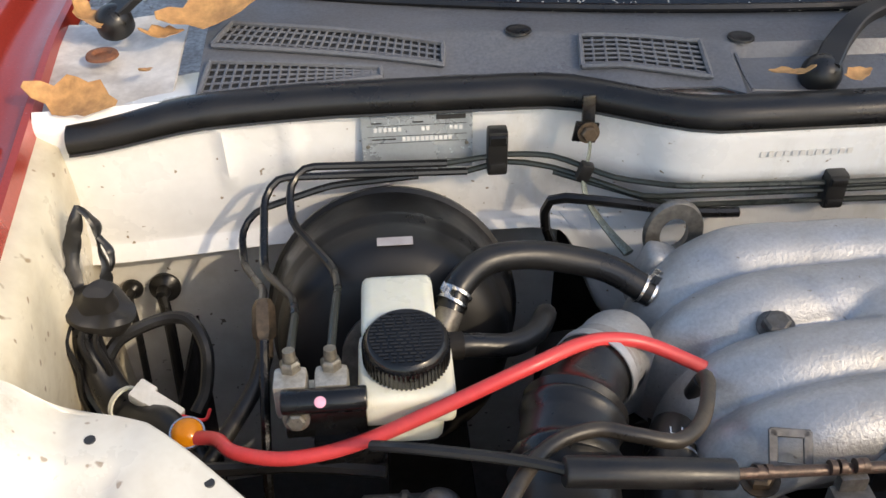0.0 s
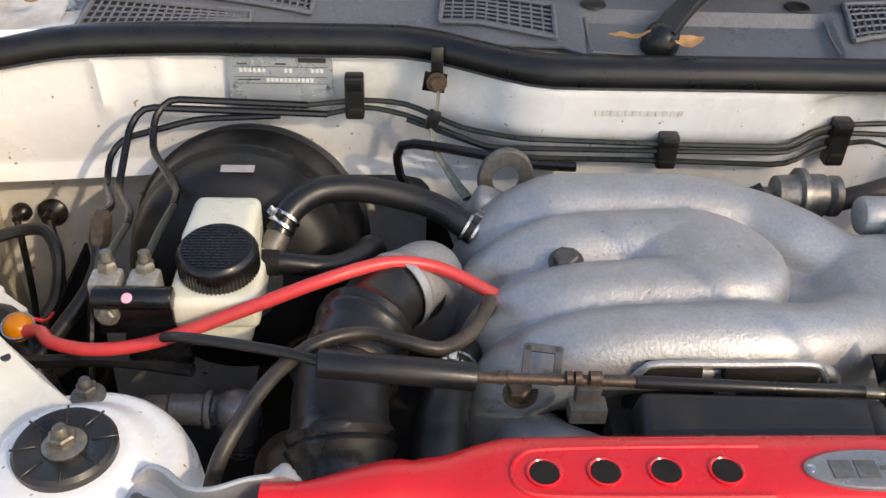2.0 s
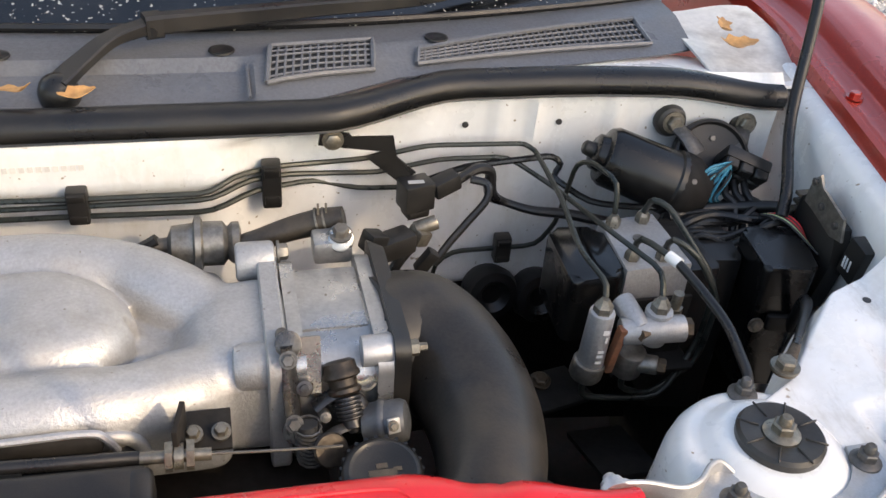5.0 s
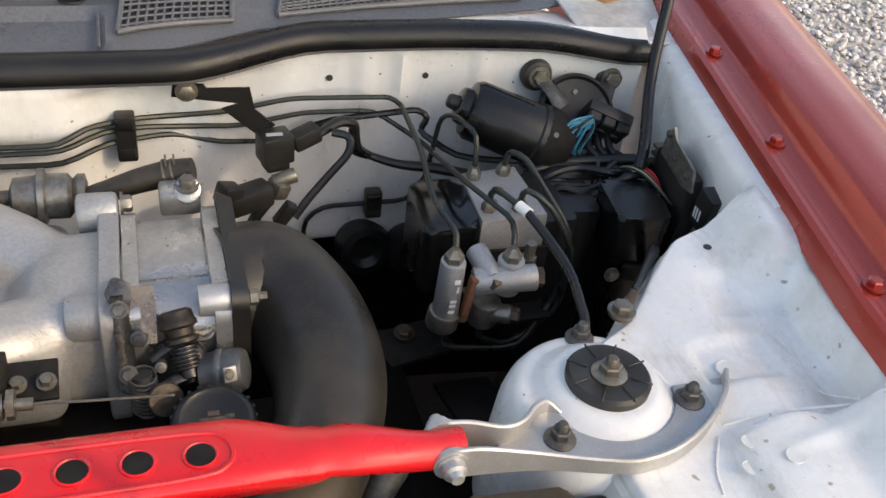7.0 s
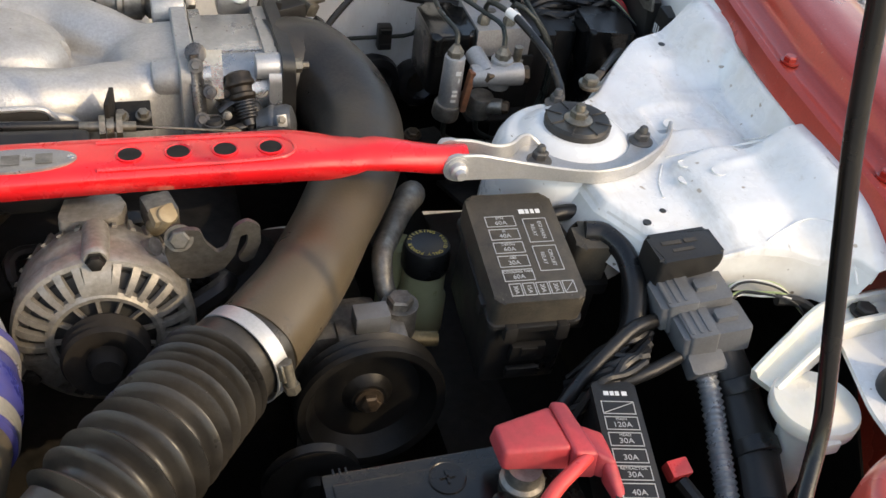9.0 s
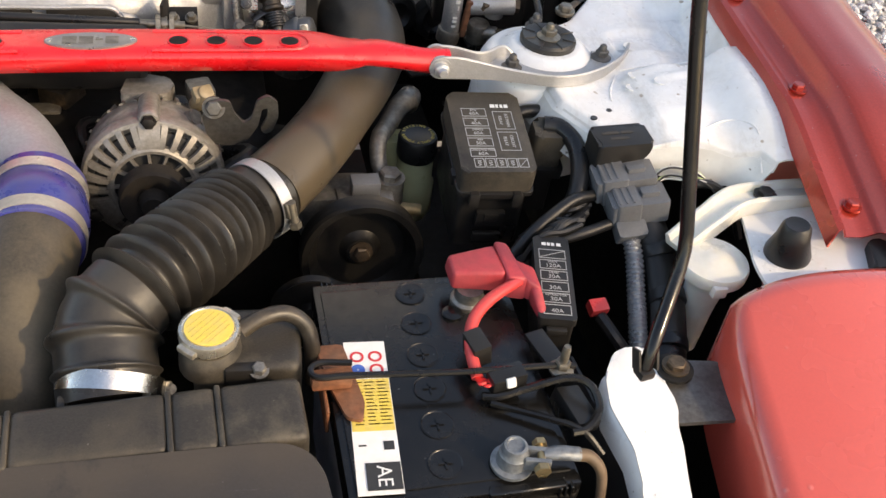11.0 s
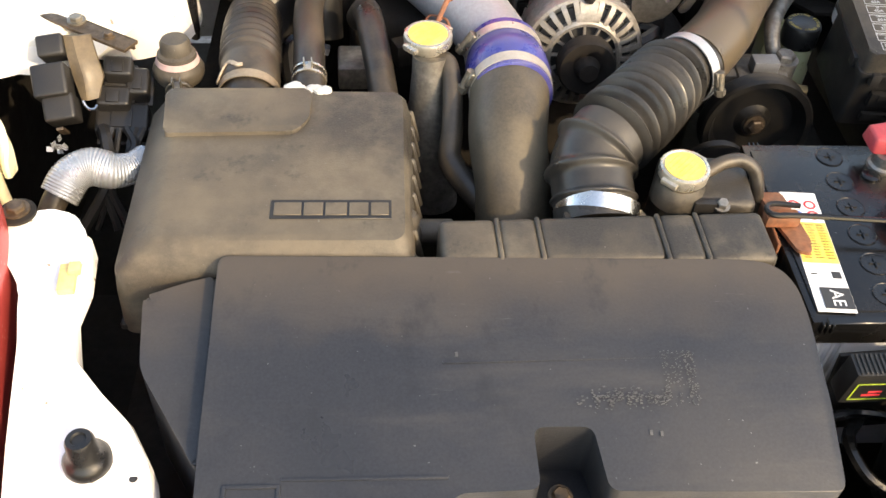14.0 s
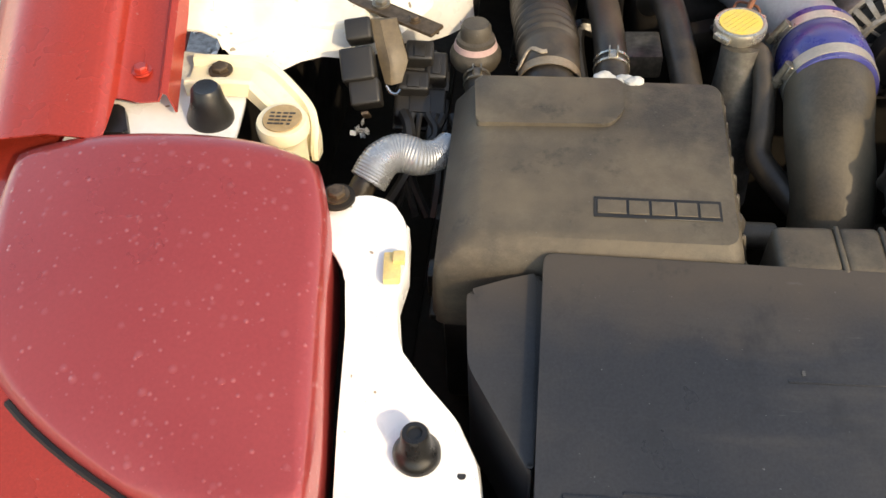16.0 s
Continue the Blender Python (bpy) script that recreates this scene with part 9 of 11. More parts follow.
    rim = [vs[0][j] for j in range(m + 1)] + [vs[i][m] for i in range(1, n + 1)] + [vs[n][j] for j in range(m - 1, -1, -1)] + [vs[i][0] for i in range(n - 1, 0, -1)]
    low = [bm.verts.new(v.co + V(0, 0, -0.085)) for v in rim]
    for i in range(len(rim)):
        j = (i + 1) % len(rim)
        bm.faces.new((rim[i], rim[j], low[j], low[i]))
    mid = sum((v.co for v in rim), V(0, 0, 0)) / len(rim)
    loop = [v.co + V((v.co.x - mid.x) * 0.018, (v.co.y - mid.y) * 0.018, -0.006) for v in rim]
    part("lid", bm, RED_DEW if s < 0 else RED_LIT, t, angle=50)
    bm = B()
    tube(bm, loop[m + 6:m + n + 8], 0.0034, 6, smooth=False)
    part("lid_seal", bm, RUBBER, t, "black rubber seal at the lid's front edge")
    # nose panel and wing front, round the lid
    bm = B()
    def nose(u, v):
        x = 0.30 + 0.56 * u
        y = -0.688 - 0.25 * v
        return V(s * x, y, 0.668 + 0.02 * u - 0.10 * v - 0.05 * v * v - 0.06 * step(u, 0.8, 1))
    grid(bm, 20, 8, nose)
    slab(bm, 0.003)
    single("nose_panel", bm, RED, "red metallic front bumper panel beside the headlamp", "bumper", "bumper panels")
    bm = B()
    def bumper(u, v):
        x0 = 0.740 - 0.140 * step(v, 0.20, 0.30)
        x, y = x0 + (0.94 - x0) * u, -0.290 - 0.50 * v
        vv = (-0.380 - y) / 0.325
        z = 0.762 - 0.050 * vv - 0.016 * vv * vv + 0.004
        z -= 1.1 * max(0, x - 0.70) ** 2 + 0.019
        return V(s * x, y, z)
    grid(bm, 24, 20, bumper)
    slab(bm, 0.003)
    single("bumper_corner", bm, RED, "red metallic bumper corner round the headlamp", "bumper", "bumper corners")
    # hinge plate behind the lid, with the rear bonnet stop
    t = thing("headlamp_rear_plate", "white painted plate behind the headlamp with a rubber stop", "panel", (s * 0.63, -0.33, 0.70), "rear headlamp plates")
    bm = B()
    out = [(s * x, y) for x, y in (((0.597, -0.395), (0.745, -0.395), (0.735, -0.232), (0.634, -0.236), (0.606, -0.262), (0.599, -0.300), (0.596, -0.345)) if s < 0 else ((0.586, -0.395), (0.745, -0.395), (0.735, -0.226), (0.642, -0.224), (0.613, -0.248), (0.604, -0.282), (0.588, -0.337)))]
    prism(bm, rounded(out[::-1] if s > 0 else out, 0.012, 3), 0.742, 0.746, 0.001, lambda x, y: 0.10 * (abs(x) - 0.62))
    part("plate", bm, WHITE, t)
    bm = B()
    c = V(s * 0.624, -0.328, 0.746)
    lathe(bm, c, (s * -0.08, 0, 1), [(0, 0.0215), (0.004, 0.0215), (0.020, 0.0160), (0.034, 0.0135), (0.037, 0.011), (0.036, 0.004), (0.036, 0.001)], 28)
    part("bonnet_stop", bm, RUBBER, t, "black rubber bonnet stop")
    bm = prism(B(), rounded([(s * x, y) for x, y in ((0.684, -0.372), (0.722, -0.372), (0.718, -0.334), (0.700, -0.334))][::s], 0.005), 0.735, 0.764, 0.003)
    single("rubber_block", bm, RUBBER, "black rubber block between wing and headlamp lid", "buffer", "rubber blocks")
# nose cross panel and latch in the middle
bm = B()
grid(bm, 30, 6, lambda u, v: V(-0.30 + 0.60 * u, -0.672 - 0.12 * v, 0.655 + 0.006 * math.sin(u * 40) * (v < 0.3) - 0.05 * v))
slab(bm, 0.003)
single("latch_panel", bm, WHITE_SHADE, "white painted front latch panel", "panel", kind="structure")
t = thing("bonnet_latch", "zinc bonnet latch with bolts on the front panel", "latch", (0.0, -0.685, 0.66))
bm = B()
box(bm, (-0.03, -0.690, 0.668), (0.055, 0.022, 0.012), rot3(8, 0, 0), 0.003)
tube(bm, [(-0.055, -0.688, 0.676), (-0.035, -0.680, 0.684), (-0.01, -0.682, 0.684), (0.02, -0.69, 0.675)], 0.0045, 8)
part("body", bm, ZINC, t)
for x in (-0.075, 0.035):
    bm = B()
    bolt(bm, (x, -0.690, 0.662), (0, 0, 1), 0.006, 0.005)
    part("bolt", bm, ZINC, t)
# washer fillers
def washer_arm(path, w0, w1):
    """Channel-shaped moulded arm with two raised ribs."""
    arm = spline(path, 6)
    rings = []
    for k, p in enumerate(arm):
        d = (arm[min(k + 1, len(arm) - 1)] - arm[max(k - 1, 0)]).normalized()
        w = d.cross(V(0, 0, 1)).normalized()
        n = w.cross(d)
        h = w0 + (w1 - w0) * k / (len(arm) - 1)
        rings.append([p + w * a + n * b for a, b in ((-h, 0.005), (-h + 0.003, 0.007), (-h * 0.62, 0.006), (-h * 0.5, -0.001), (h * 0.5, -0.001), (h * 0.62, 0.006), (h - 0.003, 0.007), (h, 0.005), (h, -0.010), (-h, -0.010))])
    return skin(B(), rings)
t = thing("washer_filler", "cream washer filler with a printed cap and ribbed mounting arm", "washer bottle", (-0.56, -0.33, 0.66))
bm = B()
lathe(bm, (-0.5575, -0.3215, 0.64), (0, -0.05, 1), [(0, 0.017), (0.06, 0.018), (0.080, 0.019), (0.088, 0.0215), (0.092, 0.0225), (0.094, 0.0245), (0.103, 0.0245), (0.107, 0.023), (0.108, 0.001)], 32)
part("neck", bm, CREAMY, t)
bm = B()
lathe(bm, (-0.5565, -0.3270, 0.7482), (0, -0.05, 1), [(0, 0.0185), (0.001, 0.018), (0.001, 0.001)], 26)
cp = part("cap_label", bm, mat("tan_label", (0.36, 0.25, 0.12), 0.6, dirt=(0.5, 0.4, 0.25), amount=0.5, dscale=50), t, "worn tan cap label")
rr = random.Random(2)
bm = bars(B(), Matrix.Translation((-0.5565, -0.3270, 0.7496)), [(-0.012 + 0.006 * (k % 4), -0.010 + 0.005 * (k // 4), rr.uniform(0.003, 0.0055), 0.0022) for k in range(16)])
part("cap_print", bm, INK, cp, "worn unreadable print as bars")
part("mounting_arm", washer_arm([(-0.655, -0.277, 0.758), (-0.630, -0.276, 0.758), (-0.602, -0.275, 0.757), (-0.588, -0.276, 0.753), (-0.566, -0.290, 0.741), (-0.553, -0.300, 0.732), (-0.548, -0.308, 0.722), (-0.548, -0.314, 0.690)], 0.0235, 0.017), CREAMY, t)
part("bolt", bolt(B(), (-0.626, -0.274, 0.759), (0, 0, 1), 0.0075, 0.006), BROWN, t)
t = thing("washer_bottle", "milky white washer bottle cap with its ribbed mounting arm", "washer bottle", (0.56, -0.31, 0.66))
bm = B()
lathe(bm, (0.561, -0.313, 0.62), (0, 0, 1), [(0, 0.014), (0.05, 0.016), (0.082, 0.019), (0.094, 0.025), (0.0985, 0.0325), (0.100, 0.0335), (0.109, 0.034), (0.112, 0.0325), (0.1125, 0.012), (0.1145, 0.009), (0.1145, 0.001)], 36)
box(bm, (0.553, -0.346, 0.722), (0.014, 0.008, 0.012), None, 0.002)
part("neck", bm, CREAMW, t)
part("mounting_arm", washer_arm([(0.690, -0.252, 0.757), (0.650, -0.252, 0.757), (0.612, -0.254, 0.756), (0.594, -0.259, 0.753), (0.576, -0.267, 0.746), (0.556, -0.275, 0.737), (0.535, -0.284, 0.727)], 0.0165, 0.0135), CREAMW, t)
part("bolt", bolt(B(), (0.636, -0.254, 0.757), (0, 0, 1), 0.0075, 0.006), PLASTIC, t)
# left relay stack beside the wheel arch
t = thing("relay_bracket", "dusty brown-black relay stack on a steel bracket", "relay bracket", (-0.47, -0.22, 0.68))
q = Matrix.Rotation(math.atan2(-0.067, 0.109), 3, "Z")
bm = B()
box(bm, (-0.4785, -0.1795, 0.768), (0.128, 0.020, 0.004), q, 0.001)
box(bm, (-0.4785, -0.1700, 0.764), (0.128, 0.003, 0.012), q, 0.001)
part("strip", bm, BROWN, t, "dusty brown steel strip")
part("bolt", bolt(B(), (-0.485, -0.172, 0.770), (0, 0, 1), 0.006, 0.005), ZINC, t)
part("bolt", bolt(B(), (-0.448, -0.199, 0.770), (0, 0, 1), 0.004, 0.004), BROWN, t)
# brown strip that falls towards the front, relays plugged on its flank
strip = [(-0.478, -0.203, 0.774, 0.0125), (-0.472, -0.220, 0.762, 0.0135), (-0.466, -0.234, 0.746, 0.0140), (-0.466, -0.245, 0.728, 0.0080)]
bm = skin(B(), [[V(x - h, y - 0.001, z), V(x - h * 0.2, y - 0.0045, z + 0.0015), V(x, y - 0.002, z), V(x + h, y + 0.002, z), V(x + h, y + 0.006, z - 0.002), V(x - h, y + 0.003, z - 0.002)] for x, y, z, h in strip])
part("holder_strip", bm, mat("dusty_brown_moulding", (0.085, 0.062, 0.036), 0.55, var=0.2, dirt=(0.17, 0.125, 0.07), amount=0.6, dscale=40), t, "dusty brown falling strip")
part("spring_clip", tube(B(), [(-0.473, -0.247, 0.727), (-0.468, -0.252, 0.722), (-0.462, -0.252, 0.721), (-0.459, -0.248, 0.723)], 0.0016, 6), STEEL, t, "bright spring clip")
rq = rot3(38, -6, 8)
for c, sz in (((-0.502, -0.208, 0.762), (0.026, 0.022, 0.024)), ((-0.500, -0.238, 0.742), (0.033, 0.033, 0.028)), ((-0.492, -0.255, 0.722), (0.030, 0.026, 0.026))):
    rl = part("relay", box(B(), c, sz, rq, 0.0035, 3), PLASTIC, t)
    part("relay_foot", box(B(), V(*c) + rq @ V(0, 0.001, -sz[2] * 0.62), (sz[0] * 0.86, sz[1] * 0.86, sz[2] * 0.4), rq, 0.002), PLASTIC, rl)
part("tab", box(B(), (-0.491, -0.270, 0.708), (0.007, 0.003, 0.020), rq, 0.0006), BROWN, t)
bm = B()
rr = random.Random(31)
for k in range(9):
    box(bm, V(-0.496, -0.281, 0.699) + V(rr.uniform(-0.007, 0.007), rr.uniform(-0.006, 0.006), rr.uniform(-0.006, 0.006)), (0.006, 0.005, 0.0008), rot3(rr.uniform(0, 90), rr.uniform(0, 90), rr.uniform(0, 90)), 0)
part("torn_foil", bm, FOIL, t, "crumpled foil scrap")
for c, sz in (((-0.444, -0.206, 0.735), (0.028, 0.022, 0.022)), ((-0.449, -0.227, 0.714), (0.032, 0.022, 0.020)), ((-0.443, -0.234, 0.690), (0.052, 0.034, 0.026)), ((-0.428, -0.206, 0.716), (0.022, 0.030, 0.024))):
    pg = part("plug", box(B(), c, sz, rot3(24, 5, 4), 0.004, 3), PLASTIC, t)
    part("plug_rim", box(B(), V(*c) + V(0, 0.003, -sz[2] * 0.45), (sz[0] + 0.004, sz[1] + 0.003, 0.005), rot3(24, 5, 4), 0.0015), PLASTIC, pg)
    part("latch", box(B(), V(*c) + rot3(24, 5, 4) @ V(0, -0.002, sz[2] * 0.52), (sz[0] * 0.4, sz[1] * 0.6, 0.003), rot3(24, 5, 4), 0.001), PLASTIC, pg)
rr = random.Random(23)
for k in range(7):
    x = -0.455 + 0.008 * k
    part("lead", tube(B(), [(x, -0.262, 0.705), (x + rr.uniform(-0.01, 0.01), -0.285, 0.70 + rr.uniform(-0.01, 0.006)), (x + rr.uniform(-0.014, 0.014), -0.31, 0.68), (x + rr.uniform(-0.02, 0.02), -0.34, 0.64)], rr.choice((0.003, 0.0045, 0.006)), 7), RUBBER, t)
# foil sleeved hose
t = thing("foil_sleeve_hose", "silver ribbed foil sleeve over a hose", "hose", (-0.455, -0.33, 0.68))
pl = spline([(-0.477, -0.356, 0.700), (-0.466, -0.340, 0.712), (-0.450, -0.331, 0.715), (-0.430, -0.331, 0.710), (-0.416, -0.322, 0.706), (-0.406, -0.304, 0.702)], 16)
bm = B()
rings, u = [], None
for i, p in enumerate(pl):
    d = (pl[min(i + 1, len(pl) - 1)] - pl[max(i - 1, 0)]).normalized()
    if u is None:
        u, w, _ = basis(d)
    u = (u - d * u.dot(d)).normalized()
    w = d.cross(u)
    r = 0.0178 - 0.0040 * step(i, 36, 74) + 0.0006 * (i % 2) + 0.0009 * noise.noise(p * 90)
    rings.append([p + (u * math.cos(2 * math.pi * a / 20) + w * math.sin(2 * math.pi * a / 20)) * r for a in range(20)])
skin(bm, rings)
part("sleeve", bm, FOIL, t, angle=20)
bm = B()
tube(bm, [(-0.474, -0.345, 0.705), (-0.486, -0.362, 0.688), (-0.492, -0.385, 0.66)], 0.012, 12)
part("hose", bm, HOSE, t)
# dark hinge tongue under the lid's corner
bm = B()
prism(bm, rounded([(0.450, -0.482), (0.520, -0.486), (0.520, -0.424), (0.456, -0.414)], 0.008), 0.7135, 0.7175, 0.001)
single("hinge_tongue", bm, GREYSTEEL, "dull grey steel tongue under the headlamp lid", "bracket")
# yellow clip and the bolts of the left side plate
t = thing("yellow_clip", "small yellowed plastic clip on the side plate", "clip", (-0.433, -0.48, 0.72))
bm = B()
box(bm, (-0.436, -0.478, 0.722), (0.014, 0.030, 0.007), rot3(0, 0, 6), 0.0015)
box(bm, (-0.431, -0.470, 0.726), (0.010, 0.012, 0.006), rot3(0, 0, 6), 0.0015)
part("body", bm, mat("yellowed_plastic", (0.70, 0.52, 0.20), 0.5, dirt=(0.6, 0.5, 0.3), amount=0.4, dscale=60), t)
for p in ((-0.494, -0.405, 0.726), (0.470, -0.432, 0.722)):
    t = thing("plate_bolt", "brown oily bolt with a black washer on the side plate", "bolt", p, "plate bolts")
    bm = B()
    lathe(bm, p, (0, 0, 1), [(0, 0.016), (0.003, 0.016), (0.004, 0.011)], 22)
    part("washer", bm, DARK, t)
    bm = B()
    bolt(bm, V(*p) + V(0, 0, 0.004), (0, 0, 1), 0.0075, 0.006)
    part("head", bm, BROWN, t)


# ---- right side: fuse boxes, relays, connectors ----
def plane(o, xd, up):
    """A print plane at o, its x axis along xd, its y axis nearest to up."""
    x = Vector(xd).normalized()
    y = Vector(up)
    y = (y - x * y.dot(x)).normalized()
    m = Matrix((x, y, x.cross(y))).transposed().to_4x4()
    m.translation = o
    return m


def frames(bm, m, u, v, w, h, t=0.0007):
    """The thin outline of a printed box, centred at u, v."""
    for a, b, c, d in ((u - w / 2, v - h / 2, w, t), (u - w / 2, v + h / 2 - t, w, t), (u - w / 2, v - h / 2, t, h), (u + w / 2 - t, v - h / 2, t, h)):
        bars(bm, m, [(a, b, c, d)])


def block(bm, o, xd, up, outline, d0, d1, bev=0.003):
    """A bevelled block with this outline in the plane of o, from depth d0 to d1 along its normal."""
    k = len(bm.verts)
    tmp = B()
    prism(tmp, outline, d0, d1, bev)
    m = plane(o, xd, up)
    tmp.transform(m)
    me = bpy.data.meshes.new("tmp")
    tmp.to_mesh(me)
    tmp.free()
    bm.from_mesh(me)
    bpy.data.meshes.remove(me)
    return bm


def rc(w, h, r=0.004, cx=0, cy=0):
    return rounded([(cx - w / 2, cy - h / 2), (cx + w / 2, cy - h / 2), (cx + w / 2, cy + h / 2), (cx - w / 2, cy + h / 2)], r)


def fuse_box():
    e = thing("fuse_box", "dusty black plastic fuse box with a printed lid", "fuse box", (0.386, -0.127, 0.64))
    o, xd, up = V(0.3865, -0.127, 0.7575), V(1, -0.07, 0.0), V(-0.09, 1, 0.127)
    part("body", block(B(), o, xd, up, rc(0.070, 0.112, 0.006), -0.11, -0.026, 0.002), PLASTIC, e)
    lid = part("lid", block(B(), o, xd, up, rc(0.077, 0.122, 0.008), -0.028, 0.0, 0.005), DUSTY, e, "worn lid with white fuse print")
    bm = B()
    block(bm, o, xd, up, rc(0.080, 0.126, 0.008), -0.032, -0.027, 0.001)
    part("rim", bm, PLASTIC, e)
    m = plane(o, xd, up)
    fr = rot3()
    for sx in (-0.022, 0.022):
        bm = B()
        block(bm, m @ V(sx, -0.0625, -0.034), xd, V(0, 0, 1), rc(0.010, 0.016, 0.002), -0.003, 0.006, 0.001)
        part("hinge_lug", bm, PLASTIC, e)
    bm = B()
    box(bm, m @ V(0, -0.063, -0.030), (0.034, 0.006, 0.007), m.to_3x3(), 0.0015)
    part("latch", bm, PLASTIC, e)
    bm = B()
    box(bm, m @ V(0, -0.060, -0.066), (0.030, 0.007, 0.020), m.to_3x3(), 0.002)
    box(bm, m @ V(0, -0.0632, -0.062), (0.014, 0.004, 0.010), m.to_3x3(), 0.001)
    part("catch", bm, PLASTIC, e)
    bm = B()
    box(bm, m @ V(0, -0.061, -0.092), (0.030, 0.006, 0.012), m.to_3x3(), 0.002)
    part("lower_catch", bm, PLASTIC, e)
    bm = B()
    box(bm, m @ V(-0.038, -0.036, -0.03), (0.010, 0.012, 0.014), m.to_3x3(), 0.002)
    part("side_clip", bm, PLASTIC, e)
    bm = B()
    names = [("BTN", "60A"), ("BI", "40A"), ("DEFOG", "60A"), ("ABS", "30A"), ("COOLING FAN", "60A")]
    for i, (a, b) in enumerate(names):
        v = 0.028 - i * 0.0152
        frames(bm, m, -0.013, v, 0.026, 0.0125)
        text("fuse_label", a, 0.0036, GREYINK, lid, m @ Matrix.Translation((-0.013, v + 0.0036, 0.0002)))
        text("fuse_label", b, 0.0062, GREYINK, lid, m @ Matrix.Translation((-0.013, v - 0.0018, 0.0002)))
    turn = Matrix.Rotation(radians(-90), 4, "Z")
    for v, words in ((0.016, ("EGI MAIN", "RELAY")), (-0.016, ("CIRCUIT", "RELAY"))):
        frames(bm, m, 0.017, v, 0.021, 0.028)
        for k, wd in enumerate(words):
            text("fuse_label", wd, 0.0048, GREYINK, lid, m @ Matrix.Translation((0.0205 - 0.007 * k, v, 0.0002)) @ turn)
    for i, a in enumerate(("30A", "15A", "20A", "30A", "")):
        u = -0.019 + i * 0.0112
        frames(bm, m, u, -0.048, 0.0102, 0.013)
        if a:
            text("fuse_label", a, 0.0052, GREYINK, lid, m @ Matrix.Translation((u, -0.048, 0.0002)) @ turn)
    c = m @ Matrix.Translation((0.0258, -0.048, 0.0)) @ Matrix.Rotation(radians(50), 4, "Z")
    bars(bm, c, [(-0.007, -0.0003, 0.014, 0.0006)])
    part("print_box", bm, GREYINK, lid)
    bm = B()
    bars(bm, m, [(0.006, 0.036, 0.005, 0.005), (0.012, 0.036, 0.003, 0.005), (0.0165, 0.036, 0.003, 0.005), (0.021, 0.036, 0.004, 0.005)])
    part("print_marks", bm, WHITEINK, lid)
    return e


fuse_box()

e = thing("relay", "small dusty black relay on the fuse box side", "relay", (0.452, -0.12, 0.69))
o = V(0.4555, -0.117, 0.752)
body = part("body", block(B(), o, (1, -0.08, -0.04), (0, 1, 0.1), rc(0.035, 0.034, 0.008), -0.050, 0.0, 0.007), DUSTY, e)
part("moulded_mark", block(B(), o, (1, -0.08, -0.04), (0, 1, 0.1), rc(0.010, 0.016, 0.003), -0.001, 0.0005, 0.0003), PLASTIC, body)
bm = B()
block(bm, V(0.4555, -0.117, 0.712), (1, -0.08, -0.04), (0, 1, 0.1), rc(0.039, 0.038, 0.006), -0.012, 0, 0.002)
part("rim", bm, PLASTIC, e)
bm = B()
box(bm, (0.474, -0.098, 0.742), (0.010, 0.012, 0.016), None, 0.002)
part("clip", bm, PLASTIC, e)
bm = B()
block(bm, V(0.450, -0.118, 0.702), (1, -0.1, 0), (0, 1, 0.1), rc(0.030, 0.030, 0.004), -0.05, 0, 0.002)
part("socket", bm, PLASTIC, e)
bm = tube(B(), [(0.424, -0.082, 0.735), (0.434, -0.077, 0.744), (0.452, -0.076, 0.746), (0.470, -0.083, 0.746), (0.481, -0.100, 0.745), (0.483, -0.121, 0.742), (0.482, -0.144, 0.735), (0.476, -0.166, 0.722), (0.470, -0.185, 0.70)], 0.0075, 12)
part("loom", bm, RUBBER, e, "black loom looping round the relay")

e = thing("relay_box", "black plastic relay cover with a faded moulding", "relay", (0.512, -0.168, 0.73))
o, xd, up = V(0.511, -0.169, 0.776), (1, 0.03, 0.03), (0.05, 1, 0.06)
part("cover", block(B(), o, xd, up, rc(0.060, 0.034, 0.004), -0.036, 0, 0.005), PLASTIC, e)
part("rim", block(B(), o, xd, up, rc(0.063, 0.038, 0.004), -0.040, -0.034, 0.001), PLASTIC, e)
bm = B()
bars(bm, plane(o + V(0, 0, 0.0002), xd, up), [(-0.02, 0.002, 0.018, 0.004), (0.001, 0.002, 0.012, 0.004), (-0.014, -0.007, 0.02, 0.0035)])
part("moulding_marks", bm, DUSTY, e)
bm = B()
box(bm, (0.522, -0.189, 0.735), (0.02, 0.006, 0.012), None, 0.0015)
part("latch", bm, PLASTIC, e)


def grey_plug(o, w, label):
    e = thing("connector", label, "connector", o - V(0, 0, 0.012), "grey connectors")
    xd, up = V(1, -0.08, 0.16), V(0.08, 1, 0.02)
    m = plane(o, xd, up)
    part("housing", block(B(), o, xd, up, rc(w, 0.034, 0.003), -0.024, 0.0, 0.0025), GREY, e)
    part("shell", block(B(), m @ V(-0.012, 0, 0), xd, up, rc(w * 0.42, 0.038, 0.003), -0.027, 0.003, 0.002), GREY, e)
    for k in range(3):
        part("rib", block(B(), m @ V(-w / 2 + 0.008 + k * 0.007, 0.002, 0.001), xd, up, rc(0.003, 0.034, 0.001), -0.001, 0.0028, 0.0008), GREY, e)
    part("latch", block(B(), m @ V(0.012, 0.0, 0.001), xd, up, rc(0.018, 0.011, 0.002), -0.002, 0.004, 0.0015), GREY, e)
    return e


grey_plug(V(0.508, -0.197, 0.752), 0.062, "grey plastic wiring connector clipped to its bracket")
grey_plug(V(0.514, -0.226, 0.744), 0.058, "weathered grey plastic wiring connector with a tail tab")
bm = B()
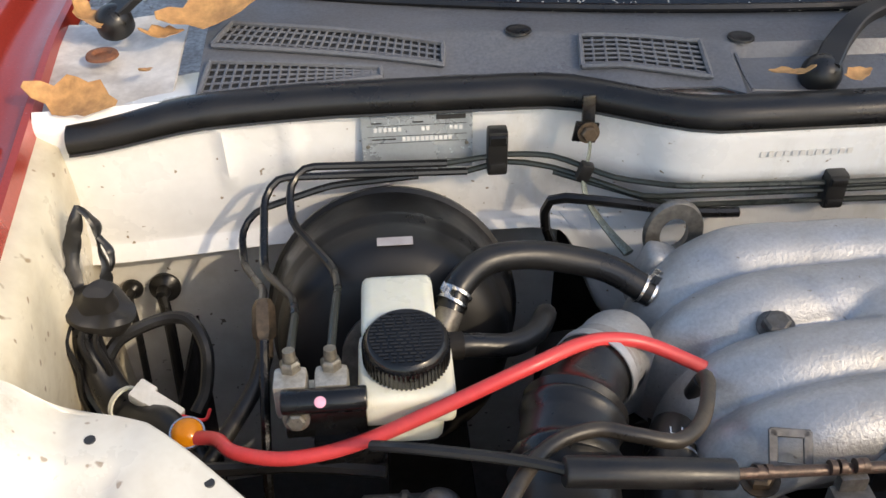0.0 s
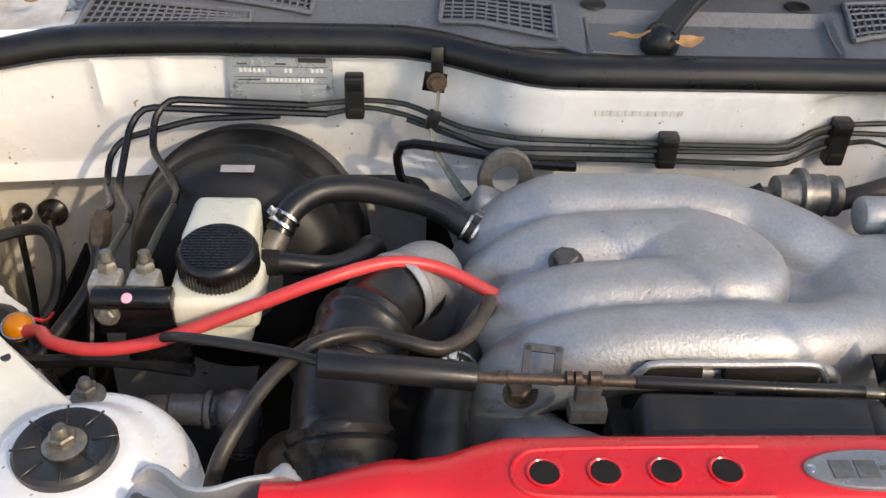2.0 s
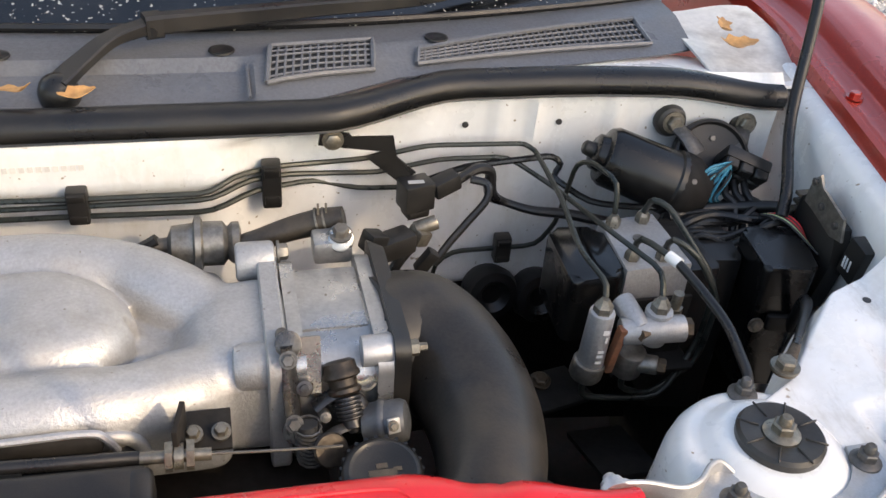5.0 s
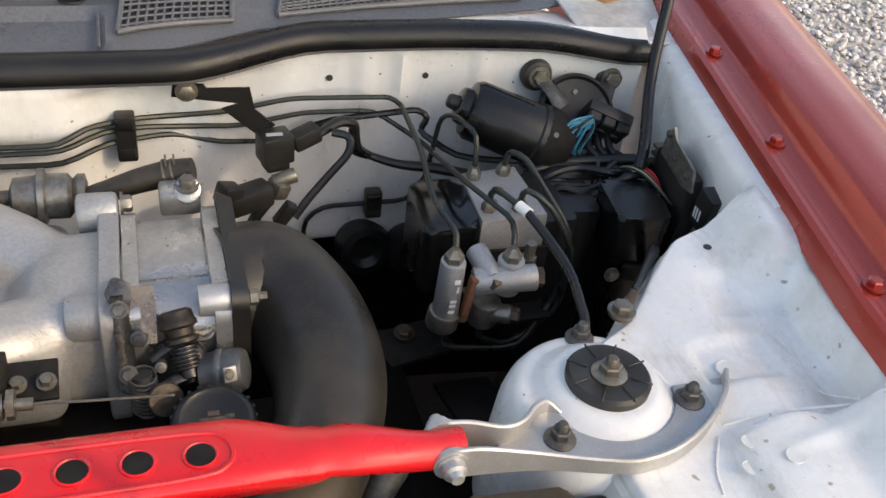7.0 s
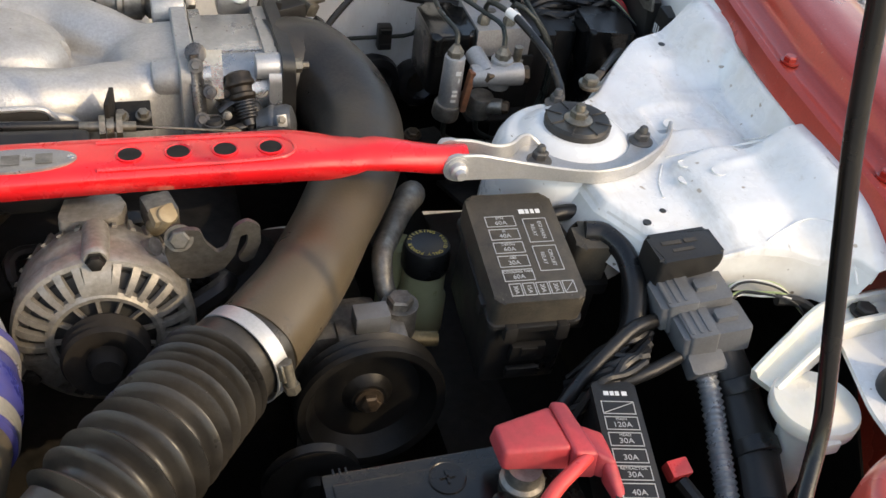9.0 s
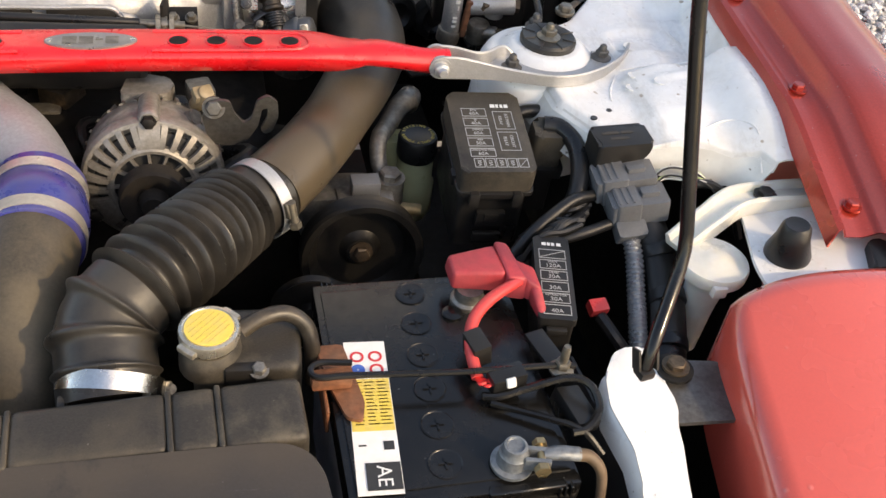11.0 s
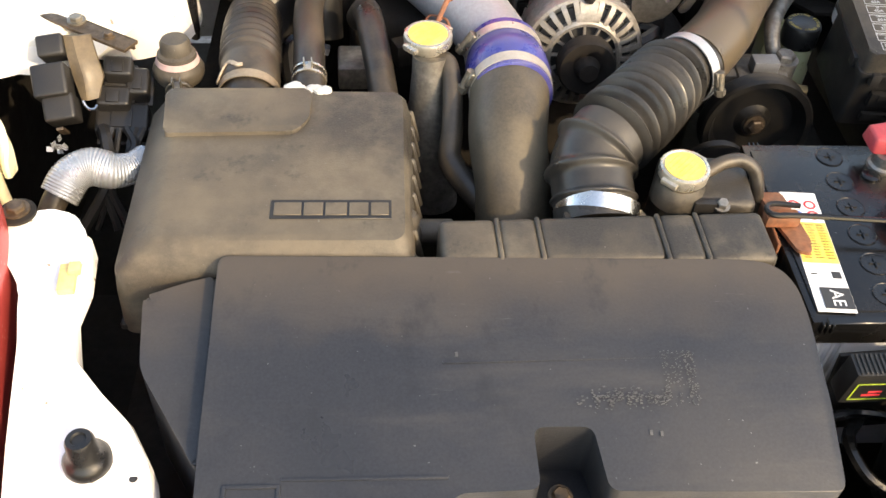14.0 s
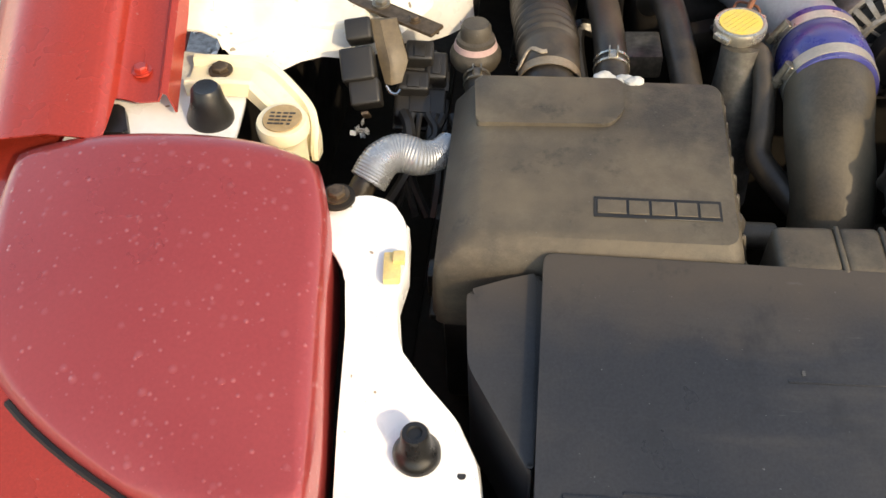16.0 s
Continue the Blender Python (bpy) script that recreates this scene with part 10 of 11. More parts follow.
block(bm, V(0.505, -0.250, 0.722), (1, 0, 0.1), (0, 1, 0.5), rc(0.030, 0.018, 0.003), -0.016, 0, 0.002)
single("connector_clip", bm, GREY, "grey plastic clip under the connectors", "clip")

# looms about the connectors
bm = B()
tube(bm, [(0.450, -0.112, 0.752), (0.466, -0.118, 0.752), (0.476, -0.138, 0.748), (0.475, -0.165, 0.740), (0.466, -0.193, 0.728), (0.450, -0.212, 0.708), (0.43, -0.222, 0.680), (0.41, -0.22, 0.65)], 0.0098, 12)
single("wiring_loom", bm, RUBBER, "thick taped black wiring loom", "wiring")
for q, r in (([(0.480, -0.204, 0.728), (0.455, -0.212, 0.730), (0.430, -0.224, 0.722), (0.405, -0.236, 0.708), (0.385, -0.245, 0.685)], 0.0062), ([(0.485, -0.238, 0.718), (0.458, -0.246, 0.716), (0.432, -0.247, 0.710), (0.412, -0.238, 0.702)], 0.0056)):
    bm = B()
    tube(bm, q, r, 10)
    single("wiring_loop", bm, RUBBER, "black taped wiring loop beside the grey connectors", "wiring")
rnd = random.Random(29)
for k in range(7):
    bm = B()
    a = V(0.478 - 0.004 * k, -0.205 - 0.006 * k, 0.722)
    tube(bm, [a, a + V(-0.022, -0.012 + rnd.uniform(-0.008, 0.008), rnd.uniform(-0.006, 0.010)), a + V(-0.046, -0.016 + rnd.uniform(-0.012, 0.012), -0.006 + rnd.uniform(-0.008, 0.008)), a + V(-0.066, -0.008 + rnd.uniform(-0.014, 0.014), -0.035)], rnd.choice((0.0024, 0.0032, 0.0042)), 7)
    single("wiring_loop", bm, RUBBER, "black taped wiring loop beside the grey connectors", "wiring", "wiring loops")
rnd = random.Random(12)
e = thing("striped_wires", "thin green and cream wires leaving the connector", "wiring", (0.54, -0.21, 0.74))
for k in range(6):
    bm = B()
    dz = rnd.uniform(-0.006, 0.008)
    tube(bm, [(0.535, -0.200 - 0.003 * k, 0.742 + dz * .3), (0.55, -0.198 - 0.002 * k, 0.752 + dz), (0.565, -0.203 - 0.003 * k, 0.757 + dz), (0.585, -0.21 - 0.004 * k, 0.755), (0.605, -0.222 - 0.002 * k, 0.735)], 0.0011, 6)
    part("wire", bm, (GREENWIRE, CREAMW, INK)[k % 3], e)
bm = B()
tube(bm, [(0.575, -0.222, 0.752), (0.595, -0.226, 0.75), (0.615, -0.238, 0.735), (0.63, -0.25, 0.70)], 0.005, 8)
part("sleeve", bm, RUBBER, e)


def convoluted(bm, pts, r, pitch=0.005, amp=0.0011, n=12):
    path = spline(pts, 14)
    L, d = 0.0, []
    for i, p in enumerate(path):
        L += 0 if i == 0 else (p - path[i - 1]).length
        d.append(L)
    k = int(L / pitch * 4)
    out, rr, j = [], [], 0
    for i in range(k + 1):
        s = L * i / k
        while j < len(d) - 2 and d[j + 1] < s:
            j += 1
        f = (s - d[j]) / max(1e-9, d[j + 1] - d[j])
        out.append(path[j].lerp(path[j + 1], min(1, f)))
        rr.append(r + amp * math.sin(2 * math.pi * s / pitch))
    return tube(bm, out, rr, n, smooth=False)


bm = convoluted(B(), [(0.505, -0.236, 0.718), (0.507, -0.262, 0.70), (0.500, -0.30, 0.68), (0.488, -0.345, 0.665), (0.48, -0.375, 0.65)], 0.0085)
single("corrugated_sleeve", bm, FOIL, "pale blue-grey corrugated wiring sleeve", "wiring")
bm = B()
tube(bm, [(0.53, -0.232, 0.715), (0.535, -0.262, 0.695), (0.528, -0.31, 0.68), (0.515, -0.355, 0.665), (0.505, -0.385, 0.65)], 0.018, 12, flat=0.75)
t = thing("taped_loom", "wide black taped wiring loom", "wiring", (0.52, -0.30, 0.66))
part("sleeve", bm, PLASTIC, t)
for a, b in (((0.5335, -0.254, 0.7005), (0.5345, -0.264, 0.6935)), ((0.5285, -0.304, 0.682), (0.527, -0.316, 0.6785)), ((0.516, -0.350, 0.6665), (0.513, -0.361, 0.663))):
    part("tape_wrap", cyl(B(), a, b, 0.0188, n=20, bev=0.0008), RUBBER, t, "wound tape")

e = thing("fuse_block", "long narrow black fuse block with printed lid", "fuse box", (0.40, -0.33, 0.68))
o, xd, up = V(0.4035, -0.3100, 0.7225), V(1, -0.25, 0.02), V(0.25, 1, 0.0)
m = plane(o, xd, up)
part("body", block(B(), o, xd, up, rc(0.031, 0.108, 0.003), -0.055, -0.006, 0.001), PLASTIC, e)
lid = part("lid", block(B(), o, xd, up, rc(0.034, 0.112, 0.004), -0.008, 0, 0.002), PLASTIC, e, "lid with white fuse print")
bm = B()
box(bm, m @ V(0, -0.059, -0.012), (0.018, 0.006, 0.008), m.to_3x3(), 0.0015)
part("latch", bm, PLASTIC, e)
bm = B()
rows = [("", ""), ("MAIN", "120A"), ("HEAD", "30A"), ("", "30A"), ("RETRACTOR", "30A"), ("", "40A")]
for i, (a, b) in enumerate(rows):
    v = 0.030 - i * 0.0148
    frames(bm, m, 0.0, v, 0.025, 0.0125)
    if a:
        text("fuse_label", a, 0.0034, GREYINK, lid, m @ Matrix.Translation((0, v + 0.0038, 0.0002)))
    if b:
        text("fuse_label", b, 0.0066, GREYINK, lid, m @ Matrix.Translation((0, v - 0.0015, 0.0002)))
bars(bm, m @ Matrix.Translation((0, 0.030, 0)) @ Matrix.Rotation(radians(24), 4, "Z"), [(-0.0125, -0.0003, 0.025, 0.0006)])
part("print_box", bm, GREYINK, lid)
bm = B()
bars(bm, m, [(-0.009, 0.042, 0.004, 0.004), (-0.004, 0.042, 0.003, 0.004), (0.0, 0.042, 0.003, 0.004), (0.005, 0.042, 0.004, 0.004)])
part("print_marks", bm, WHITEINK, lid)

e = thing("red_plug", "small red plug on a black cable end", "connector", (0.452, -0.322, 0.67))
bm = B()
box(bm, (0.452, -0.318, 0.685), (0.018, 0.014, 0.012), rot3(15, 0, 5), 0.002)
part("housing", bm, REDCABLE, e)
bm = B()
tube(bm, [(0.453, -0.325, 0.68), (0.46, -0.345, 0.675), (0.472, -0.36, 0.66), (0.478, -0.38, 0.64)], 0.006, 8)
part("lead", bm, RUBBER, e)

# ---- prop rod ----
e = thing("bonnet_prop_rod", "black steel bonnet prop rod in a clip on the white panel", "prop rod", (0.424, -0.456, 0.755))
bm = B()
tube(bm, bent([(0.424, -0.456, 0.758), (0.428, -0.450, 0.778), (0.450, -0.419, 0.802), (0.461, -0.402, 0.83), (0.44, -0.352, 1.0), (0.40, -0.30, 1.3), (0.397, -0.297, 1.327)], 0.02), 0.0056, 12, smooth=False)
part("rod", bm, GLOSSBLACK, e)
bm = B()
box(bm, (0.424, -0.457, 0.7545), (0.013, 0.013, 0.008), rot3(0, 0, 10), 0.002)
for q in (-1, 1):
    box(bm, (0.4245 + q * 0.0075, -0.452, 0.764), (0.0025, 0.010, 0.018), rot3(-25, 0, 10), 0.001)
part("pivot_clip", bm, PLASTIC, e)

# black loom tube at the rear corner
bm = B()
tube(bm, [(0.655, 0.292, 0.776), (0.660, 0.300, 0.784), (0.668, 0.315, 0.798), (0.700, 0.385, 0.842), (0.735, 0.447, 0.955), (0.775, 0.54, 1.06), (0.81, 0.63, 1.18)], 0.0062, 12)
single("washer_hose", bm, RUBBER, "black rubber hose rising to the open bonnet", "hose")


# ---- anti-lock brake unit ----
def abs_unit():
    e = thing("abs_unit", "brake pressure unit with alloy block and black pump cover", "brake unit", (0.47, 0.27, 0.58))
    bm = B()
    prism(bm, [(0.468, 0.238), (0.536, 0.243), (0.533, 0.330), (0.472, 0.324)], 0.66, 0.765, 0.0025)
    part("valve_block", bm, ALU, e, "machined alloy block")
    bm = B()
    prism(bm, rounded([(0.412, 0.232), (0.469, 0.236), (0.471, 0.318), (0.416, 0.322)], 0.012), 0.690, 0.762, 0.008, seg=3)
    part("pump_cover", bm, GLOSSBLACK, e)
    bm = B()
    prism(bm, rounded([(0.536, 0.25), (0.575, 0.25), (0.572, 0.33), (0.534, 0.33)], 0.006), 0.64, 0.75, 0.004)
    part("coil_cover", bm, PLASTIC, e)
    # black block added to fill the gap beside the unit
    bm = B()
    prism(bm, rounded([(0.545, 0.27), (0.606, 0.262), (0.612, 0.34), (0.545, 0.345)], 0.008), 0.55, 0.748, 0.004)
    part("side_filler", bm, PLASTIC, e)
    for x, y in ((0.483, 0.314), (0.516, 0.318), (0.480, 0.257), (0.510, 0.253)):
        bm = B()
        lathe(bm, V(x, y, 0.763), V(0, 0, 1), [(0, 0.0075), (0.009, 0.0075), (0.011, 0.006), (0.014, 0.004)], 6)
        part("pipe_nut", bm, ZINC, e)
    for x, y in ((0.500, 0.288), (0.487, 0.268)):
        bm = B()
        cyl(bm, (x, y, 0.7635), (x, y, 0.7665), 0.006, n=14)
        part("plug", bm, ALUGRIME, e)
    bm = B()
    box(bm, (0.50, 0.232, 0.70), (0.075, 0.004, 0.07), None, 0.001)
    box(bm, (0.50, 0.22, 0.665), (0.085, 0.03, 0.004), None, 0.001)
    part("bracket", bm, DARK, e)


abs_unit()


def proportioning_valve():
    e = thing("proportioning_valve", "silver twin brake proportioning valve with cast marks", "brake valve", (0.45, 0.19, 0.68))
    bm = B()
    cyl(bm, (0.424, 0.190, 0.700), (0.424, 0.186, 0.764), 0.0125, 0.0115, n=24, bev=0.002)
    part("valve_body", bm, ALU, e)
    bm = B()
    cyl(bm, (0.481, 0.191, 0.72), (0.481, 0.189, 0.757), 0.0125, n=24, bev=0.002)
    part("valve_body", bm, ALU, e)
    bm = B()
    cyl(bm, (0.445, 0.186, 0.738), (0.503, 0.178, 0.742), 0.0125, n=24, bev=0.002)
    part("cross_body", bm, ALU, e)
    bm = B()
    cyl(bm, (0.503, 0.178, 0.742), (0.509, 0.177, 0.742), 0.0095, n=6)
    part("end_plug", bm, BROWN, e)
    bm = B()
    cyl(bm, (0.422, 0.192, 0.684), (0.424, 0.190, 0.704), 0.0155, n=24, bev=0.003)
    part("end_cap", bm, ALUGRIME, e)
    bm = B()
    cyl(bm, (0.462, 0.192, 0.684), (0.463, 0.189, 0.712), 0.0145, n=24, bev=0.003)
    part("end_cap", bm, ALUGRIME, e)
    bm = B()
    cyl(bm, (0.464, 0.186, 0.700), (0.484, 0.174, 0.703), 0.009, n=16, bev=0.002)
    part("side_boss", bm, ALUGRIME, e)
    bm = B()
    lathe(bm, V(0.483, 0.174, 0.703), V(0.85, -0.5, 0.1), [(0, 0.0075), (0.006, 0.0075), (0.008, 0.006)], 6)
    part("bolt", bm, BROWN, e)
    bm = B()
    cyl(bm, (0.455, 0.214, 0.752), (0.462, 0.18, 0.742), 0.0105, n=20, bev=0.002)
    part("upper_boss", bm, ALU, e)
    bm = B()
    lathe(bm, V(0.462, 0.18, 0.742), V(0.2, -0.9, -0.3), [(0, 0.0075), (0.007, 0.0075), (0.009, 0.006)], 6)
    part("bolt", bm, BROWN, e)
    bm = B()
    box(bm, (0.441, 0.181, 0.722), (0.007, 0.010, 0.052), rot3(4, 6, 0), 0.002)
    part("strap", bm, RUST, e, "red-brown strap")
    for p in ((0.424, 0.186, 0.763), (0.481, 0.189, 0.756)):
        bm = B()
        lathe(bm, V(*p), V(0, 0, 1), [(0, 0.009), (0.007, 0.009), (0.009, 0.007), (0.014, 0.004)], 6)
        part("pipe_nut", bm, ZINC, e)
    bm = B()
    mk = plane(V(0.425, 0.1748, 0.732), (0.08, 0, 1), (-1, 0, 0.08))
    bars(bm, mk, [(-0.02, -0.003, 0.003, 0.006), (-0.013, -0.003, 0.003, 0.006), (-0.008, -0.003, 0.003, 0.006), (0.004, -0.003, 0.006, 0.002), (0.013, -0.003, 0.005, 0.006)])
    part("cast_marks", bm, LABEL, e)


proportioning_valve()
bm = B()
cyl(bm, (0.505, 0.205, 0.735), (0.505, 0.203, 0.762), 0.005, n=10)
lathe(bm, V(0.505, 0.205, 0.735), V(0, 0, 1), [(0, 0.008), (0.01, 0.008)], 6)
single("bleed_nipple", bm, ZINC, "zinc bleed nipple behind the valve", "nipple")

PIPES = [
    [(0.516, 0.318, 0.775), (0.512, 0.300, 0.803), (0.525, 0.288, 0.800), (0.562, 0.235, 0.745), (0.560, 0.232, 0.68), (0.53, 0.22, 0.63)],
    [(0.480, 0.257, 0.775), (0.474, 0.240, 0.803), (0.489, 0.200, 0.803)],
    [(0.510, 0.253, 0.775), (0.505, 0.238, 0.801), (0.53, 0.226, 0.785), (0.556, 0.215, 0.74), (0.555, 0.22, 0.66), (0.50, 0.205, 0.635), (0.462, 0.195, 0.66), (0.462, 0.192, 0.684)],
    [(0.423, 0.192, 0.684), (0.424, 0.196, 0.655), (0.44, 0.20, 0.645), (0.51, 0.20, 0.635), (0.545, 0.22, 0.67)],
]
for k, pts in enumerate(PIPES):
    bm = pipe(B(), pts, 0.0031, 10, 0.016)
    single("brake_pipe", bm, PIPE, "grey-green steel brake pipe bent over the brake unit", "pipe", "brake pipes")
bm = B()
cyl(bm, (0.486, 0.206, 0.8035), (0.492, 0.194, 0.802), 0.0052, n=12)
single("white_band", bm, LABEL, "white tape band round the black sleeve", "tape")
bm = B()
tube(bm, [(0.490, 0.199, 0.803), (0.498, 0.16, 0.798), (0.503, 0.122, 0.792), (0.498, 0.085, 0.788), (0.494, 0.066, 0.786), (0.492, 0.058, 0.778)], 0.0042, 10)
single("black_sleeve", bm, RUBBER, "black rubber sleeved lead to the strut tower", "lead")
# dark plugs for the shade in two bulkhead holes
for x, z in ((0.363, 0.809), (0.468, 0.808)):
    bm = B()
    cyl(bm, (x, 0.4545, z), (x, 0.462, z), 0.0035, n=12)
    single("hole_shade_disc", bm, INK, "small dark disc for a shaded hole in the white bulkhead", "hole", "bulkhead holes")
for x, z in ((0.405, 0.60), (0.465, 0.59)):
    bm = B()
    lathe(bm, V(x, 0.43, z), V(0.1, -1, 0.2), [(-0.02, 0.03), (0, 0.034), (0.01, 0.03), (0.012, 0.02), (0.004, 0.012)], 24)
    single("grommet", bm, RUBBER, "black rubber grommet low on the bulkhead", "grommet", "low grommets")
# dark bracket plate with bolts under the unit
e = thing("steel_bracket", "dark grimy steel bracket with bolts below the brake unit", "bracket", (0.43, 0.22, 0.56))
bm = B()
box(bm, (0.414, 0.245, 0.615), (0.075, 0.06, 0.005), rot3(-8, 0, 12), 0.001)
box(bm, (0.47, 0.19, 0.575), (0.06, 0.10, 0.006), rot3(-20, 0, 0), 0.001)
part("plate", bm, DARK, e)
for p in ((0.408, 0.255, 0.62), (0.488, 0.165, 0.574)):
    bm = bolt(B(), p, (0, -0.2, 1), 0.007, 0.006)
    part("bolt", bm, BROWN, e)


# ---- wiper motor ----
def wiper_motor():
    e = thing("wiper_motor", "black wiper motor bolted to the white bulkhead", "motor", (0.56, 0.40, 0.77))
    a, b = V(0.490, 0.404, 0.800), V(0.580, 0.378, 0.768)
    d = (b - a).normalized()
    bm = B()
    lathe(bm, a, d, [(0.0, 0.016), (0.002, 0.019), (0.010, 0.021), (0.012, 0.029), (0.018, 0.0325), (0.088, 0.0335), (0.09, 0.036), (0.096, 0.036)], 32)
    part("motor_can", bm, GLOSSBLACK, e)
    bm = B()
    lathe(bm, a - d * 0.012, d, [(0, 0.005), (0.002, 0.0075), (0.012, 0.009), (0.014, 0.012)], 20)
    part("nose_cap", bm, PLASTIC, e)
    bm = B()
    lathe(bm, b, d, [(-0.004, 0.036), (0.0, 0.037), (0.012, 0.036), (0.03, 0.026)], 24)
    part("end_frame", bm, DARK, e)
    c = V(0.630, 0.402, 0.786)
    n = V(-0.15, -0.75, 0.62).normalized()
    bm = B()
    lathe(bm, c - n * 0.02, n, [(0, 0.034), (0.004, 0.042), (0.016, 0.043), (0.021, 0.041), (0.022, 0.038), (0.017, 0.036), (0.015, 0.020), (0.015, 0.001)], 34)
    part("gear_case", bm, PLASTIC, e)
    for q, f in ((V(0.592, 0.440, 0.810), V(0.612, 0.402, 0.790)), (V(0.680, 0.440, 0.805), V(0.655, 0.405, 0.782))):
        bm = B()
        tube(bm, [f, f.lerp(q, 0.5) + V(0, -0.004, 0.004), q], [0.014, 0.011, 0.010], 10, flat=0.5)
        part("mounting_arm", bm, GREYSTEEL, e)
        bm = B()
        lathe(bm, q + V(0, 0.012, 0), V(-0.05, -1, 0.15), [(0, 0.017), (0.012, 0.0185), (0.018, 0.016), (0.02, 0.010)], 24)
        part("rubber_mount", bm, RUBBER, e)
        bm = bolt(B(), q + V(0, -0.007, 0.003), (-0.05, -1, 0.15), 0.008, 0.008)
        part("bolt", bm, ZINC, e)
    for q in (V(0.583, 0.352, 0.786), V(0.612, 0.385, 0.818)):
        part("screw", bolt(B(), q, (-0.1, -0.8, 0.5), 0.0032, 0.004, False), GREYSTEEL, e)
    q = rot3(35, 18, -22)
    bm = B()
    for k in range(2):
        for h in range(3):
            part("plug_cell", box(B(), V(0.652, 0.376, 0.784) + q @ V(-0.016 + 0.017 * h, -0.001, -0.008 + 0.016 * k), (0.0155, 0.020, 0.0145), q, 0.002, 1), PLASTIC, e)
    box(bm, V(0.652, 0.376, 0.784) + q @ V(0, 0.006, 0), (0.052, 0.014, 0.034), q, 0.003)
    part("plug", bm, PLASTIC, e)
    rnd = random.Random(5)
    for k in range(14):
        top = V(0.634 + 0.0008 * (k % 5), 0.369, 0.797 - 0.0022 * (k % 7))
        end = V(0.588 + 0.0026 * k, 0.360 + rnd.uniform(-0.003, 0.003), 0.764 - 0.0004 * k)
        bow = top.lerp(end, 0.5) + V(-0.012 + 0.0008 * k, -0.006 - 0.0006 * (k % 4), 0.013 - 0.0006 * k) + V(rnd.uniform(-1, 1), 0, rnd.uniform(-1, 1)) * 0.003
        mid = top.lerp(bow, 0.5) + V(rnd.uniform(-1, 1) * 0.002, -0.001, 0.003)
        low = end + V(0.012, 0.004, -0.016 + rnd.uniform(-0.004, 0.004))
        part("wire", tube(B(), [top, mid, bow, end, low], 0.00125, 6, res=4), INK if k % 4 == 3 else BLUEWIRE, e, "dark wire" if k % 4 == 3 else "blue wire")


wiper_motor()
e = thing("wiring_loom", "tangled black loom below the wiper motor", "wiring", (0.62, 0.35, 0.74))
rnd = random.Random(41)
for k in range(9):
    a = V(0.570 + 0.004 * (k % 3), 0.352 - 0.006 * k, 0.752 - 0.002 * (k % 4))
    b = V(0.668 - 0.005 * (k % 4), 0.350 - 0.007 * k, 0.758 + rnd.uniform(-0.010, 0.006))
    p = a.lerp(b, 0.35) + V(0, rnd.uniform(-0.010, 0.010), rnd.uniform(-0.012, 0.008))
    q = a.lerp(b, 0.70) + V(0, rnd.uniform(-0.010, 0.010), rnd.uniform(-0.008, 0.012))
    part("loom", tube(B(), [a + V(-0.012, 0.004, -0.020), a, p, q, b, b + V(0.010, -0.012, -0.030)], rnd.choice((0.0026, 0.0034, 0.0046)), 8), RUBBER, e)
for k in range(3):
    bm = tube(B(), [(0.632 + 0.012 * k, 0.372, 0.772), (0.630 + 0.012 * k, 0.358, 0.764), (0.636 + 0.010 * k, 0.345, 0.757), (0.630 + 0.012 * k, 0.33, 0.735)], 0.0042, 8)
    part("loom", bm, RUBBER, e)
part("loom", tube(B(), [(0.56, 0.345, 0.748), (0.60, 0.350, 0.752), (0.64, 0.345, 0.756), (0.672, 0.325, 0.766), (0.676, 0.30, 0.772)], 0.0065, 10), RUBBER, e)
for k in range(6):
    part("wire", tube(B(), [(0.655 - .003 * k, 0.305, 0.772), (0.662 - .003 * k, 0.292, 0.777), (0.668 - .002 * k, 0.278, 0.774), (0.672, 0.264 - .004 * k, 0.762)], 0.0011, 6), (REDWIRE, INK, REDWIRE, INK, GREENWIRE, INK)[k], e)

# relay box and module at the right wall
e = thing("relay_box", "black glossy relay box with a domed lid", "relay box", (0.635, 0.25, 0.64))
bm = B()
prism(bm, rounded([(0.602, 0.221), (0.650, 0.211), (0.670, 0.285), (0.610, 0.289)], 0.006), 0.715, 0.768, 0.006, seg=3)
part("lid", bm, GLOSSBLACK, e)
bm = B()
prism(bm, rounded([(0.605, 0.224), (0.648, 0.215), (0.667, 0.283), (0.612, 0.286)], 0.006), 0.62, 0.714, 0.001)
part("body", bm, GLOSSBLACK, e)
bm = B()
box(bm, (0.632, 0.212, 0.706), (0.034, 0.008, 0.018), rot3(0, 0, -12), 0.003)
part("latch", bm, PLASTIC, e)
bm = B()
box(bm, (0.664, 0.254, 0.752), (0.010, 0.060, 0.022), rot3(0, 0, -16), 0.002)
part("fuse_tray", bm, PLASTIC, e)
part("screw", bolt(B(), (0.604, 0.2145, 0.705), (-0.1, -1, 0.1), 0.005, 0.004), ZINC, e)

e = thing("control_module", "black control module with a finned heat sink on the inner wing", "module", (0.69, 0.24, 0.70))


def on_wall(bm, outline, x, t, bev=0.002):
    """A plate hung on the inner wing, its outline in (y, z)."""
    return block(bm, V(x, 0.0, 0.0), (0, -1, 0), (0, 0, 1), [(-y, z) for y, z in outline][::-1], 0.0, t, bev)


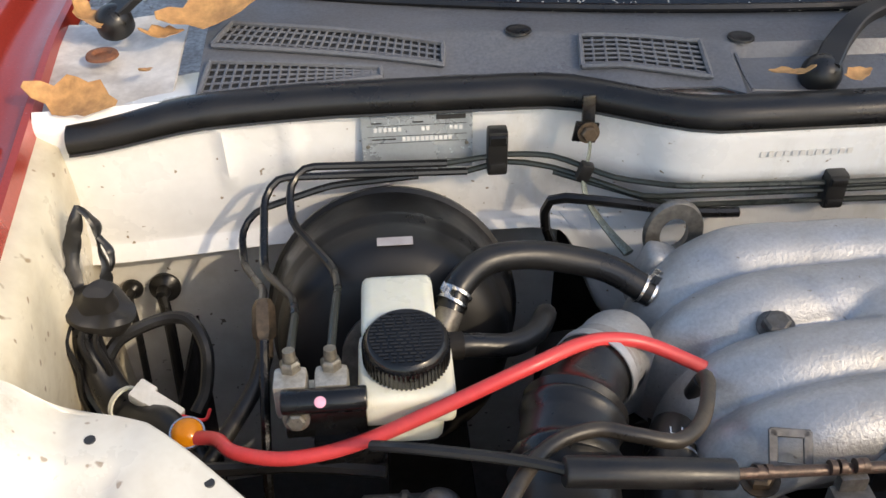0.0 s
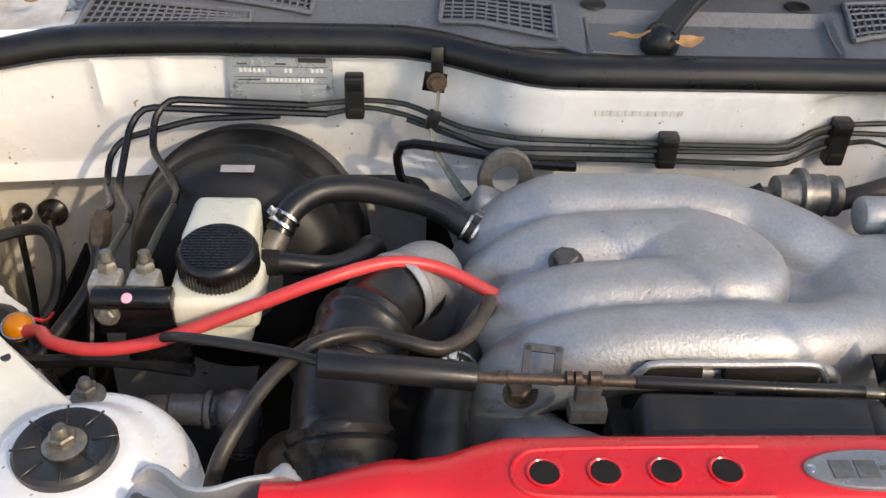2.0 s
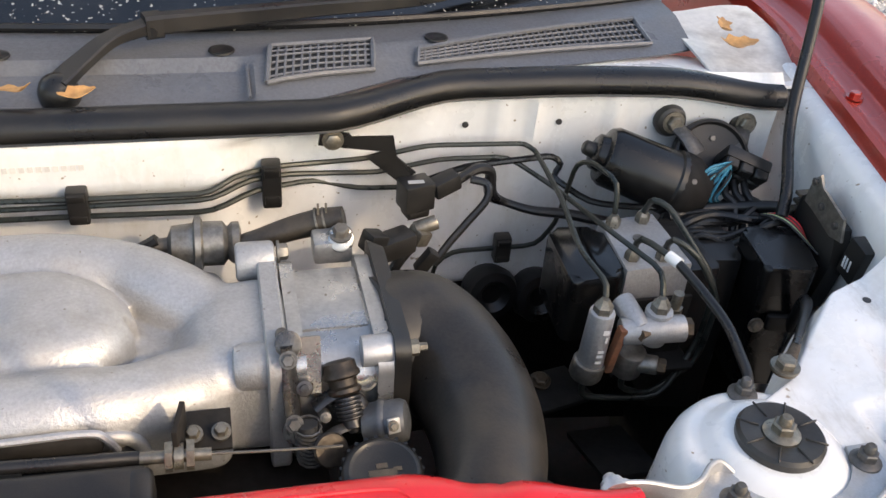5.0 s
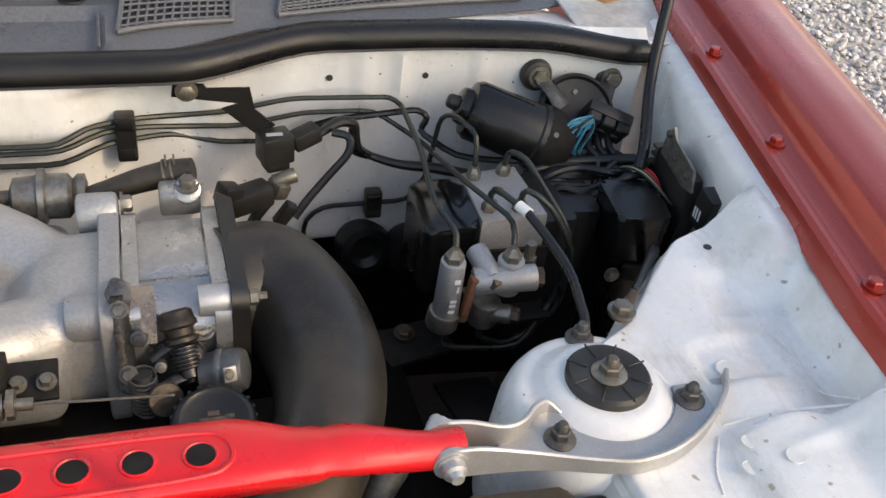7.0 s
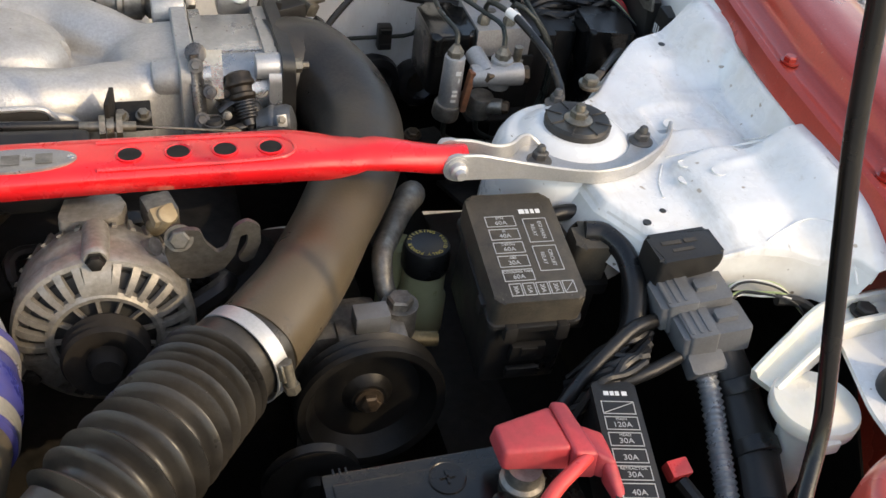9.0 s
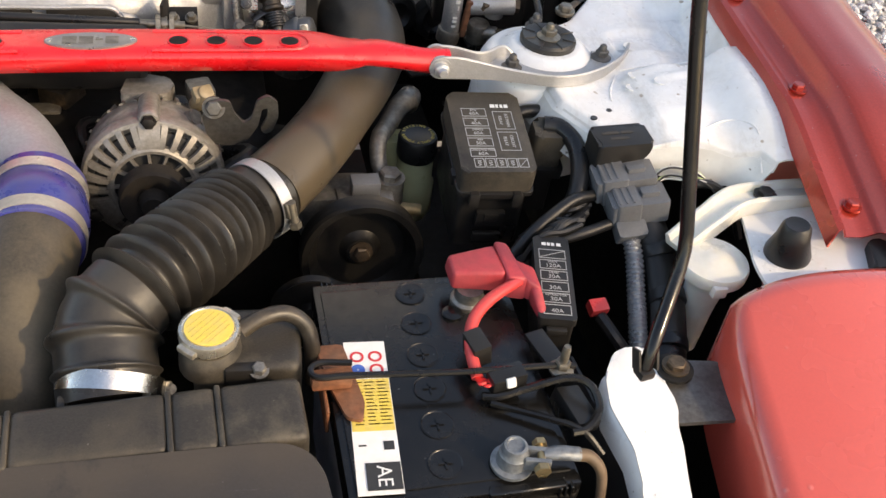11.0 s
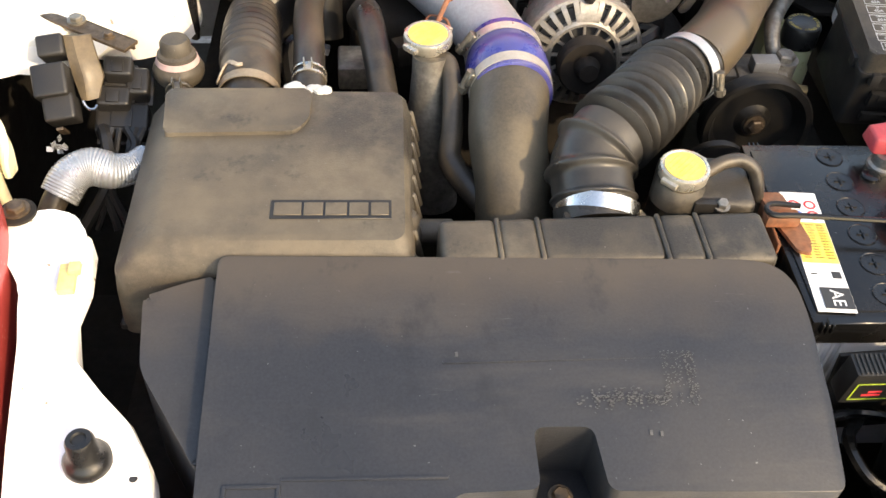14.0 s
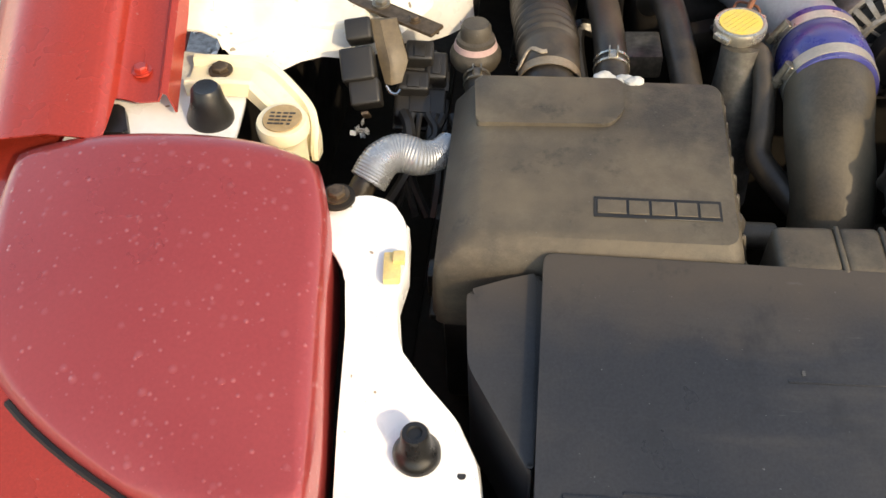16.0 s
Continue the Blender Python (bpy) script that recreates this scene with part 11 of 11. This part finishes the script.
part("housing", on_wall(B(), [(0.304, 0.690), (0.304, 0.738), (0.297, 0.798), (0.287, 0.806), (0.234, 0.795), (0.226, 0.758), (0.238, 0.700)], 0.692, 0.018), PLASTIC, e)
part("cover", on_wall(B(), [(0.290, 0.700), (0.288, 0.765), (0.238, 0.752), (0.244, 0.702)], 0.674, 0.004), GLOSSBLACK, e)
part("bracket", on_wall(B(), [(0.290, 0.796), (0.287, 0.822), (0.278, 0.832), (0.270, 0.822), (0.228, 0.812), (0.222, 0.790), (0.240, 0.786), (0.276, 0.795)], 0.676, 0.003, 0.0008), ALUGRIME, e, "scuffed alloy bracket")
for k in range(9):
    part("fin", box(B(), (0.682, 0.303, 0.725 + 0.0088 * k), (0.016, 0.010, 0.004), None, 0.0008), DUSTY, e)
for y, z in ((0.236, 0.801), (0.262, 0.806), (0.281, 0.823)):
    part("rivet", bolt(B(), (0.673, y, z), (-1, 0, 0), 0.0026, 0.002), GREYSTEEL, e)
part("plug", box(B(), (0.690, 0.208, 0.778), (0.022, 0.026, 0.042), rot3(8, 0, 0), 0.003), PLASTIC, e)
part("print_mark", bars(B(), plane(V(0.678, 0.210, 0.776), (0, -1, 0), (0, 0, 1)), [(-0.006, -0.008, 0.0025, 0.012), (-0.002, -0.008, 0.0025, 0.012), (0.003, -0.008, 0.0025, 0.012)]), WHITEINK, e)

e = thing("earth_strap", "brass earth bolt with crimped lug and dark lead", "earth strap", (0.523, 0.055, 0.785))
bm = B()
bolt(bm, (0.526, 0.068, 0.790), (0, 0, 1), 0.0075, 0.007)
part("bolt", bm, ZINC, e)
bm = B()
cyl(bm, (0.526, 0.068, 0.787), (0.526, 0.068, 0.790), 0.0105, n=20)
tube(bm, [(0.531, 0.072, 0.790), (0.541, 0.082, 0.791), (0.550, 0.092, 0.790)], [0.006, 0.0045, 0.004], 10, flat=0.6)
part("lug", bm, BROWN, e)
part("lead", tube(B(), [(0.548, 0.090, 0.790), (0.560, 0.104, 0.788), (0.580, 0.128, 0.784), (0.604, 0.158, 0.774), (0.625, 0.188, 0.752), (0.64, 0.21, 0.70)], [0.0035, 0.0035, 0.004, 0.0055, 0.005, 0.005], 10), RUBBER, e)


# ---- wipers, leaves, corners ----
def ribbon(pts, widths, heights):
    """A flat bar of rectangular section with eased edges along a smooth line."""
    path = spline(pts, 6)
    k = len(pts)
    rings = []
    for i, p in enumerate(path):
        d = (path[min(i + 1, len(path) - 1)] - path[max(i - 1, 0)]).normalized()
        w = d.cross(V(0, 0, 1)).normalized()
        n = w.cross(d)
        q = i / (len(path) - 1) * (k - 1)
        a, b = float(np.interp(q, range(k), widths)) / 2, float(np.interp(q, range(k), heights)) / 2
        c = min(a, b) * 0.3
        rings.append([p + w * x + n * y for x, y in ((a, -b + c), (a, b - c), (a - c, b), (-a + c, b), (-a, b - c), (-a, -b + c), (-a + c, -b), (a - c, -b))])
    return skin(B(), rings)


def wiper(px, tip, label):
    e = thing("windscreen_wiper", label, "wiper", px)
    px, tip = V(*px), V(*tip)
    n = V(0, -0.45, 0.9).normalized()
    part("pivot_cap", lathe(B(), px - n * 0.012, n, [(0, 0.0185), (0.010, 0.0185), (0.017, 0.016), (0.022, 0.011), (0.0245, 0.005), (0.025, 0.001)], 28), PLASTIC, e)
    d = tip - px
    knee, end = px + V(0.083, 0.062, 0.035), px + V(0.388, 0.132, 0.037)
    part("link", ribbon([px + n * 0.006, px + V(0.022, 0.026, 0.016), px + V(0.048, 0.048, 0.028), knee], (0.024, 0.022, 0.020, 0.018), (0.010, 0.009, 0.010, 0.013)), PLASTIC, e)
    bm = ribbon([knee + V(-0.006, -0.002, 0), knee + V(0.010, 0.003, 0)], (0.021, 0.021), (0.023, 0.023))
    cyl(bm, knee + V(0.0, -0.011, -0.004), knee + V(0.004, 0.013, -0.004), 0.006, n=14)
    part("hinge_clip", bm, PLASTIC, e)
    bm = ribbon([knee + V(0.004, 0.001, 0.001), knee.lerp(end, 0.5), end, end.lerp(tip, 0.5)], (0.017, 0.014, 0.011, 0.009), (0.019, 0.016, 0.012, 0.008))
    part("arm", bm, PLASTIC, e)
    bm = B()
    tube(bm, [end.lerp(tip, 0.4), end.lerp(tip, 0.7) + n * 0.006, tip + n * 0.012], 0.005, 8)
    part("rod", bm, PLASTIC, e)
    bm = B()
    s = V(d.x, d.y, d.z).normalized()
    box(bm, tip + n * 0.004, (0.45, 0.008, 0.012), basis_rot(s), 0.002)
    part("blade", bm, RUBBER, e)


def basis_rot(x):
    x = Vector(x).normalized()
    y = V(0, 0, 1).cross(x).normalized()
    return Matrix((x, y, x.cross(y))).transposed()


wiper((-0.031, 0.438, 0.872), (0.56, 0.66, 0.955), "black wiper arm with pivot cap resting on the windscreen")

rnd = random.Random(31)


def leaf(p, s, rz, tilt, curl, label="curled dry brown leaf lying on the cowl"):
    bm = B()
    nu, nv = 8, 6
    lob = [rnd.uniform(0.8, 1.15) for _ in range(nu + 1)]

    def f(u, v):
        w = math.sin(math.pi * min(0.98, max(0.03, u))) ** 0.7 * (0.42 + 0.1 * math.sin(u * 19)) * lob[int(u * nu)]
        x, y = (u - 0.5), (v - 0.5) * 2 * w * 0.5
        return V(x, y, curl * (y * y * 3 + x * x) + 0.03 * math.sin(9 * x + 4 * y)) * s

    grid(bm, nu, nv, f)
    bmesh.ops.rotate(bm, cent=(0, 0, 0), matrix=rot3(*tilt, rz), verts=bm.verts)
    bmesh.ops.translate(bm, vec=p, verts=bm.verts)
    slab(bm, 0.0006)
    single("leaf", bm, LEAF, label, "leaf", "dry leaves")



leaf((0.688, 0.500, 0.874), 0.055, 10, (12, 5), 0.5)
leaf((0.694, 0.548, 0.876), 0.045, 70, (20, 0), 0.4)
leaf((-0.591, 0.578, 0.895), 0.105, 12, (25, -8), 0.35)
leaf((-0.715, 0.590, 0.886), 0.06, -60, (-15, 10), 0.6)
leaf((-0.640, 0.560, 0.880), 0.045, 30, (10, 12), 0.5)
leaf((-0.700, 0.452, 0.868), 0.085, -14, (30, 6), 0.55)
leaf((-0.648, 0.508, 0.868), 0.025, 80, (0, 20), 0.3)
leaf((-0.012, 0.414, 0.878), 0.034, 25, (14, 0), 0.5)
leaf((-0.066, 0.424, 0.878), 0.040, 150, (4, 14), 0.5)
wiper((-0.691, 0.591, 0.885), (-0.16, 0.66, 0.955), "black wiper arm with round pivot cap on the cowl corner")
for x, y in ((-0.699, 0.555),):
    bm = B()
    lathe(bm, V(x, y, 0.862), V(0, 0, 1), [(0, 0.016), (0.003, 0.015), (0.004, 0.010), (0.001, 0.007)], 20)
    single("drain_plug", bm, RUST, "rusty round drain in the cowl corner", "drain", "cowl drains")
for sx in (-0.69, 0.715):
    bm = B()
    grid(bm, 10, 10, lambda u, v: V(sx + (u - 0.5) * 0.13, 0.545 + (v - 0.5) * 0.20, 0.845 + 0.016 * v + 0.004 * math.sin(5 * u + 4 * v)))
    slab(bm, 0.003)
    single("cowl_corner", bm, mat("stained_white_paint", (0.70, 0.67, 0.62), 0.5, var=0.1, grain=90, bump=0.2, dirt=(0.24, 0.20, 0.17), amount=0.9, dscale=11), "stained white cowl corner with dirt", "cowl corner", kind="structure")
